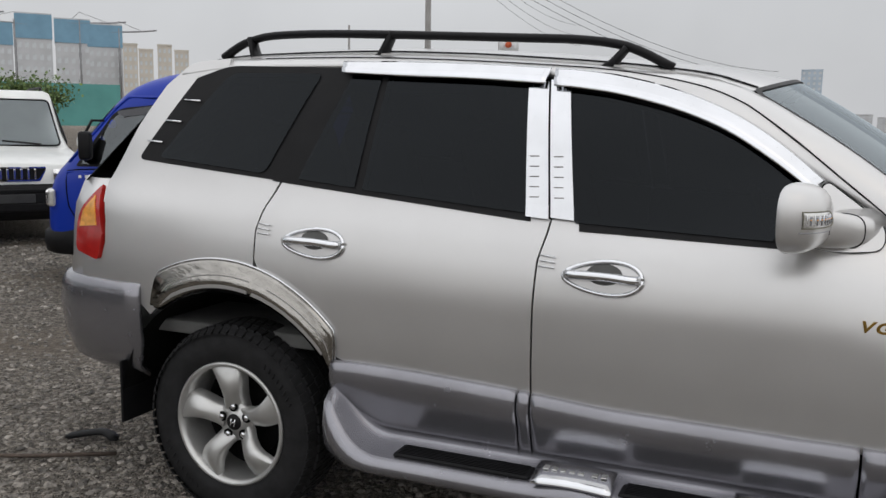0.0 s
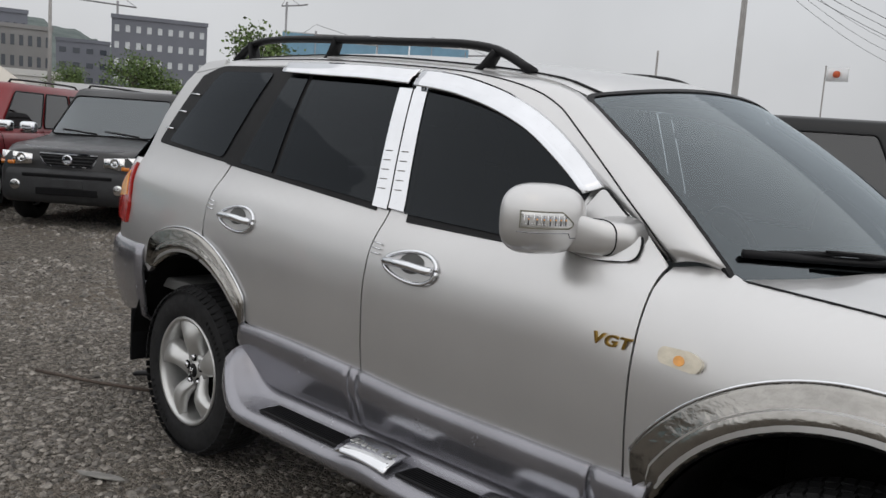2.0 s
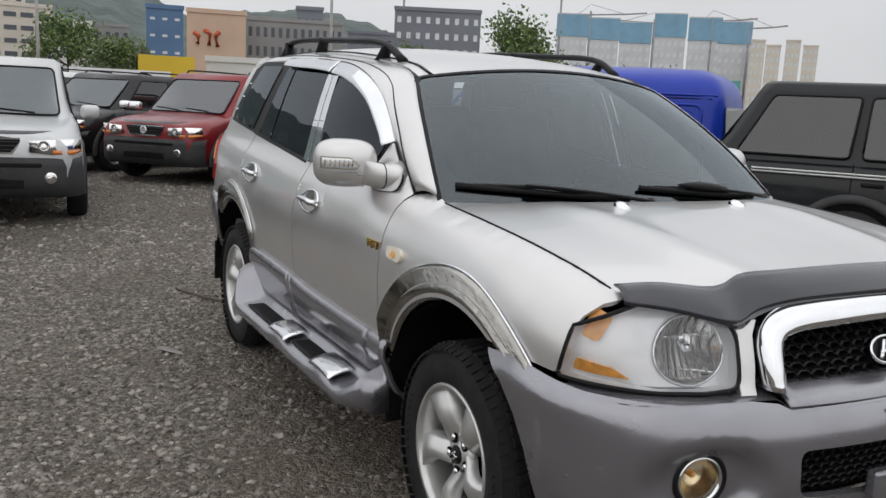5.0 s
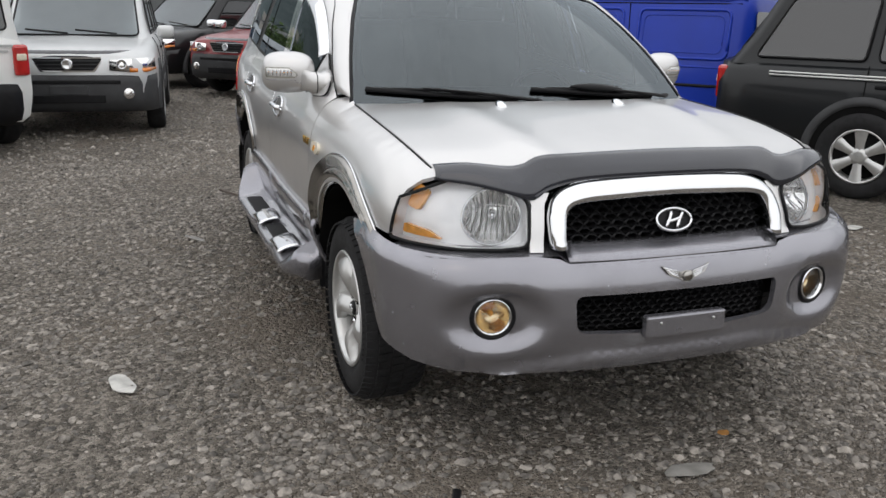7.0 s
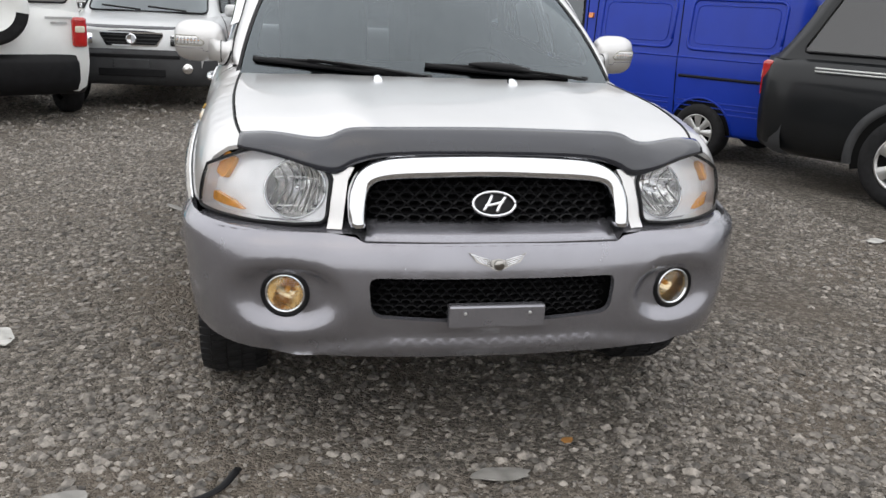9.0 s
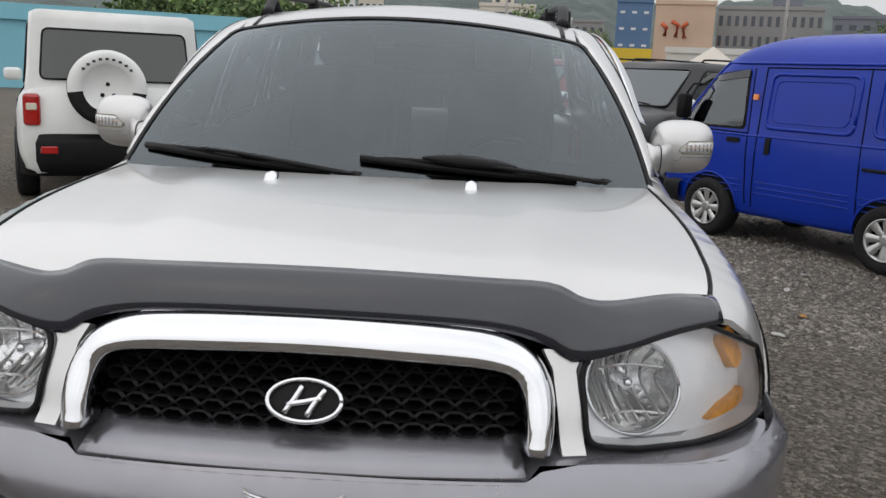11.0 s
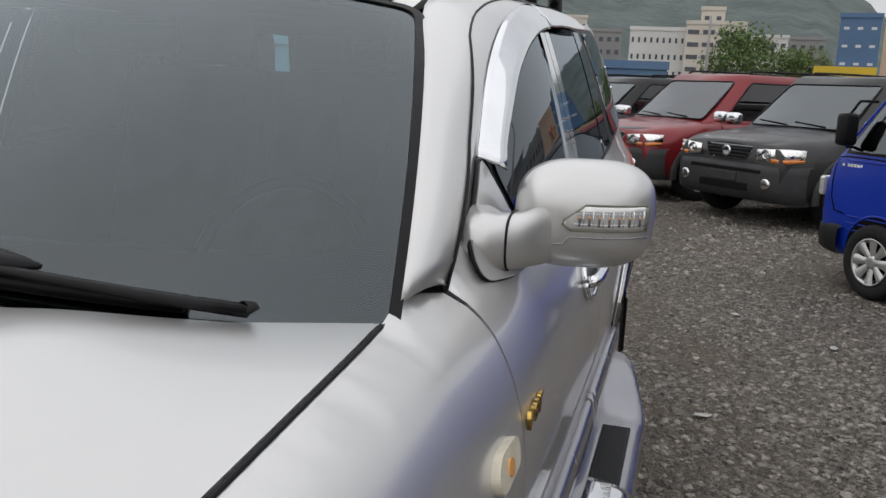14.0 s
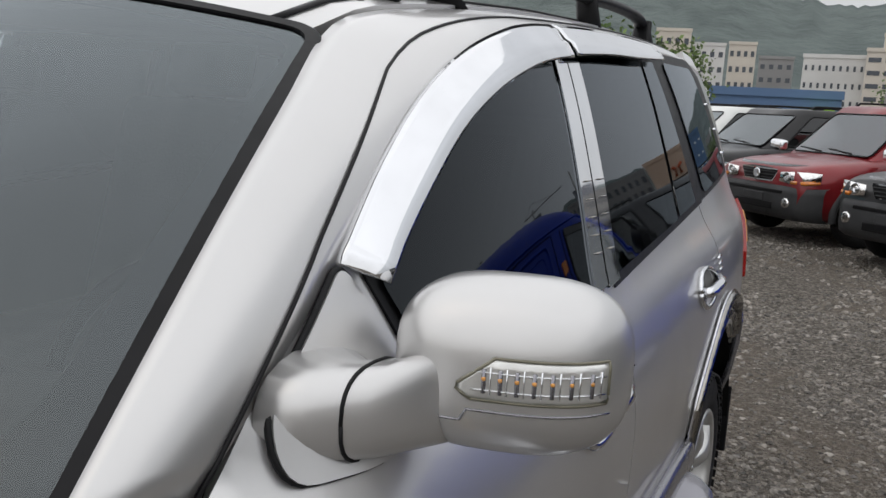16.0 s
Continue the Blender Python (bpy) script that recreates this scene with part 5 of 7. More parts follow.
# ---- ground ----
def gravel_material():
    m = bpy.data.materials.new("grey_gravel")
    m.use_nodes = True
    n, l = m.node_tree.nodes, m.node_tree.links
    b = n["Principled BSDF"]
    b.inputs["Roughness"].default_value = 0.9
    b.inputs["Specular IOR Level"].default_value = 0.25
    tc = n.new("ShaderNodeTexCoord")
    v1, v2 = n.new("ShaderNodeTexVoronoi"), n.new("ShaderNodeTexVoronoi")
    v1.inputs["Scale"].default_value, v2.inputs["Scale"].default_value = 46.0, 120.0
    big = n.new("ShaderNodeTexNoise")
    big.inputs["Scale"].default_value, big.inputs["Detail"].default_value = 0.55, 7
    for q in (v1, v2, big):
        l.new(tc.outputs["Object"], q.inputs["Vector"])
    sep = n.new("ShaderNodeSeparateColor")
    l.new(v1.outputs["Color"], sep.inputs[0])
    stone = n.new("ShaderNodeValToRGB")
    e = stone.color_ramp.elements
    e[0].position, e[0].color = 0.0, (0.07, 0.063, 0.054, 1)
    e[1].position, e[1].color = 1.0, (0.54, 0.485, 0.42, 1)
    e.new(0.55).color = (0.225, 0.20, 0.17, 1)
    l.new(sep.outputs[0], stone.inputs["Fac"])
    sep2 = n.new("ShaderNodeSeparateColor")
    l.new(v2.outputs["Color"], sep2.inputs[0])
    grit = n.new("ShaderNodeValToRGB")
    grit.color_ramp.elements[0].color = (0.04, 0.036, 0.031, 1)
    grit.color_ramp.elements[1].color = (0.42, 0.37, 0.31, 1)
    l.new(sep2.outputs[1], grit.inputs["Fac"])
    mx = n.new("ShaderNodeMix")
    mx.data_type = "RGBA"
    mx.inputs["Factor"].default_value = 0.35
    l.new(stone.outputs["Color"], mx.inputs[6])
    l.new(grit.outputs["Color"], mx.inputs[7])
    # bare trodden earth in patches
    er = n.new("ShaderNodeMapRange")
    er.inputs["From Min"].default_value, er.inputs["From Max"].default_value = 0.50, 0.62
    er.inputs["To Max"].default_value = 0.65
    l.new(big.outputs["Fac"], er.inputs["Value"])
    mx2 = n.new("ShaderNodeMix")
    mx2.data_type = "RGBA"
    mx2.inputs[7].default_value = (0.225, 0.186, 0.145, 1)
    l.new(er.outputs["Result"], mx2.inputs["Factor"])
    l.new(mx.outputs[2], mx2.inputs[6])
    l.new(mx2.outputs[2], b.inputs["Base Color"])
    add = n.new("ShaderNodeMath")
    add.operation = "MULTIPLY_ADD"
    add.inputs[1].default_value = 0.5
    l.new(v2.outputs["Distance"], add.inputs[0])
    l.new(v1.outputs["Distance"], add.inputs[2])
    bu = n.new("ShaderNodeBump")
    bu.invert = True
    bu.inputs["Distance"].default_value, bu.inputs["Strength"].default_value = 0.065, 1.0
    l.new(add.outputs[0], bu.inputs["Height"])
    l.new(bu.outputs["Normal"], b.inputs["Normal"])
    return m


GRAVEL = gravel_material()
PEBBLE = material("loose_stone", (0.262, 0.238, 0.209), 0.9, 0, 0.25, 30, bump=0.003, bscale=120, color2=(0.085, 0.077, 0.068), island=True)


def ground_z(x, y):
    d = math.hypot(x, y)
    k = min(1.0, max(0.0, (14 - d) / 6))
    return k * (0.012 * noise.noise((x * 0.9, y * 0.9, 0)) + 0.006 * noise.noise((x * 3.1, y * 3.1, 3))) - 0.004


axis_ = [-3000, -1000, -400, -150, -70, -40, -28, -20] + list(np.arange(-14, 10.01, 0.16)) + [14, 20, 30, 45, 70, 150, 400, 1000, 3000]
axis_y = [-3000, -1000, -400, -150, -70, -40, -28, -20, -14, -10] + list(np.arange(-7, 7.01, 0.16)) + [10, 14, 20, 30, 45, 70, 150, 400, 1000, 3000]
gv = [(x, y, ground_z(x, y)) for x in axis_ for y in axis_y]
ny_ = len(axis_y)
gf = [(i * ny_ + j, (i + 1) * ny_ + j, (i + 1) * ny_ + j + 1, i * ny_ + j + 1) for i in range(len(axis_) - 1) for j in range(ny_ - 1)]
tagged(mpart("ground", gv, gf, GRAVEL), "grey gravel lot with trodden earth patches", "ground", kind="structure")


def stone_field(name, count, lo, hi, x0, x1, y0, y1, seed):
    """Loose stones strewn over a stretch of the lot."""
    rng = np.random.default_rng(seed)
    P = np.array([(1, 0, 0), (-1, 0, 0), (0, 1, 0), (0, -1, 0), (0, 0, 1), (0.6, 0.6, 0.55), (-0.65, 0.5, 0.6), (-0.5, -0.65, 0.5), (0.6, -0.55, 0.55)])
    tri = np.array([(4, 5, 6), (4, 6, 7), (4, 7, 8), (4, 8, 5), (5, 0, 2), (5, 2, 6), (6, 2, 1), (6, 1, 7), (7, 1, 3), (7, 3, 8), (8, 3, 0), (8, 0, 5)])
    x, y = rng.uniform(x0, x1, count), rng.uniform(y0, y1, count)
    # thinner on the trodden earth
    dens = np.array([noise.noise((a * 0.8, b * 0.8, 7)) for a, b in zip(x, y)])
    keep_ = 1.4 * dens + rng.uniform(-0.6, 0.6, count) > -0.15
    x, y = x[keep_], y[keep_]
    n = len(x)
    s = lo + (hi - lo) * rng.random(n) ** 4.0
    a, ax, az = rng.uniform(0, 6.28, n), rng.uniform(0.65, 1.3, n), rng.uniform(0.4, 0.85, n)
    j = rng.uniform(0.75, 1.25, (n, 9))
    px, py = P[None, :, 0] * (ax * s)[:, None] * j, P[None, :, 1] * s[:, None] * j
    c, sn = np.cos(a)[:, None], np.sin(a)[:, None]
    g = np.array([ground_z(p, q) for p, q in zip(x, y)]) - 0.12 * s
    V = np.stack([x[:, None] + c * px - sn * py, y[:, None] + sn * px + c * py, g[:, None] + P[None, :, 2] * (az * s)[:, None] * j], 2).reshape(-1, 3)
    F = (tri[None] + 9 * np.arange(n)[:, None, None]).reshape(-1, 3)
    return tagged(mpart(name, V.tolist(), F.tolist(), PEBBLE, smooth=False), "loose grey gravel stones strewn on the lot", "gravel", kind="stuff")


stone_field("gravel_stones", 150000, 0.0045, 0.026, -4.5, 4.6, -4.0, 3.4, 4)
stone_field("gravel_stones", 40000, 0.008, 0.04, -13, -4.5, -4.5, 4.5, 5)


# ---- parked vehicles ----
def paint(name, c, rough=0.3, metal=0.2, coat=0.4, spec=0.4):
    return material(name, c, rough, metal, 0.05, 3.0, coat=coat, coat_rough=0.05, spec=spec)


P_RED = paint("dark_red_paint", (0.20, 0.012, 0.016))
P_GREY = paint("charcoal_paint", (0.032, 0.032, 0.033), 0.35, 0.25, 0.25, 0.3)
P_BLACK = paint("black_paint", (0.008, 0.008, 0.009), 0.3, 0.0, 0.25, 0.3)
P_WHITE = paint("white_paint", (0.74, 0.75, 0.73), 0.35, 0.0)
P_BLUE = material("blue_paint", (0.001, 0.028, 0.34), 0.4, 0.0, 0.05, 3.0, coat=0.2, coat_rough=0.08, spec=0.3)
P_SILVER2 = paint("pale_silver_paint", (0.55, 0.56, 0.56), 0.35, 0.4)
P_DARK = paint("graphite_paint", (0.008, 0.009, 0.010), 0.3, 0.0, 0.22, 0.25)
LOWER = material("dull_grey_plastic", (0.042, 0.043, 0.045), 0.55, 0, 0.12, 6.0, spec=0.3)
PALESCREEN = glass_material("pale_windscreen_glass", (0.40, 0.44, 0.44), ior=2.1, gloss=(0.9, 0.96, 1.0))
SMOKE = glass_material("smoked_glass", (0.14, 0.155, 0.155), ior=1.85)
ORANGE = material("orange_indicator", (0.72, 0.22, 0.03), 0.15, 0, 0.1, 30, coat=0.8)


def wheel_mesh(r, w=0.21, spokes=6):
    t = revolve([(r * 0.62, -w * 0.42), (r * 0.70, -w * 0.5), (r * 0.88, -w * 0.5), (r * 0.97, -w * 0.42), (r, -w * 0.25), (r, w * 0.25), (r * 0.97, w * 0.42), (r * 0.88, w * 0.5), (r * 0.62, w * 0.42)], 40)
    rm = revolve([(r * 0.60, -w * 0.42), (r * 0.63, -w * 0.49), (r * 0.59, -w * 0.48), (r * 0.55, -w * 0.2), (r * 0.53, w * 0.3)], 36)
    sp = []
    for k in range(spokes):
        m = Matrix.Rotation(2 * math.pi * k / spokes, 4, "Y")
        rows = [[(u * wd, y - 0.012 * (1 - u * u), rr) for u in (-1, -0.5, 0, 0.5, 1)] for rr, wd, y in ((r * 0.08, r * 0.09, -w * 0.34), (r * 0.3, r * 0.10, -w * 0.38), (r * 0.58, r * 0.15, -w * 0.42))]
        sp.append(moved(loft(rows), m))
    hub = revolve([(r * 0.2, -w * 0.3), (r * 0.19, -w * 0.4), (r * 0.1, -w * 0.42), (0.0005, -w * 0.42)], 20)
    back = revolve([(r * 0.58, 0.0), (0.0005, 0.0)], 24)
    return t, merge(rm, hub, *sp), back


WHEELS = {}


def add_wheel(parent, x, y, r, spokes, sg, w=0.21):
    key = (round(r, 3), spokes, w)
    if key not in WHEELS:
        t, rm, bk = wheel_mesh(r, w, spokes)
        WHEELS[key] = (mesh_from("tyre", *t, RUBBER), mesh_from("rim", *rm, ALLOY), mesh_from("rim_back", *bk, MATTE))
    wh = new("wheel")
    wh.parent = parent
    wh.matrix_basis = pose(x, sg * y, r, 0, 0, 0 if sg < 0 else 180)
    for nm, me in zip(("tyre", "rim", "rim_back"), WHEELS[key]):
        o = new(nm, me)
        o.parent = wh
    return wh


def quad_pane(name, corners, mtl, parent, out=0.006, r=0.05, label="", frame=None):
    """A flat pane between four corners, rounded, pushed out of its wall."""
    c = [Vector(p) for p in corners]
    n = (c[1] - c[0]).cross(c[3] - c[0]).normalized()
    mid = sum(c, Vector()) / 4
    if n.dot(mid - Vector((0, 0, mid.z - 0.15))) < 0:
        n = -n
    su, sv = (c[1] - c[0]).length, (c[3] - c[0]).length
    fm = lambda a, b: tuple((c[0] * (1 - a / su) + c[1] * a / su) * (1 - b / sv) + (c[3] * (1 - a / su) + c[2] * a / su) * b / sv + n * out)
    pol = rounded([(0, 0, r), (su, 0, r), (su, sv, r), (0, sv, r)], 0.15)
    ob = panel(name, pol, fm, mtl, parent, label, h=0.3, rim=False, centre=(0, 0, mid.z - 0.15))
    if frame:
        ring = [tuple(Vector(fm(*p)) + n * 0.001) for p in pol]
        mpart("seal", *tube(ring + ring[:1], frame, 5), BLACK, ob)
    return ob


def vehicle(name, label, m, body, L=4.5, W=1.84, H=1.70, wb=2.65, wr=0.36, hood=1.12, hood_h=1.02, belt_h=1.08, front_oh=0.85, lower=LOWER, bumper=LOWER, spokes=6,
            rear_slope=0.30, screen=0.75, rails=True, grille="bars", lamps=True, mirror=None, group="parked cars", taper=0.14, van=False, category="car", zb=0.34):
    car_ = thing(name, label, category, group, m)
    xf, xr = wb / 2 + front_oh, wb / 2 + front_oh - L
    hw = W / 2
    # lower shell
    xs = sorted(set(list(np.linspace(xr, xr + 0.35, 5)) + list(np.linspace(xr + 0.35, xf - 0.5, 12)) + list(np.linspace(xf - 0.5, xf, 8))))
    rows = []
    for x in xs:
        ef, er = max(0, (x - (xf - 0.5)) / 0.5), max(0, (xr + 0.35 - x) / 0.35)
        w = hw * (1 - 0.16 * ef ** 2.2 - 0.07 * er ** 2)
        if x > xf - hood:
            t = (x - (xf - hood)) / hood
            zt = belt_h + (hood_h - belt_h) * min(1, t * 3) - 0.13 * max(0, t) ** 3
        else:
            zt = belt_h
        z0 = zb + 0.05 * ef ** 2 + 0.05 * er ** 2
        half = [(w * 0.86, z0 - 0.06), (w * 0.95, z0), (w * 0.985, z0 + 0.14), (w, 0.62), (w * 0.995, zt - 0.22), (w * 0.965, zt - 0.09), (w * 0.90, zt - 0.015), (w * 0.72, zt + 0.012), (w * 0.4, zt + 0.03), (0, zt + 0.036)]
        rows.append([(x, -y, z) for y, z in half] + [(x, y, z) for y, z in half[::-1][1:]])
    mpart("body", *loft(rows, close_v=True, caps=True), body, car_)
    # greenhouse
    x0, x1 = (xr + 0.06, xf - hood + 0.12)
    t0, t1 = x0 + rear_slope, x1 - screen
    wb_, wt = hw * 0.905, hw * (0.905 - taper)
    lo = [(x0, wb_ * 0.96), (x0 + 0.1, wb_), (x1 - 0.25, wb_), (x1, wb_ * 0.88)]
    hi = [(t0, wt * 0.95), (t0 + 0.1, wt), (t1 - 0.2, wt), (t1, wt * 0.93)]
    lv = []
    for z, k in ((belt_h - 0.03, 0.0), (belt_h + 0.2, 0.40), (H - 0.10, 0.86), (H - 0.03, 0.97), (H, 1.06)):
        ring = []
        for (a, b), (c, d) in zip(lo, hi):
            kx = min(k, 1.0) if k <= 1 else k
            ring.append((a + (c - a) * kx, -(b + (d - b) * k) * (1 if k <= 1 else 0.93), z))
        ring += [(p[0], -p[1], p[2]) for p in ring[::-1]]
        lv.append(ring)
    v, f = loft(lv, close_v=True)
    n = len(lv[0])
    f.append(tuple((len(lv) - 1) * n + j for j in range(n)))
    mpart("cabin", v, f, body, car_)

    def edge(x_lo, k, sg, y_lo, y_hi, x_hi):
        return (x_lo + (x_hi - x_lo) * k, sg * (y_lo + (y_hi - y_lo) * k), belt_h - 0.03 + (H - belt_h + 0.0) * k)
    k0, k1 = 0.10, 0.86
    # screens
    quad_pane("windscreen", [edge(x1 + 0.012, k0 * 0.6, -1, wb_ * 0.85, wt * 0.9, t1 + 0.012), edge(x1 + 0.012, k0 * 0.6, 1, wb_ * 0.85, wt * 0.9, t1 + 0.012), edge(x1 + 0.012, k1, 1, wb_ * 0.85, wt * 0.9, t1 + 0.012), edge(x1 + 0.012, k1, -1, wb_ * 0.85, wt * 0.9, t1 + 0.012)], PALESCREEN, car_, 0.012, 0.08, "sky-reflecting windscreen", 0.012)
    quad_pane("rear_window", [edge(x0 - 0.006, 0.16, -1, wb_ * 0.84, wt * 0.84, t0), edge(x0 - 0.006, 0.16, 1, wb_ * 0.84, wt * 0.84, t0), edge(x0 - 0.006, k1 - 0.06, 1, wb_ * 0.84, wt * 0.84, t0), edge(x0 - 0.006, k1 - 0.06, -1, wb_ * 0.84, wt * 0.84, t0)], SMOKE, car_, 0.01, 0.06, "tinted rear window", 0.01)
    xa, xb = x0 + 0.16, x1 - 0.22
    xta, xtb = t0 + 0.10, t1 - 0.16
    cuts = (0.0, 0.30, 0.62, 1.0) if not van else (0.0, 0.38, 0.72, 0.97)
    for sg in (-1, 1):
        for i in range(3):
            if van and i < 2:
                continue
            a, b = cuts[i] + 0.015, cuts[i + 1] - 0.015
            lo_a, lo_b = xa + (xb - xa) * a, xa + (xb - xa) * b
            hi_a, hi_b = xta + (xtb - xta) * a, xta + (xtb - xta) * b
            quad_pane("side_window", [edge(lo_a, k0, sg, wb_, wt, hi_a), edge(lo_b, k0, sg, wb_, wt, hi_b), edge(lo_b, k1, sg, wb_, wt, hi_b), edge(lo_a, k1, sg, wb_, wt, hi_a)], SMOKE, car_, 0.008, 0.05, "tinted side window", 0.010)
        if rails:
            mpart("roof_rail", *tube(smooth_line([(t1 - 0.15, sg * wt * 0.86, H - 0.01), (t1 - 0.3, sg * wt * 0.86, H + 0.045), (t0 + 0.4, sg * wt * 0.86, H + 0.05), (t0 + 0.15, sg * wt * 0.86, H - 0.01)], 16), 0.016, 6), BLACK, car_, "black roof rail")
        # door seams, handles
        for i in (1, 2, 3):
            xd = xa + (xb - xa) * cuts[i]
            mpart("door_seam", *tube([(xd, sg * hw * 0.918, belt_h), (xd, sg * hw * 0.972, belt_h - 0.09), (xd, sg * hw * 1.0, belt_h - 0.22), (xd, sg * hw * 1.003, 0.62), (xd, sg * hw * 0.99, zb + 0.14)], 0.004, 5), MATTE, car_)
            if i < 3:
                part("door_handle", box_bm(0.17, 0.03, 0.035, xd + 0.16, sg * hw * 0.995, belt_h - 0.16, 0.01), BLACK if mirror is None else mirror, car_)
        # mirrors
        mm = box_bm(0.14, 0.2, 0.15, xb + 0.16, sg * (hw + 0.09), belt_h + 0.07, 0.045, 3)
        part("door_mirror", mm, mirror or body, car_, "", True)
        # wheels, arches, sill
        for x in (-wb / 2, wb / 2):
            add_wheel(car_, x, hw - 0.07, wr, spokes, sg)
            ring = [[(x + r * math.cos(a), sg * y, wr + r * math.sin(a)) for r, y in ((wr + 0.05, hw - 0.12), (wr + 0.05, hw + 0.012), (wr + 0.08, hw + 0.018), (wr + 0.125, hw + 0.004), (wr + 0.13, hw - 0.03))] for a in np.linspace(radians(-8), radians(188), 26)]
            mpart("wheel_arch", *loft(ring), lower, car_)
            # flat black disc on the closed body: painted shade of the wheel opening
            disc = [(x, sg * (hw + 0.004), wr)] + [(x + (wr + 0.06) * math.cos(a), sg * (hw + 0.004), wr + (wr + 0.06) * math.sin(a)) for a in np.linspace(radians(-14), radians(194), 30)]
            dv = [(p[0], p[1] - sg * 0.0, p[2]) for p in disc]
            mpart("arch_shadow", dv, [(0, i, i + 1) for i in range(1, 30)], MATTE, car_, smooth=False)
        for xa_, xb_ in ((-wb / 2 + wr + 0.12, -0.02), (0.0, wb / 2 - wr - 0.12)):
            part("side_moulding", box_bm(xb_ - xa_, 0.03, 0.15, (xa_ + xb_) / 2, sg * (hw - 0.002), 0.60 if not van else 0.40, 0.012), lower, car_)
        part("sill", box_bm(wb - 2 * wr - 0.12, 0.05, 0.16, 0, sg * (hw - 0.005), zb + 0.10, 0.015), lower, car_)
    # bumpers
    for xe, s in ((xf, 1), (xr, -1)):
        rows = []
        for z, o in ((zb - 0.05, -0.06), (zb + 0.0, 0.03), (zb + 0.10, 0.05), (zb + 0.27, 0.05), (zb + 0.35, 0.03), (zb + 0.37, -0.03)):
            rows.append([(xe + s * (o - 0.30 * abs(u) ** 10), u * hw * 0.985, z) for u in np.linspace(-1, 1, 41)])
        mpart("bumper", *loft(rows), bumper, car_, "dull grey bumper")
    if lamps:
        hz = hood_h - 0.21
        for sg in (-1, 1):
            cols = ((xf + 0.016, 0.46, 0.055, 0.055), (xf + 0.010, 0.68, 0.075, 0.07), (xf - 0.045, 0.875, 0.075, 0.08), (xf - 0.20, 0.972, 0.05, 0.075))
            lamp_ = mpart("headlamp", *solid(loft([[(x + (0.0 if k else 0.01), sg * hw * y, hz - d0 + (d0 + d1) * k / 2) for x, y, d0, d1 in cols] for k in range(3)]), 0.03, (0, 0, hz)), REFLECTOR, car_, "clear headlamp with orange indicator")
            mpart("indicator", *solid(loft([[(x + 0.016, sg * hw * (y + 0.008), hz - d0 * k) for x, y, d0, d1 in cols[1:]] for k in (1.0, 0.45)]), 0.01, (0, 0, hz)), ORANGE, lamp_, "orange indicator strip")
            mpart("lamp_bowl", *moved(revolve([(0.058, 0.0), (0.052, 0.012), (0.04, -0.005), (0.0005, -0.012)], 18), Matrix.Translation((xf + 0.02, sg * hw * 0.60, hz + 0.01)) @ Matrix.Rotation(radians(-90), 4, "Z")), CHROME, lamp_)
            fl = mpart("fog_lamp", *moved(revolve([(0.06, -0.02), (0.058, 0.012), (0.045, 0.014), (0.0005, 0.018)], 18), Matrix.Translation((xf + 0.05, sg * hw * 0.66, zb + 0.16)) @ Matrix.Rotation(radians(-90), 4, "Z")), REFLECTOR, car_)
        face = lambda o: (lambda y, z: (xf + o - 0.10 * (y / hw) ** 2 * 1.6, y, z))
        trap = lambda d: rounded([(-hw * 0.30 + d, hz - 0.075 + d, 0.02), (hw * 0.30 - d, hz - 0.075 + d, 0.02), (hw * 0.40 - d, hz + 0.085 - d, 0.02), (-hw * 0.40 + d, hz + 0.085 - d, 0.02)], 0.05)
        gr = panel("grille", trap(0.0), face(0.022), CHROME, car_, "chrome-framed grille", h=0.08, thick=0.03)
        panel("grille_mouth", trap(0.016), face(0.027), BLACK, gr, h=0.08, thick=0.006)
        if grille == "bars":
            for k in range(3):
                mpart("grille_bar", *tube([face(0.029)(y, hz - 0.035 + 0.04 * k) for y in np.linspace(-hw * (0.30 + 0.025 * k), hw * (0.30 + 0.025 * k), 7)], 0.006, 5), LOWER, gr)
            rows = []
            for z, o in ((hood_h - 0.055, 0.012), (hood_h - 0.09, 0.024), (hood_h - 0.135, 0.028)):
                rows.append([(xf + o - 0.05 - 0.30 * abs(u) ** 3.5 + (hood_h - 0.055 - z) * 0.45, u * hw * 0.80, z) for u in np.linspace(-1, 1, 25)])
            mpart("hood_guard", *solid(loft(rows), 0.006, (0, 0, 0.6)), GLOSSBLACK, car_, "dark hood-edge guard")
        elif grille == "slots":
            for k in range(7):
                part("grille_slot", box_bm(0.02, 0.03, 0.12, xf + 0.025, -0.21 + 0.07 * k, hz + 0.005, 0.01), CHROME, gr)
        if grille == "bars":
            mpart("emblem", *moved(revolve([(0.062, 0.0), (0.058, 0.014), (0.044, 0.010), (0.0005, 0.010)], 20), Matrix.Translation((xf + 0.036, 0, hz + 0.008)) @ Matrix.Rotation(radians(-90), 4, "Z")), CHROME, gr)
        part("bumper_slot", box_bm(0.02, hw * 1.15, 0.045, xf + 0.046, 0, zb + 0.285, 0.01), BLACK, car_, "dark slot in the bumper")
        part("plate_holder", box_bm(0.02, 0.4, 0.10, xf + 0.055, 0, zb + 0.20, 0.006), LOWER, car_)
        part("lower_grille", box_bm(0.02, hw * 0.8, 0.09, xf + 0.045, 0, zb + 0.10, 0.01), BLACK, car_)
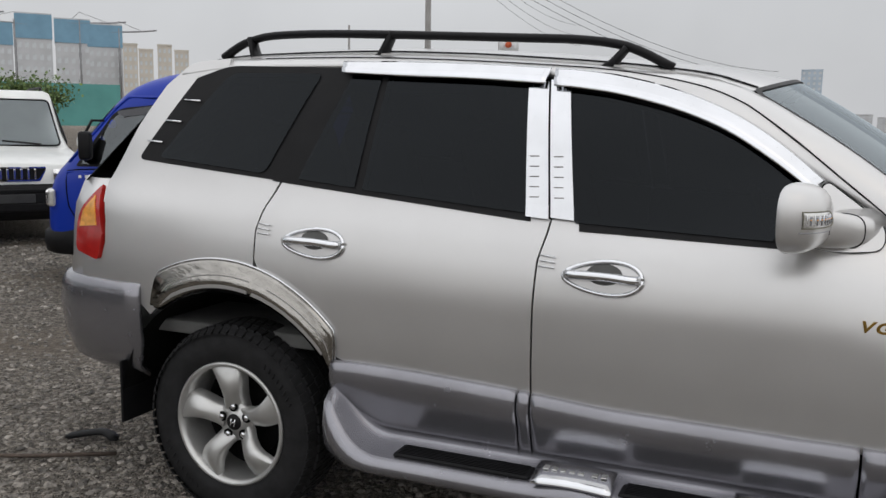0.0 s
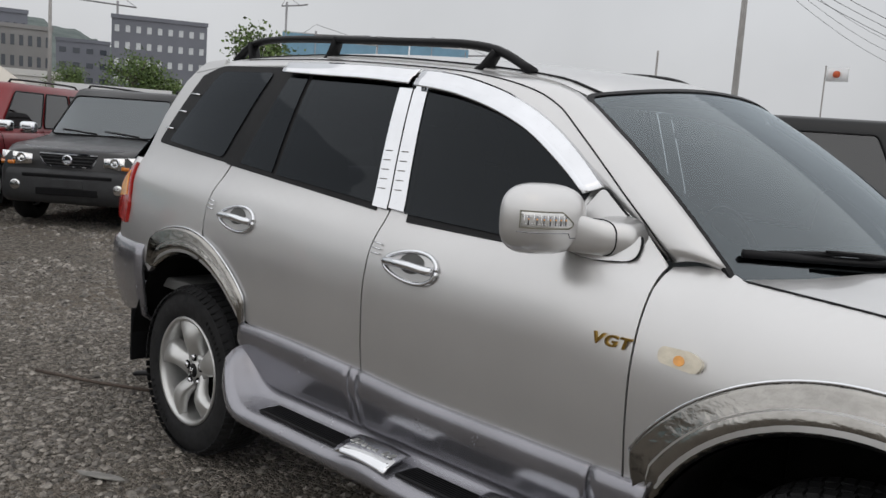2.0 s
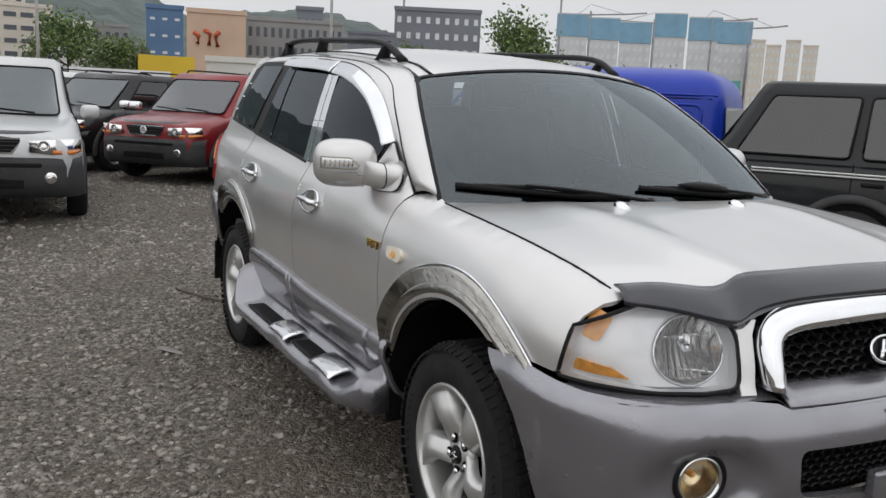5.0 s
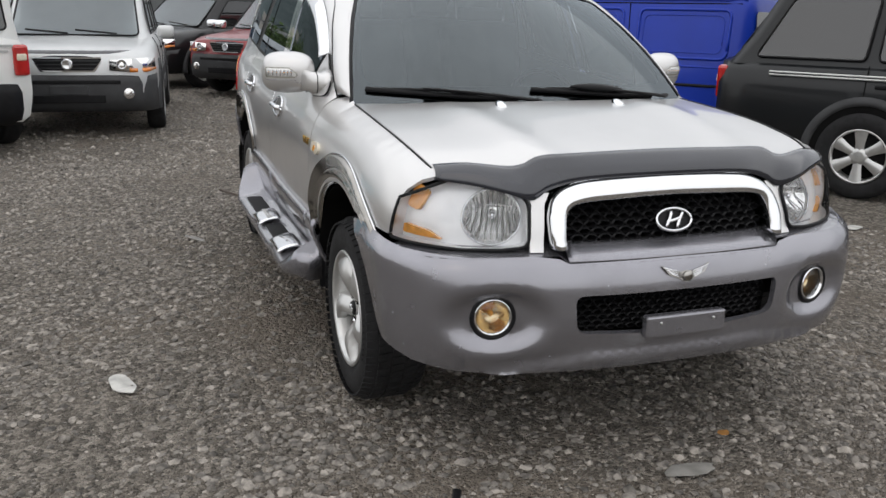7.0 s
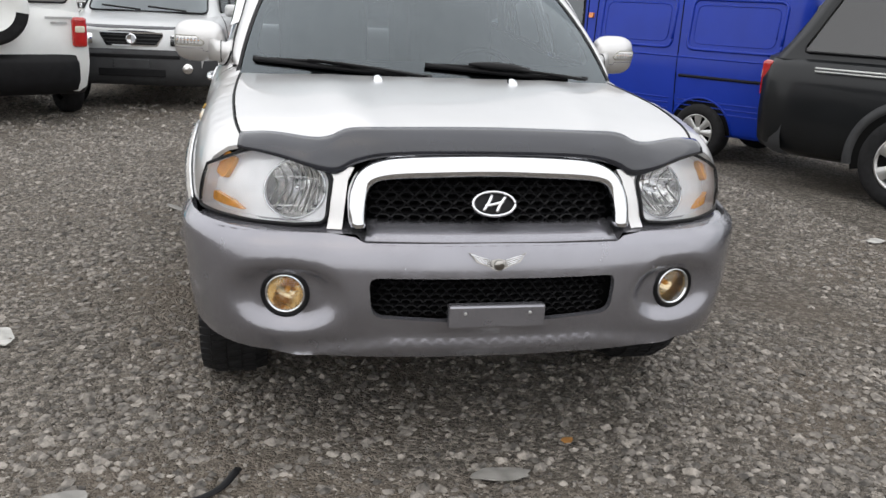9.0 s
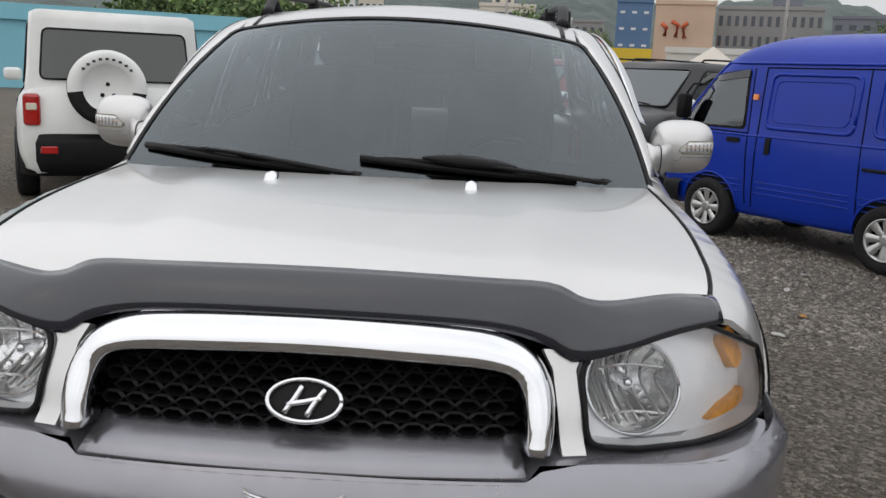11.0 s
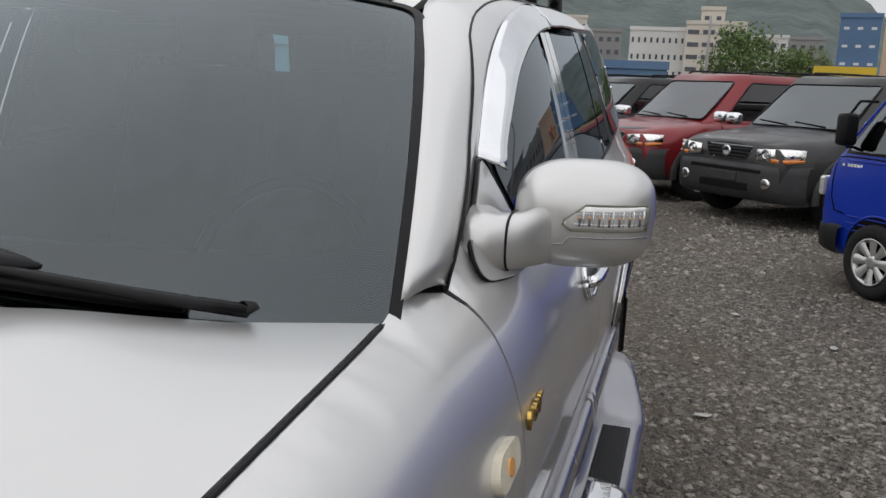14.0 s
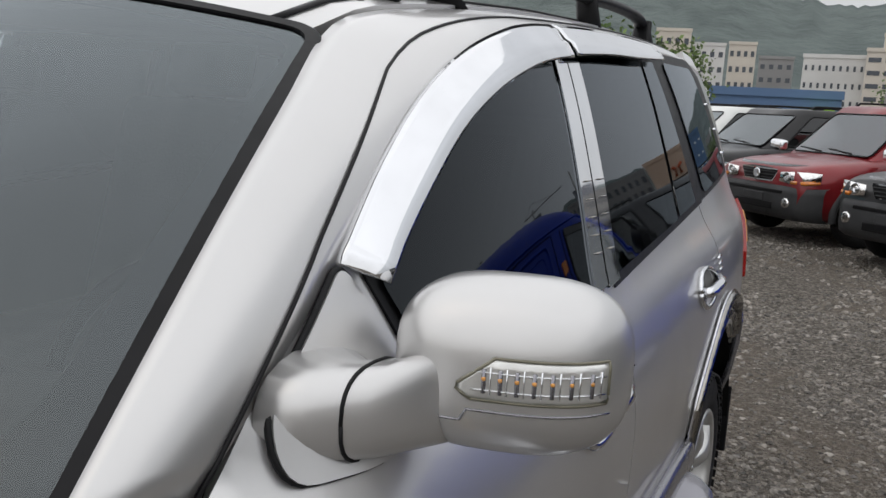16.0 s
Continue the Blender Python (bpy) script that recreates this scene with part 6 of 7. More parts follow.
    for sg in (-1, 1):
        tl = part("tail_lamp", box_bm(0.10, 0.15, 0.30, xr + 0.02, sg * hw * 0.84, belt_h - 0.20, 0.03), REDLENS, car_, "red tail lamp")
        part("reverse_lamp", box_bm(0.10, 0.10, 0.07, xr + 0.010, sg * hw * 0.84, belt_h - 0.17, 0.015), IVORY, tl)
    if not van:
        for sg in (-0.1, 0.55):
            mpart("wiper", *tube([(x1 + 0.03, sg * wb_, belt_h + 0.04), (x1 - 0.02, (sg - 0.55) * wb_, belt_h + 0.08)], 0.012, 5), BLACK, car_)
    return car_, dict(xf=xf, xr=xr, hw=hw, x0=x0, x1=x1, t0=t0, t1=t1, wb_=wb_, wt=wt)


def at(x, y, heading):
    return pose(x, y, 0, 0, 0, heading)


def by_wheel(wx, wy, heading, wb, W, side):
    """The pose that puts the outer foot of a front wheel (side 1: left) at a place."""
    h = radians(heading)
    c, s = math.cos(h), math.sin(h)
    lx, ly = wb / 2, side * (W / 2 - 0.01)
    return at(wx - (c * lx - s * ly), wy - (s * lx + c * ly), heading)


vehicle("charcoal_suv", "charcoal SUV with orange indicators and dull grey bumper", by_wheel(-8.4, 2.78, -47, 2.7, 1.86, 1), P_GREY, L=4.6, H=1.72, wb=2.7, W=1.86, spokes=5, mirror=CHROME)
vehicle("red_suv", "dark red SUV with grey lower body and roof rails", by_wheel(-10.3, 1.24, -47, 2.7, 1.86, 1), P_RED, L=4.6, H=1.74, wb=2.7, W=1.86, mirror=CHROME)
vehicle("black_suv", "black SUV with chrome mirrors", by_wheel(-12.3, -0.25, -47, 2.65, 1.82, 1), P_BLACK, L=4.4, H=1.68, wb=2.63, W=1.82, mirror=CHROME, bumper=P_BLACK)
vehicle("white_suv", "white SUV parked in a row", by_wheel(-14.6, -1.65, -47, 2.65, 1.82, 1), P_WHITE, L=4.4, H=1.70, wb=2.65, W=1.82, bumper=P_WHITE, mirror=CHROME, lower=P_WHITE)
vehicle("white_suv", "pale silver SUV parked in a row", by_wheel(-17.0, -2.9, -47, 2.65, 1.82, 1), P_SILVER2, L=4.4, H=1.70, wb=2.65, W=1.82, bumper=P_SILVER2, lower=P_SILVER2)
vehicle("white_suv", "white SUV parked in a row", by_wheel(-20.2, -4.2, -47, 2.65, 1.82, 1), P_WHITE, L=4.4, H=1.72, wb=2.65, W=1.82, bumper=P_WHITE, lower=P_WHITE)
vehicle("white_offroader", "white off-roader with slotted grille and dark bumper", by_wheel(-7.9, 4.9, -35, 2.5, 1.75, 1), P_WHITE, L=4.3, H=1.80, wb=2.55, W=1.75, grille="slots", bumper=BLACK, lower=P_WHITE, hood=1.3)
vehicle("silver_black_suv", "silver SUV with dark hood edge and grey bumper", by_wheel(-6.9, -1.22, -4, 2.7, 1.88, 1), P_SILVER2, L=4.6, H=1.73, wb=2.7, W=1.88)
jeep, jd = vehicle("white_jeep", "boxy white off-roader with a spare wheel on its tailgate", pose(-6.64, -4.20, 0, 0, 0, 207), P_WHITE, L=4.2, W=1.80, H=1.84, wb=2.48, wr=0.37, hood=1.35, belt_h=1.12, rear_slope=0.05, screen=0.35, taper=0.08, lower=BLACK, bumper=BLACK, rails=False)
xr_ = jd["xr"]
spare = new("spare_wheel")
spare.parent = jeep
spare.matrix_basis = pose(xr_ - 0.13, 0.10, 1.14, 0, 0, -90)
mpart("tyre", *revolve([(0.19, 0.09), (0.30, 0.10), (0.345, 0.07), (0.355, 0.0), (0.345, -0.07), (0.30, -0.10), (0.19, -0.09)], 48), RUBBER, spare)
v, f = revolve([(0.352, -0.06), (0.345, -0.085), (0.31, -0.105), (0.22, -0.11), (0.215, -0.102), (0.0005, -0.108)], 48)
v = [(x, y, z) for x, y, z in v]
keep = [q for q in f if not (sum(v[i][2] for i in q) / 4 < -0.05 and sum(math.hypot(v[i][0], v[i][2]) for i in q) / 4 > 0.225)]
cover = mpart("cover", v, keep, P_WHITE, spare, "white spare wheel cover, open below")
for x, z in ((-0.05, -0.06), (0.05, -0.06), (0.0, -0.15), (0.0, 0.04)):
    mpart("nut_hole", *tube([(x, -0.100, z), (x, -0.110, z)], 0.020, 10), BLACK, spare)
for k in range(9):
    a = radians(40 + 12.5 * k)
    part("lettering_bar", box_bm(0.028, 0.004, 0.022, 0.27 * math.cos(a), -0.1095, 0.27 * math.sin(a)), LOWER, spare, "illegible grey mark")
for k in range(2):
    part("lettering_bar", box_bm(0.004, 0.26 - 0.1 * k, 0.022, xr_ - 0.012, -0.56, 1.06 - 0.05 * k), ALLOY, jeep, "illegible script mark")
part("rear_reflector", box_bm(0.02, 0.15, 0.07, xr_ - 0.06, 0.62, 0.55, 0.01), REDLENS, jeep)

# blue delivery van
VAN_W = spl([0.26, 0.36, 0.55, 0.80, 0.96, 1.02, 1.30, 1.58, 1.64, 1.72, 1.82, 1.88, 1.905], [0.660, 0.690, 0.708, 0.712, 0.706, 0.696, 0.665, 0.628, 0.612, 0.575, 0.46, 0.26, 0.05])
VAN_F = spl([0.26, 0.36, 0.60, 0.85, 0.98, 1.05, 1.30, 1.58, 1.70, 1.80, 1.88, 1.905], [1.56, 1.64, 1.655, 1.62, 1.56, 1.50, 1.30, 1.06, 0.93, 0.72, 0.40, 0.10])
VAN_R = spl([0.26, 0.60, 1.0, 1.60, 1.75, 1.88, 1.905], [-1.83, -1.86, -1.85, -1.80, -1.74, -1.50, -0.9])


def blue_van(m):
    van = thing("blue_van", "bright blue small delivery van with blind side panels", "van", "parked cars", m)
    rings = []
    for z in (0.26, 0.30, 0.36, 0.45, 0.55, 0.68, 0.80, 0.90, 0.96, 1.0, 1.05, 1.18, 1.30, 1.45, 1.58, 1.61, 1.64, 1.68, 1.72, 1.77, 1.82, 1.86, 1.88, 1.90, 1.905):
        w, xf, xr = VAN_W(z), VAN_F(z), VAN_R(z)
        cx, hx = (xf + xr) / 2, (xf - xr) / 2
        ring = []
        for a in np.linspace(0, 2 * math.pi, 96, endpoint=False):
            c, s_ = math.cos(a), math.sin(a)
            ring.append((cx + hx * math.copysign(abs(c) ** 0.22, c), w * math.copysign(abs(s_) ** 0.22, s_), z))
        rings.append(ring)
    mpart("body", *loft(rings, close_v=True, caps=True), P_BLUE, van)

    def on(sg, x, z, out=0.0):
        """A place on the van's flank."""
        w, xf, xr = VAN_W(z), VAN_F(z), VAN_R(z)
        u = min(0.999, abs(x - (xf + xr) / 2) / ((xf - xr) / 2))
        return (x, sg * (w * (1 - u ** (2 / 0.22)) ** 0.11 + out), z)
    for sg in (-1, 1):
        flank = lambda o: (lambda x, z: on(sg, x, z, o))
        # cab door: frame, pane, visor, seams, handle
        win = [(0.60, 1.05, 0.04), (1.34, 1.05, 0.03), (1.02, 1.50, 0.10), (0.64, 1.545, 0.04)]
        # unbroken black sheet: rubber at its edge, painted cab darkness behind the pane
        panel("window_frame", rounded([(0.575, 1.03, 0.05), (1.385, 1.03, 0.03), (1.04, 1.525, 0.10), (0.62, 1.572, 0.05)], 0.06), flank(0.005), BLACK, van, "black window rubber and sheet standing in for the dark cab", h=0.08, thick=0.004)
        panel("cab_window", rounded(win, 0.06), flank(0.011), PALESCREEN, van, "clear cab door window", h=0.08, rim=False)
        panel("window_visor", rounded([(0.62, 1.50), (0.98, 1.455), (1.05, 1.50, 0.04), (0.63, 1.57)], 0.05), flank(0.022), GLOSSBLACK, van, "smoked window visor", h=0.08, thick=0.004)
        for line in ([(0.50, 0.36), (0.53, 0.80), (0.54, 1.02), (0.58, 1.58)], [(0.55, 1.0), (1.40, 1.0), (1.46, 0.9), (1.42, 0.62), (1.28, 0.58)],
                     [(0.43, 0.34), (0.43, 0.9), (0.45, 1.58)], [(-0.62, 0.34), (-0.60, 0.9), (-0.56, 1.58)], [(0.45, 1.585), (-1.70, 1.59)]):
            mpart("door_seam", *tube([on(sg, x, z, 0.001) for x, z in smooth_line(line, 14)], 0.006, 5), MATTE, van)
        for x, z, lx, lz in ((0.69, 0.93, 0.15, 0.045), (0.30, 0.90, 0.055, 0.15)):
            ob = panel("door_handle", rounded([(x - lx / 2, z - lz / 2, 0.015), (x + lx / 2, z - lz / 2, 0.015), (x + lx / 2, z + lz / 2, 0.015), (x - lx / 2, z + lz / 2, 0.015)], 0.03), flank(0.012), BLACK, van, "black recessed door handle", h=0.04, thick=0.012)
        panel("indicator", rounded([(0.48, 1.30, 0.008), (0.535, 1.30, 0.008), (0.535, 1.35, 0.008), (0.48, 1.35, 0.008)], 0.03), flank(0.022), ORANGE, van, "orange side indicator", h=0.04, thick=0.022)
        # blind windows pressed into the sheet: a raised border and an inner step
        for x0, x1 in ((-0.50, 0.37), (-1.62, -0.68)):
            for inset, r, o in ((0.0, 0.016, 0.002), (0.055, 0.006, 0.001)):
                ol = rounded([(x0 + inset, 1.06 + inset, 0.08), (x1 - inset, 1.06 + inset, 0.08), (x1 - inset, 1.53 - inset, 0.08), (x0 + inset, 1.53 - inset, 0.08)], 0.08)
                mpart("pressed_panel", *tube([on(sg, p[0], p[1], o) for p in ol + ol[:1]], r, 6), P_BLUE, van, "pressed blind window panel")
        for z in (0.47, 0.52, 0.57):
            for x0, x1 in ((0.55, 1.25), (-0.55, 0.40), (-1.78, -0.64)):
                mpart("body_rib", *tube([on(sg, x, z, 0.0) for x in np.linspace(x0, x1, 8)], 0.007, 5), P_BLUE, van)
        mpart("waist_crease", *tube([on(sg, x, 0.98, -0.004) for x in np.linspace(-1.78, 1.45, 16)], 0.012, 6), P_BLUE, van)
        mpart("slide_rail", *tube([on(sg, x, 0.80, 0.0) for x in np.linspace(-1.74, -0.64, 10)], 0.017, 5), BLACK, van, "black sliding door rail")
        mpart("roof_gutter", *tube([on(sg, x, 1.625, 0.004) for x in np.linspace(-1.74, 0.94, 16)] + [on(sg, 1.06, 1.52, 0.004), on(sg, 1.28, 1.26, 0.004), on(sg, 1.44, 1.06, 0.0)], 0.014, 6), P_BLUE, van)
        for k in range(6):
            part("lettering_bar", box_bm(0.022, 0.004, 0.022, 1.16 + 0.032 * k + (0.02 if k > 4 else 0), on(sg, 1.2, 0.94)[1], 0.945), P_WHITE, van, "illegible white mark")
        for x in (-0.92, 0.92):
            add_wheel(van, x, 0.645, 0.275, 8, sg)
            # no opening in the flank; its shade is a black sheet laid on
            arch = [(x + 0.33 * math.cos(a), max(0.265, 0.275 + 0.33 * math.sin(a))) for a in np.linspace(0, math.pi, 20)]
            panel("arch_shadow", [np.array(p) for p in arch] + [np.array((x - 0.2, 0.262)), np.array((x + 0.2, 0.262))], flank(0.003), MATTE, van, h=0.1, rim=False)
            mpart("arch_lip", *tube([on(sg, p[0], p[1], 0.003) for p in arch], 0.010, 5), P_BLUE, van)
        mir = part("door_mirror", box_bm(0.10, 0.14, 0.24, 1.27, sg * 0.775, 1.21, 0.03, 2), BLACK, van, "black upright door mirror", True)
        mpart("mirror_arm", *tube([(1.30, sg * 0.66, 1.08), (1.28, sg * 0.74, 1.08), (1.27, sg * 0.77, 1.13)], 0.012, 6), BLACK, mir)
        mpart("mirror_arm", *tube([(1.14, sg * 0.64, 1.42), (1.22, sg * 0.73, 1.42), (1.27, sg * 0.77, 1.31)], 0.012, 6), BLACK, mir)
        hd = part("headlamp", box_bm(0.06, 0.24, 0.15, 1.62, sg * 0.50, 0.76, 0.03, 2), REFLECTOR, van, "square headlamp")
        part("indicator", box_bm(0.06, 0.09, 0.15, 1.585, sg * 0.625, 0.76, 0.02, 2), CLEARLENS, hd)
        part("tail_lamp", box_bm(0.05, 0.10, 0.26, -1.83, sg * 0.60, 0.74, 0.02, 2), REDLENS, van, "red tail lamp")
    nose = lambda o: (lambda y, z: (VAN_F(z) + o - 0.10 * abs(y / 0.7) ** 5, y, z))
    panel("windscreen", rounded([(-0.60, 1.06, 0.06), (0.60, 1.06, 0.06), (0.53, 1.56, 0.08), (-0.53, 1.56, 0.08)], 0.08), nose(0.008), PALESCREEN, van, "sky-reflecting windscreen", h=0.1, thick=0.004)
    rows = []
    for z, o in ((0.27, 0.0), (0.29, 0.05), (0.36, 0.065), (0.46, 0.06), (0.49, 0.0)):
        rows.append([(1.65 + o - 0.42 * abs(u) ** 8, u * 0.73, z) for u in np.linspace(-1, 1, 33)])
    mpart("bumper", *loft(rows), BLACK, van, "black front bumper")
    part("rear_bumper", box_bm(0.10, 1.36, 0.16, -1.88, 0, 0.40, 0.03), BLACK, van, "black rear bumper")
    panel("rear_window", rounded([(-0.52, 1.10, 0.06), (0.52, 1.10, 0.06), (0.48, 1.52, 0.06), (-0.48, 1.52, 0.06)], 0.08), lambda y, z: (VAN_R(z) - 0.008, y, z), SMOKE, van, "dark rear window", h=0.1, thick=0.004)


blue_van(by_wheel(-4.86, 2.47, 213.5, 1.84, 1.42, 1))

# black pickup with hard canopy
pick, pd = vehicle("black_pickup", "black sports pickup with hard canopy and white side stripes", at(-0.45, 5.60, 31.5), P_DARK, L=4.9, W=1.86, H=1.76, wb=2.76, wr=0.365, front_oh=0.85, lower=LOWER, bumper=LOWER, rear_slope=0.42, spokes=6, category="pickup", belt_h=1.10, rails=False)
for sg in (-1, 1):
    hw = pd["hw"]
    for z in (0.995, 1.02):
        mpart("stripe", *tube([(-2.2, sg * (hw * 0.997), z), (-0.95, sg * (hw * 0.997), z)], 0.007, 4), P_WHITE, pick, "white side stripe")
    cu = bpy.data.curves.new("word", "FONT")
    cu.body, cu.size, cu.extrude, cu.shear = "SPORTS", 0.12, 0.002, 0.3
    tmp = new("tmp", cu)
    me = bpy.data.meshes.new_from_object(tmp.evaluated_get(bpy.context.evaluated_depsgraph_get()))
    bpy.data.objects.remove(tmp)
    me.materials.clear()
    me.materials.append(P_WHITE)
    wd = new("lettering", me)
    wd.parent = pick
    wd["label"] = "white SPORTS lettering"
    wd.matrix_basis = (pose(-0.93, -hw * 0.999, 0.965, 90, 0, 0) if sg < 0 else pose(-0.33, hw * 0.999, 0.965, 90, 0, 180))
    mk = rounded([(0, 0, 0.02), (0.05, 0.03), (0.14, 0.0), (0.12, 0.09), (0.06, 0.06), (0.02, 0.13), (0.0, 0.05)], 0.02)
    panel("logo_shape", [np.array(p) for p in mk], lambda a, b, sg=sg: (-0.42 + a, sg * (hw * 0.955), 1.12 + b), P_WHITE, pick, "plain white mark", h=0.05, rim=False)


# ---- distance ----
def far(az, d, z=0.0):
    a = radians(az - 0.7 * min(1.0, max(0.0, (az - 57) / 12)))
    return (2 - d * math.sin(a), -0.5 + d * math.cos(a), z)


# degrees taken off elevations, by bearing, to fit the camera's view
ELEV_TRIM = spl([-10, 30, 40, 60, 70, 80, 90, 105, 140], [0.4, 0.3, 0.2, 0.6, 0.45, 0.2, 0.3, 0.4, 0.3])


def wall_mat(name, c):
    return material(name, c, 0.85, 0, 0.06, 0.15)


# far concrete, lightened to carry distance haze in its colour
CONC = wall_mat("hazed_concrete", (0.50, 0.51, 0.53))
BLUENET = wall_mat("blue_safety_net", (0.18, 0.33, 0.45))
TEALNET = wall_mat("teal_safety_net", (0.10, 0.30, 0.28))
GREYB = wall_mat("grey_facade", (0.17, 0.18, 0.21))
LONGB = wall_mat("warm_grey_facade", (0.24, 0.24, 0.24))
SALMON = wall_mat("salmon_facade", (0.50, 0.36, 0.27))
CREAM = wall_mat("cream_facade", (0.55, 0.51, 0.45))
OFFW = wall_mat("offwhite_facade", (0.58, 0.58, 0.57))
BLUEB = wall_mat("blue_facade", (0.09, 0.16, 0.28))
# pale and bluish because haze is painted into it
HAZEB = wall_mat("hazed_glass_tower", (0.42, 0.50, 0.58))
YELLOW = wall_mat("yellow_sign", (0.60, 0.42, 0.04))
REDP = wall_mat("red_sign", (0.50, 0.10, 0.04))
WHITEP = wall_mat("white_tarpaulin", (0.72, 0.73, 0.74))
SKYROOF = wall_mat("light_blue_sheet_roof", (0.22, 0.50, 0.60))
NAVYROOF = wall_mat("blue_sheet_roof", (0.10, 0.17, 0.30))
LIME = wall_mat("lime_banner", (0.25, 0.48, 0.06))
WINDOW = material("far_window", (0.05, 0.06, 0.075), 0.15, 0, 0.2, 0.4)
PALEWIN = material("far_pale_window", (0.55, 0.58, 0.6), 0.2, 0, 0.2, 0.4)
STEEL = material("weathered_steel", (0.30, 0.30, 0.31), 0.6, 0.3, 0.1, 1.0)
WOODPOLE = material("concrete_pole", (0.30, 0.29, 0.28), 0.85, 0, 0.1, 2.0)
UNIT = mesh_from("window", *(lambda b: ([tuple(v.co) for v in b.verts], [tuple(v.index for v in f.verts) for f in b.faces]))(box_bm(1, 1, 1)), None, False)


def building(name, label, az0, az1, elev, d, wall, cols=0, rows=0, win=WINDOW, depth=14, roof=True, low=0.0, z_eye=1.4, wfill=(0.5, 0.5), top_part=None):
    """A block that faces the lot, between two bearings, up to an elevation."""
    mid = (az0 + az1) / 2
    w = 2 * d * math.tan(radians(abs(az1 - az0) / 2))
    h = z_eye + d * math.tan(radians(elev - ELEV_TRIM(mid) * (1 if d > 50 else 0)))
    m = pose(*far(mid, d), 0, 0, mid)
    b = thing(name, label, "building", "", m)
    part("wall", box_bm(w, depth, h - low, 0, depth / 2, (h + low) / 2), wall, b)
    if roof:
        part("parapet", box_bm(w + 0.3, 0.4, 0.7, 0, 0.0, h + 0.2), wall, b)
    if top_part:
        part("net", box_bm(w * 1.03, depth + 0.6, h * top_part[0], 0, depth / 2, h * (1 - top_part[0] / 2)), top_part[1], b, "blue safety netting round the top storeys")
    if cols:
        me = UNIT.copy()
        me.materials.append(win)
        dx, dz = w / cols, (h - low - 1.2) / rows
        for i in range(cols):
            for j in range(rows):
                o = new("window", me)
                o.parent = b
                o.matrix_basis = pose(-w / 2 + dx * (i + 0.5), -0.01, low + 0.8 + dz * (j + 0.5)) @ Matrix.Diagonal((dx * wfill[0], 0.14, dz * wfill[1], 1))
    return b, w, h


for k, az in enumerate((44.6, 46.4, 48.5, 50.6, 52.6, 54.6)):
    building("apartment_tower", "unfinished pale apartment tower with blue netting at its top", az - 0.97, az + 0.97, 6.0 + 0.5 * ((k * 7) % 3) / 2, 420, CONC, 5, 9, PALEWIN, top_part=(0.22, BLUENET), wfill=(0.55, 0.5))
for k, az in enumerate((40.2, 41.2, 42.3, 43.2)):
    building("apartment_tower", "pale finished apartment tower", az - 0.42, az + 0.42, 4.6 + 0.3 * (k % 2), 400, CREAM, 3, 9, PALEWIN)
building("site_hoarding", "teal site hoarding net", 44, 53, 2.6, 300, TEALNET, roof=False)
# skyline: pale walls and windows hold the haze as colour
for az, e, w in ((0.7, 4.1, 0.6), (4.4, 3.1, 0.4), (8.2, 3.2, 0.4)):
    building("glass_tower", "bluish glass high-rise, haze mixed into its colour", az - w, az + w, e, 900, HAZEB, 4, 12, PALEWIN, depth=30)
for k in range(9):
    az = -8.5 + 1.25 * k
    building("apartment_slab", "apartment slab, haze mixed into its pale colour", az - 0.5, az + 0.5, 1.3 + 0.5 * ((k * 5) % 4) / 3, 700, CONC, 3, 6, PALEWIN, depth=30)
building("office_block", "dark grey office block with pale windows", 61.0, 66.6, 6.45, 170, GREYB, 9, 6, PALEWIN, wfill=(0.42, 0.40))
building("long_block", "warm grey factory building with rows of windows", 70.2, 76.3, 5.05, 165, LONGB, 13, 4, WINDOW, wfill=(0.45, 0.5))
building("roof_hut", "grey stair tower on the roof", 71.5, 73.2, 5.9, 170, GREYB, 4, 3, WINDOW)
sal, w_, h_ = building("salmon_block", "blind salmon facade with a red painted mark", 76.4, 80.0, 5.15, 150, SALMON)
for p in ([(-1.6, -2.2), (-1.4, -0.6), (-2.2, 0.2)], [(0.2, -2.4), (0.4, 0.0), (-0.6, 0.7)], [(1.6, -2.6), (1.2, -0.4), (1.9, 0.5)]):
    mpart("painted_mark", *tube([(a - 1.4, -0.05, h_ - 3.4 + b * 0.8) for a, b in p], 0.38, 6), REDP, sal, "red painted mark")
building("blue_block", "blue clad building with white panel", 80.2, 82.4, 5.2, 150, BLUEB, 3, 5, PALEWIN, wfill=(0.4, 0.15))
building("sign_building", "low building with a long yellow sign", 79.8, 83.2, 2.35, 95, YELLOW, roof=False)
building("white_hall", "long low white hall", 70.0, 79.0, 2.35, 110, OFFW, 14, 1, WINDOW, wfill=(0.3, 0.3))
building("white_block", "white office block with small windows", 91.2, 94.6, 4.35, 180, OFFW, 9, 4, WINDOW, wfill=(0.35, 0.3))
building("cream_block", "cream office block with dark window bands", 87.6, 91.2, 4.75, 176, CREAM, 4, 6, WINDOW, wfill=(0.75, 0.35))
building("cream_block", "cream painted stair tower on the block", 89.0, 90.4, 5.6, 180, CREAM, 2, 7, WINDOW, wfill=(0.4, 0.3))
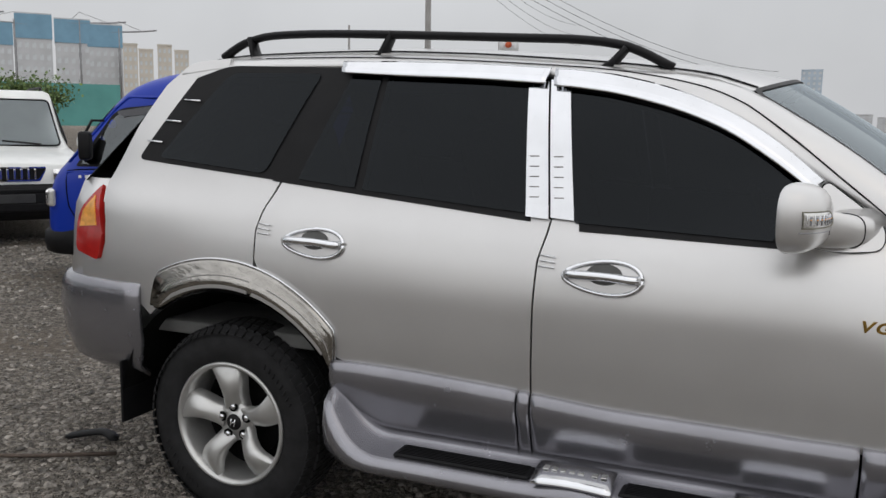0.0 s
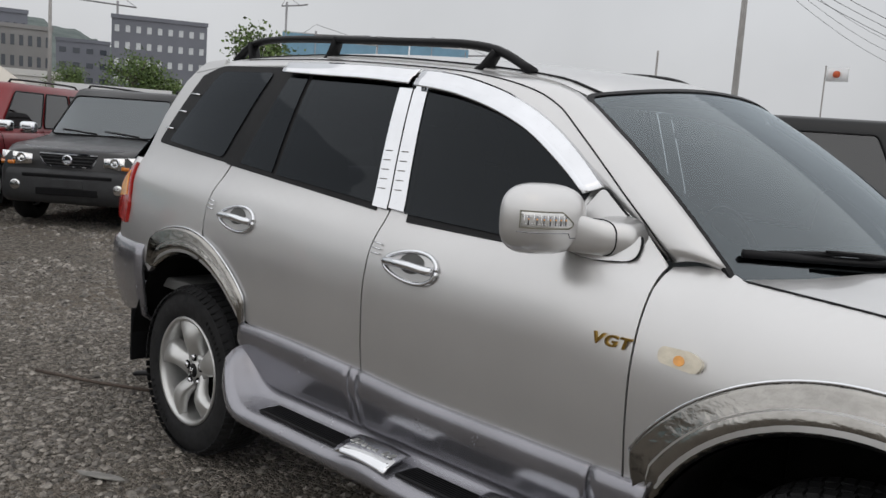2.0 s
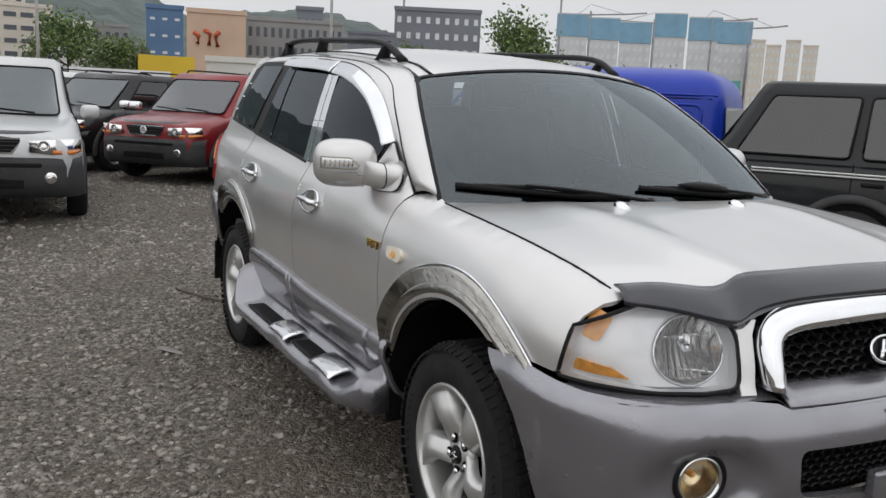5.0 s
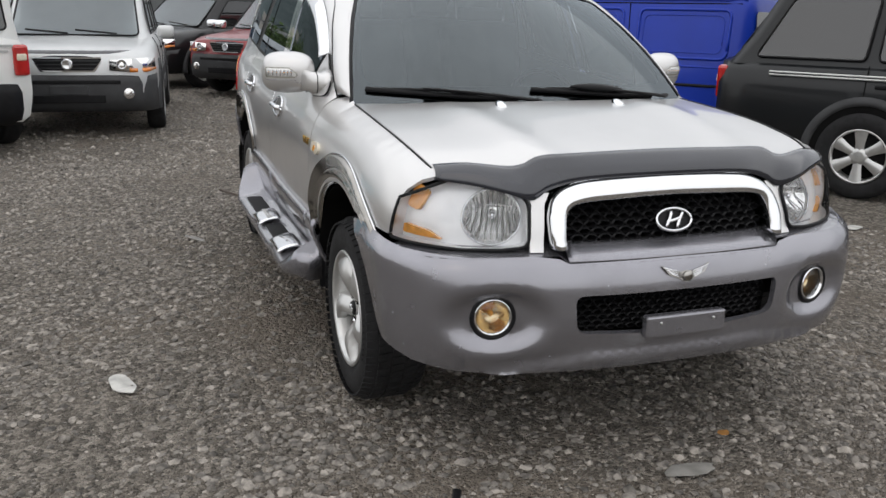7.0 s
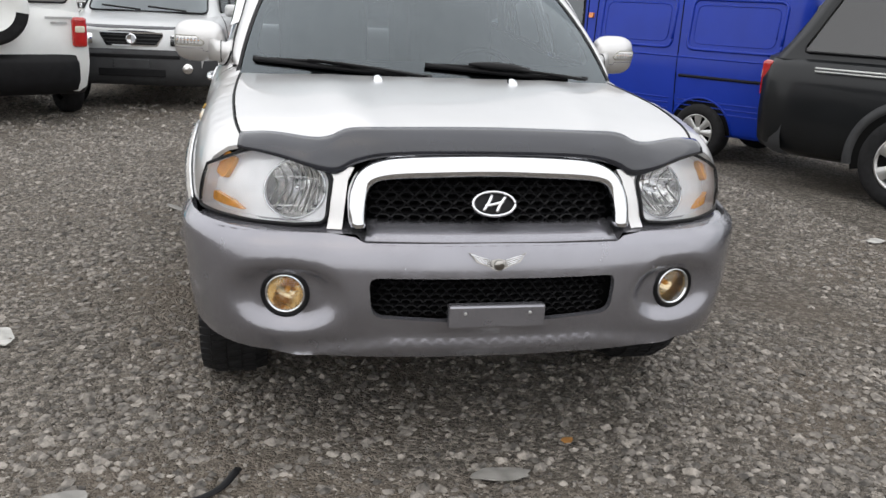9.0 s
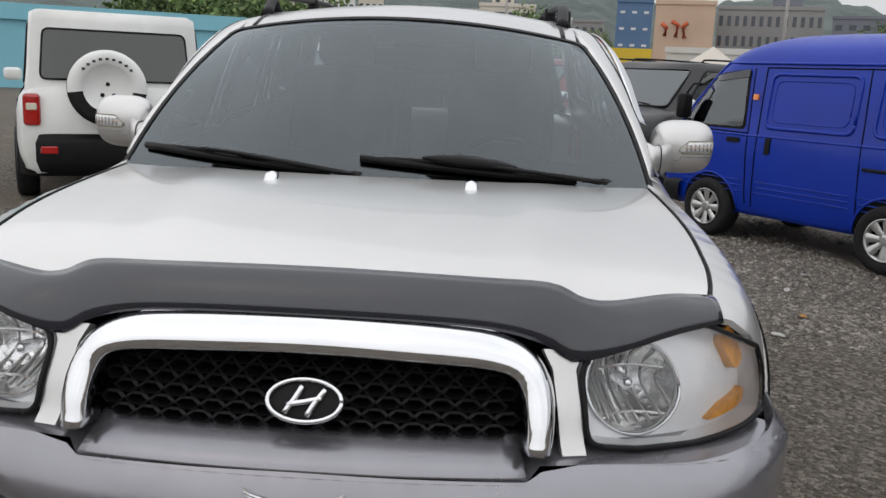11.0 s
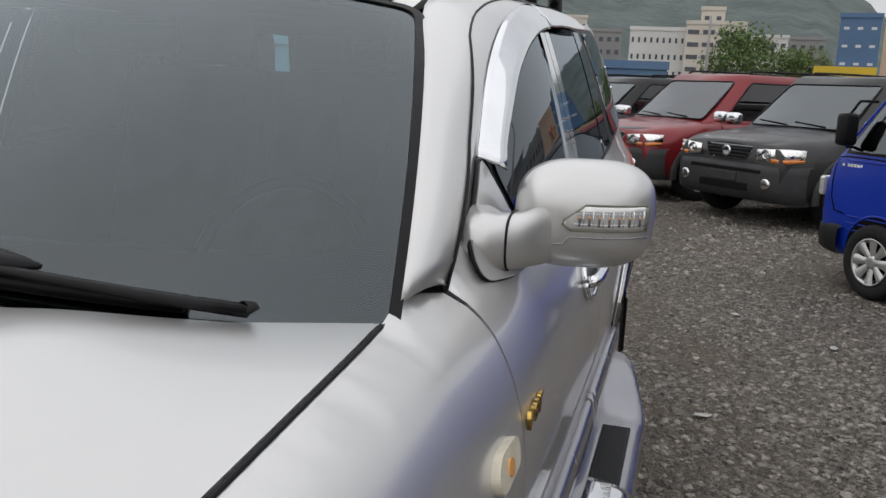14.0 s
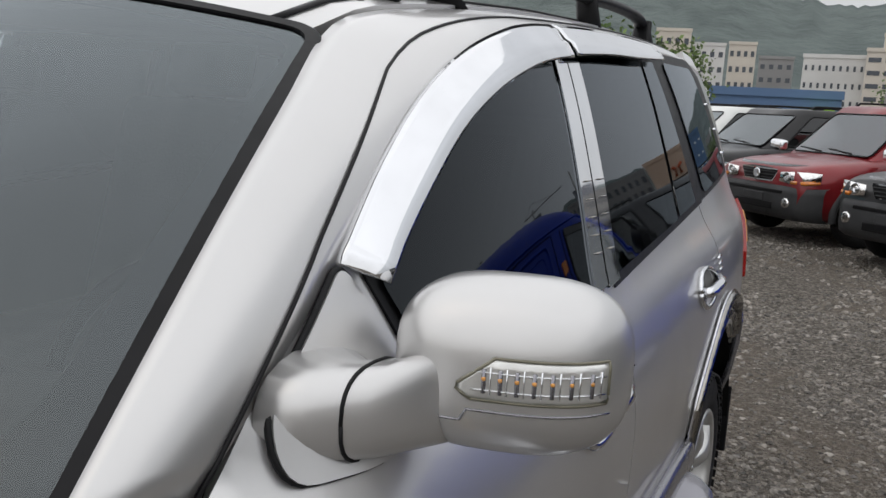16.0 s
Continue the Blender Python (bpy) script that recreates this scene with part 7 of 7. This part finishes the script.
for az0, az1, e, wl in ((95.2, 97.2, 4.2, LONGB), (97.4, 99.0, 5.0, CREAM), (99.2, 101.2, 4.9, OFFW), (101.3, 103.4, 5.7, CREAM), (83.2, 85.2, 3.9, LONGB), (66.8, 69.8, 4.7, GREYB), (85.3, 87.4, 4.0, OFFW), (104, 107.5, 4.6, OFFW), (56.5, 60.4, 3.4, LONGB)):
    building("town_house", "plain mid-rise town building", az0, az1, e, 210, wl, 4, 5, WINDOW, wfill=(0.5, 0.35))
SHED, _, _ = building("blue_roof_shed", "long open shed with a blue sheet roof", 91.5, 99.0, 2.05, 80, NAVYROOF, low=2.6)
for az_ in (92, 94, 96, 98.5):
    part("shed_post", box_bm(0.3, 0.3, 3.0, 0, 0, 1.5), STEEL, SHED).matrix_basis = pose((95.25 - az_) * 1.4, 2, 0)
building("lime_banner_wall", "lime green site banner", 91.8, 93.2, 1.35, 78, LIME, low=1.2, roof=False)
building("light_blue_hall", "hall with a light blue sheet roof", 104.5, 128.0, 2.35, 42, SKYROOF, depth=10, low=0)
building("white_trailer", "plain white box trailer with flat roof", 66.0, 72.8, 1.75, 34, WHITEP, depth=2.4, roof=False, low=0)
building("white_trailer", "plain white box trailer with flat roof", 82.0, 88.0, 1.2, 50, WHITEP, depth=2.4, roof=False, low=0)
building("tarpaulin_hall", "white tarpaulin storage hall", 22.0, 42.6, 2.35, 34, WHITEP, depth=12, roof=False)
bus, w_, h_ = building("teal_bus", "teal bus roof over the parked cars", 18.3, 23.4, 1.25, 30, wall_mat("teal_bus_paint", (0.02, 0.30, 0.26)), depth=2.4, roof=False)
part("bus_window", box_bm(w_ * 0.9, 0.1, 0.5, 0, -0.02, h_ - 0.55), WINDOW, bus)
# tent
tx, ty, _ = far(75.2, 42)
tent = thing("party_tent", "cream pointed marquee tent", "tent", "", pose(tx, ty, 0, 0, 0, 75))
prof = [(2.8, 1.7), (2.7, 1.8), (1.6, 2.2), (0.8, 2.65), (0.15, 3.1), (0.02, 3.2)]
mpart("canopy", *loft([[(r * math.cos(a), r * math.sin(a), z) for a in np.linspace(0, 2 * math.pi, 9)[:-1]] for r, z in prof], close_v=True), CREAM, tent)
for a in np.linspace(0, 2 * math.pi, 5)[:-1]:
    mpart("tent_pole", *tube([(2.4 * math.cos(a), 2.4 * math.sin(a), 0), (2.4 * math.cos(a), 2.4 * math.sin(a), 1.9)], 0.04, 6), STEEL, tent)


# poles, wires, flag, cranes
def pole(name, label, az, d, elev, r):
    x, y, _ = far(az, d)
    h = 1.4 + d * math.tan(radians(elev - ELEV_TRIM(az)))
    p = thing(name, label, "pole", "", pose(x, y, 0, 0, 0, az))
    mpart("shaft", *tube([(0, 0, 0), (0, 0, h)], [r, r * 0.7], 10), WOODPOLE, p)
    return p, h


p1, h1 = pole("utility_pole", "grey concrete utility pole with crossarm", 28.3, 36, 13.5, 0.16)
part("crossarm", box_bm(1.6, 0.1, 0.1, 0, 0, h1 - 0.6), STEEL, p1)
pole("thin_pole", "thin dark steel pole", 33.2, 40, 6.9, 0.07)
p2, h2 = pole("utility_pole", "far utility pole with crossarm", 4.0, 60, 3.8, 0.12)
part("crossarm", box_bm(1.8, 0.1, 0.1, 0, 0, h2 - 0.3), STEEL, p2)
pole("utility_pole", "grey concrete utility pole", 89.1, 75, 5.2, 0.16)
pole("utility_pole", "grey concrete utility pole", 71.6, 60, 7.4, 0.14)
pole("utility_pole", "grey concrete utility pole", 103.5, 60, 6.4, 0.14)
fp, hf = pole("flag_pole", "thin flag pole with a small white flag", 22.7, 45, 6.4, 0.05)
mpart("flag", *solid(loft([[(0.05 + 1.0 * u, 0.08 * math.sin(5 * u), hf - 0.05 - 0.7 * v) for u in np.linspace(0, 1, 10)] for v in (0, 0.5, 1)]), 0.01, (0.5, 5, hf)), WHITEP, fp, "white flag with red and blue disc")
mpart("flag_disc", *tube([(0.5, -0.10, hf - 0.4), (0.5, 0.14, hf - 0.4)], 0.17, 12), REDP, fp)
a0, a1 = Vector(far(28.3, 36, h1 - 0.5)), Vector(far(4.0, 60, h2 - 0.3))
wires = thing("power_lines", "thin sagging power lines between poles", "cable")
for k in range(3):
    mpart("wire", *tube([a0.lerp(a1, t) + Vector((0, 0, 0.35 * k - 1.4 * 4 * t * (1 - t))) for t in np.linspace(0, 1, 20)], 0.012, 4), BLACK, wires)
    b1 = Vector(far(16, 80, 9 + 0.6 * k))
    mpart("wire", *tube([a0.lerp(b1, t) + Vector((0, 0, 0.3 * k - 1.0 * 4 * t * (1 - t))) for t in np.linspace(0, 1, 16)], 0.012, 4), BLACK, wires)
for az, e, j in ((46.0, 8.2, 12), (49.5, 8.0, -14), (53.5, 8.4, 16), (55.4, 10.0, 6), (66.0, 9.0, -20), (43.8, 7.8, 10)):
    d = 420
    x, y, _ = far(az, d)
    h = d * math.tan(radians(e - 2.0))
    cr = thing("tower_crane", "distant tower crane with long jib", "crane", "cranes", pose(x, y, 0, 0, 0, az))
    mpart("mast", *tube([(0, 0, 0), (0, 0, h)], 0.5, 4), STEEL, cr)
    mpart("jib", *tube([(-j * 0.4, 0, h - 2), (j, 0, h - 1), (j * 1.6, 0, h - 0.2)], 0.35, 4), STEEL, cr)
    mpart("tie", *tube([(-j * 0.4, 0, h - 2), (0, 0, h + 3), (j, 0, h - 1)], 0.12, 4), STEEL, cr)

# wooded hill behind the town; distance haze is mixed into its greyed colour
WOODS = material("hazed_wooded_hill", (0.1, 0.125, 0.118), 1.0, 0, 0.25, 0.03, bump=4.0, bscale=0.12, color2=(0.06, 0.08, 0.076))
ridge = spl([58, 64, 68, 72, 76, 79, 82, 85, 89, 92, 96, 101, 108, 116, 126, 138], [0.4, 3.4, 5.2, 5.9, 5.5, 5.0, 6.4, 8.0, 8.4, 7.4, 7.9, 9.2, 9.6, 8.8, 6.0, 1.0])
rows = []
for k, (d, s) in enumerate(((430, 0.0), (520, 0.25), (640, 0.55), (800, 0.85), (950, 1.0), (1100, 0.95))):
    rows.append([far(az, d, d * math.tan(radians((ridge(az) - 0.4) * s)) + 6 * s * noise.noise((az * 0.9, d * 0.02, 0)) + 3 * s * noise.noise((az * 4, d * 0.05, 1))) for az in np.linspace(58, 138, 240)])
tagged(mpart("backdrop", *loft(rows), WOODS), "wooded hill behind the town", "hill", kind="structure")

# trees
LEAF = material("tree_leaves", (0.13, 0.19, 0.055), 0.75, 0, 0.25, 1.5, color2=(0.08, 0.13, 0.045), island=True)
BARK = material("bark", (0.12, 0.10, 0.08), 0.9, 0, 0.2, 6, bump=0.01, bscale=15)


def tree(az, d, elev, width, seed, label="green broadleaf tree with an uneven crown"):
    rng = np.random.default_rng(seed)
    h = 1.4 + d * math.tan(radians(elev - ELEV_TRIM(az)))
    x, y, _ = far(az, d)
    t = thing("tree", label, "tree", "", pose(x, y, 0, 0, 0, az))
    mpart("trunk", *tube([(0, 0, 0), (0.1, 0.05, h * 0.3), (0.0, 0.1, h * 0.6), (0.1, 0, h * 0.9)], [h * 0.03, h * 0.024, h * 0.014, h * 0.004], 8), BARK, t)
    tips = []
    for k in range(22):
        a, z0 = rng.uniform(0, 6.28), h * rng.uniform(0.25, 0.8)
        ln = width / 2 * (1.15 - 0.75 * abs(z0 / h - 0.45) / 0.5) * rng.uniform(0.6, 1.1)
        tip = (ln * math.cos(a), ln * math.sin(a), min(h * 0.97, z0 + ln * rng.uniform(0.25, 0.8)))
        mpart("limb", *tube([(0.05, 0.05, z0), (tip[0] * 0.5, tip[1] * 0.5, z0 + (tip[2] - z0) * 0.6), tip], [h * 0.009, h * 0.006, h * 0.002], 5), BARK, t)
        tips.append(tip)
    tips.append((0.05, 0, h * 0.95))
    V, F = [], []
    for tip in tips:
        for _ in range(150):
            p = np.array(tip) * rng.uniform(0.6, 1.0) ** np.array([1, 1, 0.35]) + rng.normal(0, width * 0.085, 3)
            s = width * rng.uniform(0.010, 0.022)
            u, w = rng.normal(size=3), rng.normal(size=3)
            u /= np.linalg.norm(u)
            w -= u * (w @ u)
            w /= np.linalg.norm(w)
            k = len(V)
            V += [tuple(p - u * s * 1.5), tuple(p + w * s), tuple(p + u * s * 1.5), tuple(p - w * s)]
            F.append((k, k + 1, k + 2, k + 3))
    mpart("crown", V, F, LEAF, t, smooth=False)


tree(58.6, 60, 6.8, 5.6, 1)
tree(57.6, 66, 5.6, 4.5, 2)
tree(66.2, 80, 4.6, 5.0, 3)
tree(64.5, 80, 3.7, 4.0, 4)
tree(87.2, 95, 4.55, 7.0, 5)
tree(84.6, 100, 3.3, 6.0, 6)
tree(101.8, 55, 4.6, 6.0, 7)
tree(104.5, 55, 5.2, 7.5, 8)
tree(107.5, 60, 4.8, 7.0, 9)
tree(110.5, 60, 5.3, 7.0, 10)
tree(82.9, 110, 3.6, 3.0, 11)
tree(69.9, 95, 3.3, 4.0, 12)
tree(54.6, 120, 2.9, 9.0, 13)
tree(50.0, 120, 2.5, 9.0, 14)
tree(1.5, 150, 1.4, 6.0, 15)


# ---- scraps on the lot ----
SCRAP = material("dirty_white_plastic", (0.50, 0.49, 0.46), 0.6, 0, 0.2, 14, bump=0.002, bscale=40)
DULLSCRAP = material("grey_plastic_scrap", (0.26, 0.25, 0.23), 0.6, 0, 0.2, 14, bump=0.002, bscale=40)
DRYLEAF = material("dry_leaf", (0.42, 0.20, 0.05), 0.7, 0, 0.2, 30)


def scrap(name, label, x, y, sx, sy, turn, mtl, seed, thick=0.004):
    rng = np.random.default_rng(seed)
    ob = thing(name, label, "litter", "", pose(x, y, ground_z(x, y) + 0.006, 0, 0, turn))
    ring = [(0.5 * sx * math.cos(a) * rng.uniform(0.75, 1.0), 0.5 * sy * math.sin(a) * rng.uniform(0.75, 1.0)) for a in np.linspace(0, 2 * math.pi, 14, endpoint=False)]
    pol = rounded(ring, 0.03)
    panel("sheet", pol, lambda a, b: (a, b, 0.010 + 0.010 * noise.noise((a * 14 + seed, b * 14, 0)) + 0.10 * (a * a + b * b)), mtl, ob, h=0.03, thick=thick, centre=(0, 0, -1))


scrap("plastic_scrap", "flat dirty white plastic scrap on gravel", 0.99, -1.75, 0.26, 0.10, 20, SCRAP, 1)
scrap("plastic_scrap", "flat grey plastic scrap on gravel", 2.27, 0.03, 0.10, 0.22, 0, DULLSCRAP, 2)
scrap("plastic_scrap", "flat dirty white plastic scrap on gravel", 2.26, -1.25, 0.09, 0.16, 10, DULLSCRAP, 3)
scrap("plastic_scrap", "flat dirty white plastic scrap on gravel", 2.60, 0.14, 0.12, 0.14, 40, SCRAP, 4)
scrap("dry_leaf", "single dry orange leaf on gravel", 2.08, 0.31, 0.05, 0.05, 10, DRYLEAF, 5, 0.001)
scrap("dry_leaf", "single dry orange leaf on gravel", -1.85, 2.35, 0.07, 0.05, 10, DRYLEAF, 15, 0.001)
scrap("plastic_scrap", "flat dirty white plastic scrap on gravel", -0.3, 3.27, 0.10, 0.16, 10, SCRAP, 6)
for k, (x, y) in enumerate(((-3.33, 2.02), (-3.11, 2.81), (-2.15, 2.09), (-1.91, 1.28), (-2.6, 2.5), (-3.9, 1.5), (-1.4, 2.05))):
    scrap("paper_scrap", "small crumpled pale paper scrap", x, y, 0.10, 0.05, 40 * k, SCRAP, 20 + k, 0.002)
scrap("plastic_scrap", "torn tan plastic scrap on gravel", -1.25, -1.29, 0.22, 0.07, 30, DULLSCRAP, 9)
strap = thing("rubber_strip", "torn black rubber strip on gravel", "litter", "", pose(-2.34, -0.54, 0.0, 0, 0, 0))
mpart("strip", *tube(smooth_line([(-0.12, -0.03, 0.012), (-0.04, 0.0, 0.03), (0.04, 0.04, 0.035), (0.12, 0.03, 0.014)], 14), [0.012] + [0.028] * 12 + [0.008], 8, 0.5), BLACK, strap)
rod = thing("steel_rod", "thin rusty rod lying on gravel", "rod")
mpart("bar", *tube([(-2.75, -0.97, 0.018), (-2.4, -0.80, 0.014), (-2.1, -0.64, 0.018)], 0.009, 6), material("rusty_steel", (0.10, 0.075, 0.06), 0.7, 0.3, 0.2, 20), rod)
belt_ = thing("rubber_belt", "curled black rubber belt on gravel", "litter")
mpart("strip", *tube(smooth_line([(2.33, -1.06, 0.014), (2.34, -0.98, 0.02), (2.32, -0.90, 0.014), (2.27, -0.82, 0.02), (2.18, -0.77, 0.03)], 16), 0.014, 6, 0.4), BLACK, belt_)
